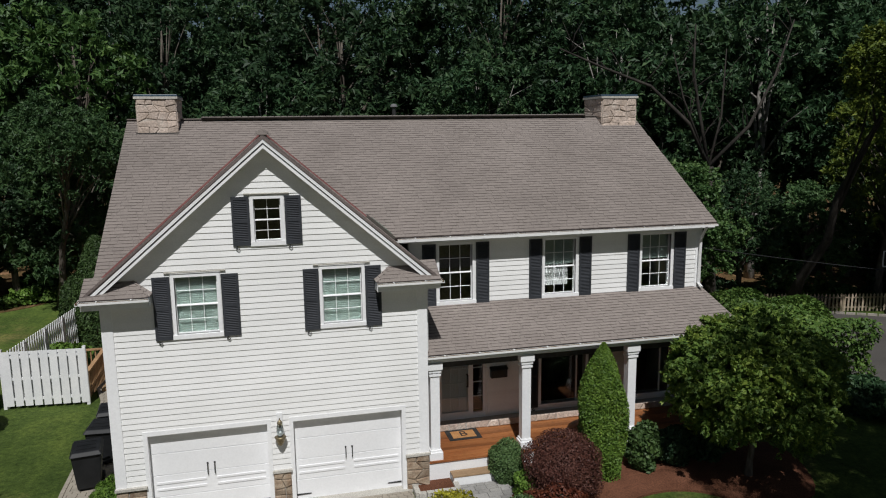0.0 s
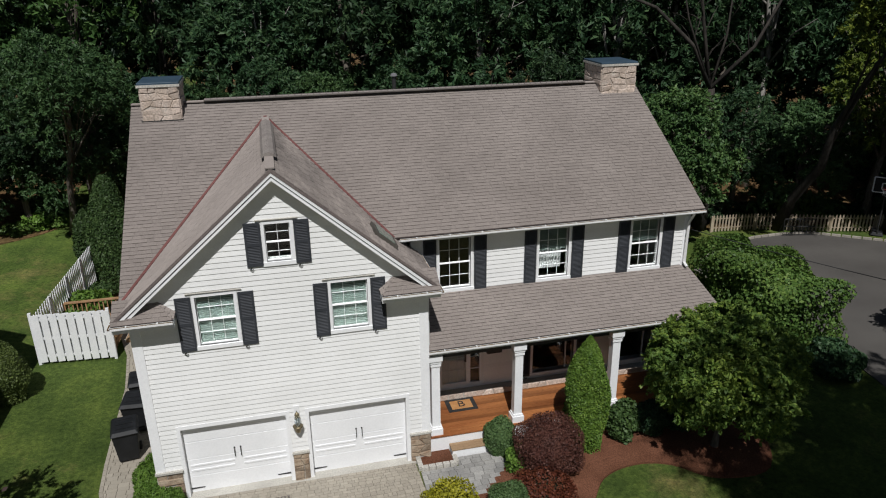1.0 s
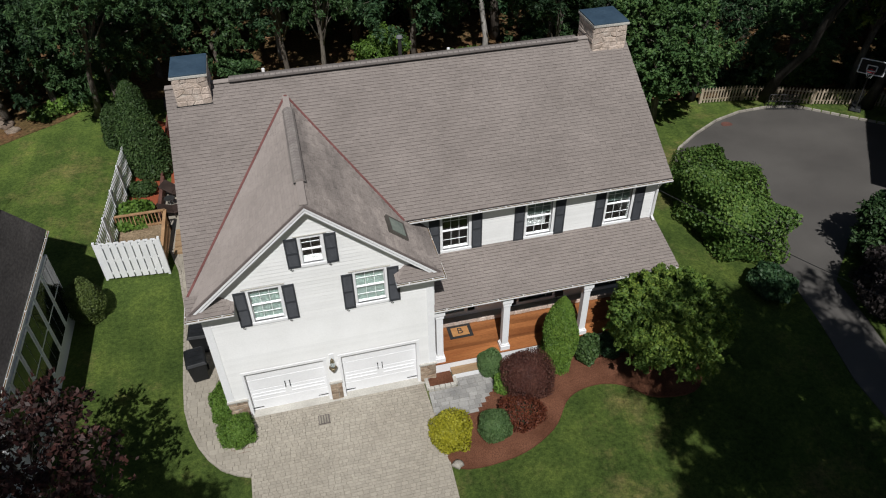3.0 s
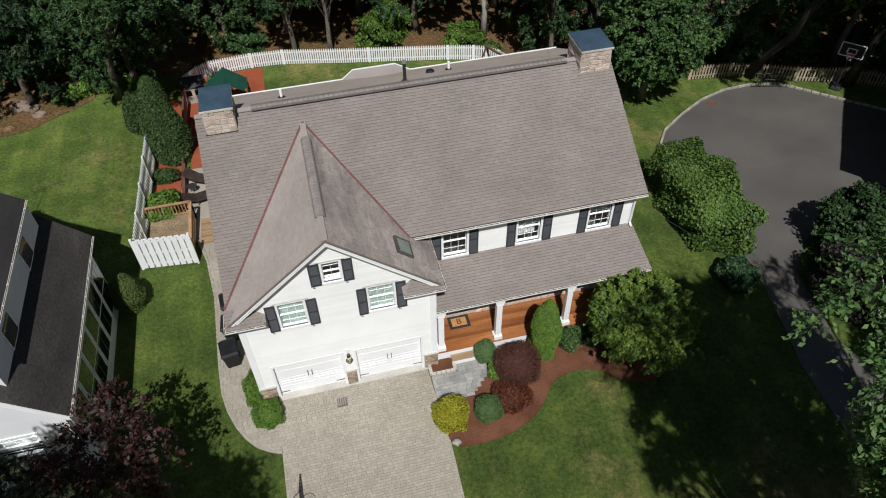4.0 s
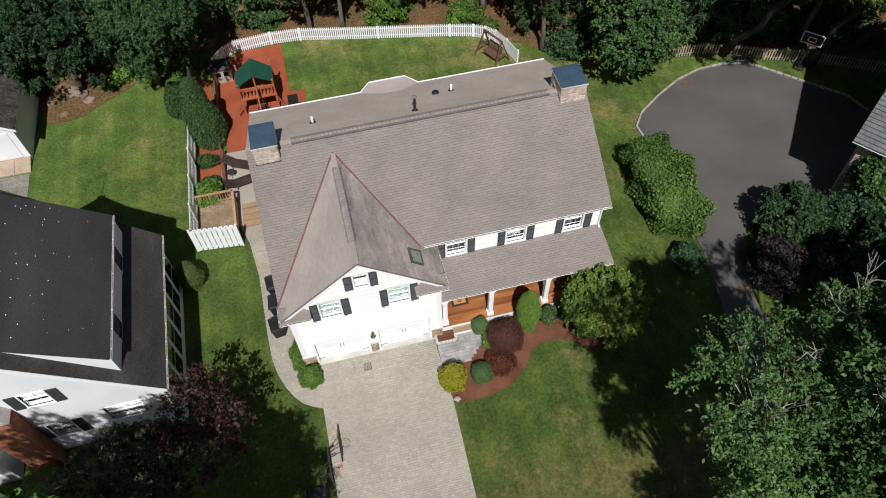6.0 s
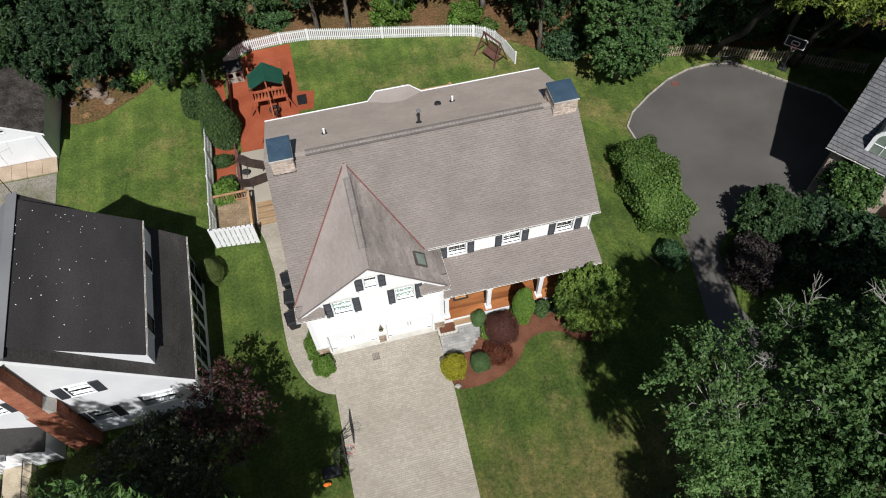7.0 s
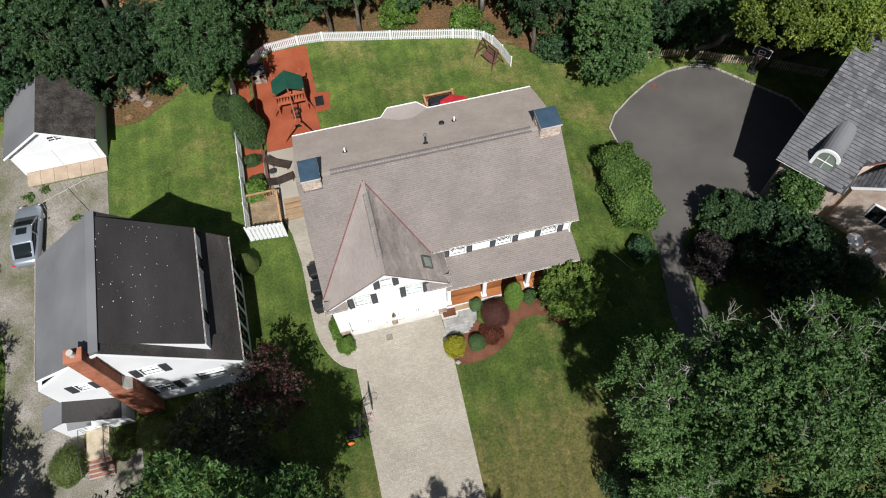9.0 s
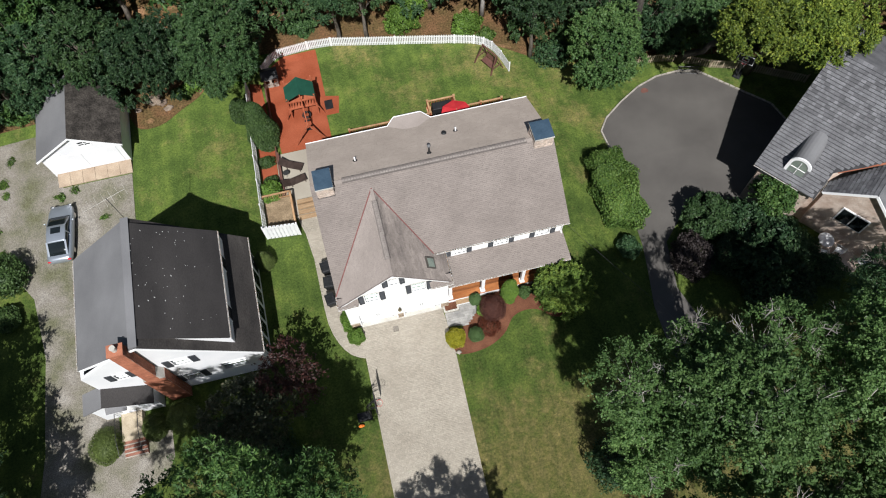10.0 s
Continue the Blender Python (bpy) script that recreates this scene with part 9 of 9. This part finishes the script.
def pave(poly, parent, seed, sizes, rows, mats, singles, near, lift=0.03, thick=0.024, skip=()):
    """Courses of paving blocks with open joints; sizes: lengths along x to draw from."""
    M1, M2 = mats
    r = random.Random(seed)
    y, hi = min(p[1] for p in poly), max(p[1] for p in poly)
    out = []
    while y < hi:
        h = r.choice(rows)
        for a, b in scan([(p[0], p[1]) for p in poly], y + h / 2):
            x = a - r.uniform(0, 0.15)
            while x < b:
                w = r.choice(sizes)
                s, e = max(a, x), min(b, x + w)
                if e - s > 0.05 and not any(k[0] < (s + e) / 2 < k[1] and k[2] < y + h / 2 < k[3] for k in skip):
                    out.append((s + 0.003, e - 0.003, y + 0.003, y + h - 0.003, r.uniform(-0.003, 0.003)))
                x += w
        y += h
    out.sort(key=lambda q: near((q[0] + q[1]) / 2, (q[2] + q[3]) / 2))

    def geo(g, q):
        a, b, c, d, j = q
        z = [gz(p, s) + lift + thick + j for p, s in ((a, c), (b, c), (b, d), (a, d))]
        e = 0.004
        return g.add([(a, c, z[0] - thick), (b, c, z[1] - thick), (b, d, z[2] - thick), (a, d, z[3] - thick), (a + e, c + e, z[0]), (b - e, c + e, z[1]), (b - e, d - e, z[2]), (a + e, d - e, z[3])],
                     [(4, 5, 6, 7), (0, 1, 5, 4), (1, 2, 6, 5), (2, 3, 7, 6), (3, 0, 4, 7)])

    for q in out[:singles]:
        part("paver", geo(Geo(), q), M1, parent)
    if len(out) > singles:
        g = Geo()
        for q in out[singles:]:
            geo(g, q)
        tagged(part("paver_field", g, M2, parent), kind="stuff")


DRIVE_NEAR = [(0.6, -0.28), (6.85, -0.28), (6.9, -1.75), (7.0, -3.7), (6.72, -14), (6.55, -20), (0.35, -20), (0.45, -14), (0.5, -2.6)]
pave(DRIVE_NEAR, drive, 31, (0.12, 0.18, 0.2, 0.22), (0.11, 0.11, 0.14), (M_PAVER, M_PAVER_I), 300, lambda x, y: -y)
pave(SIDEWALK, sidewalk, 32, (0.2, 0.25, 0.3), (0.15, 0.2), (M_PAVER, M_PAVER_I), 300, lambda x, y: y + abs(x))
PATH_PTS = [(6.9, -1.75), (6.92, -0.72), (8.02, -0.72), (8.02, -0.36), (9.25, -0.36), (9.42, -1.0), (8.4, -2.0)]
walkway = drape("front_path", PATH_PTS, 0.02, M_SAND, "grey stone-paved path to the porch step", "path", 1.0)
pave(PATH_PTS, walkway, 33, (0.22, 0.3, 0.38), (0.16, 0.22), (M_BLUESTONE, M_BLUESTONE), 300, lambda x, y: -y)
# light border course along the side path
sw_edge = SIDEWALK[:12]
for (x0, y0), (x1, y1) in zip(sw_edge, sw_edge[1:]):
    n = max(1, round(math.hypot(x1 - x0, y1 - y0) / 0.26))
    for i in range(n):
        t0, t1 = i / n + 0.01, (i + 1) / n - 0.01
        p, q = Vector((x0, y0)).lerp(Vector((x1, y1)), t0), Vector((x0, y0)).lerp(Vector((x1, y1)), t1)
        part("border_paver", Geo().beam((*p, gz(*p) + 0.045), (*q, gz(*q) + 0.045), 0.1, 0.07), M_PAVER, sidewalk)
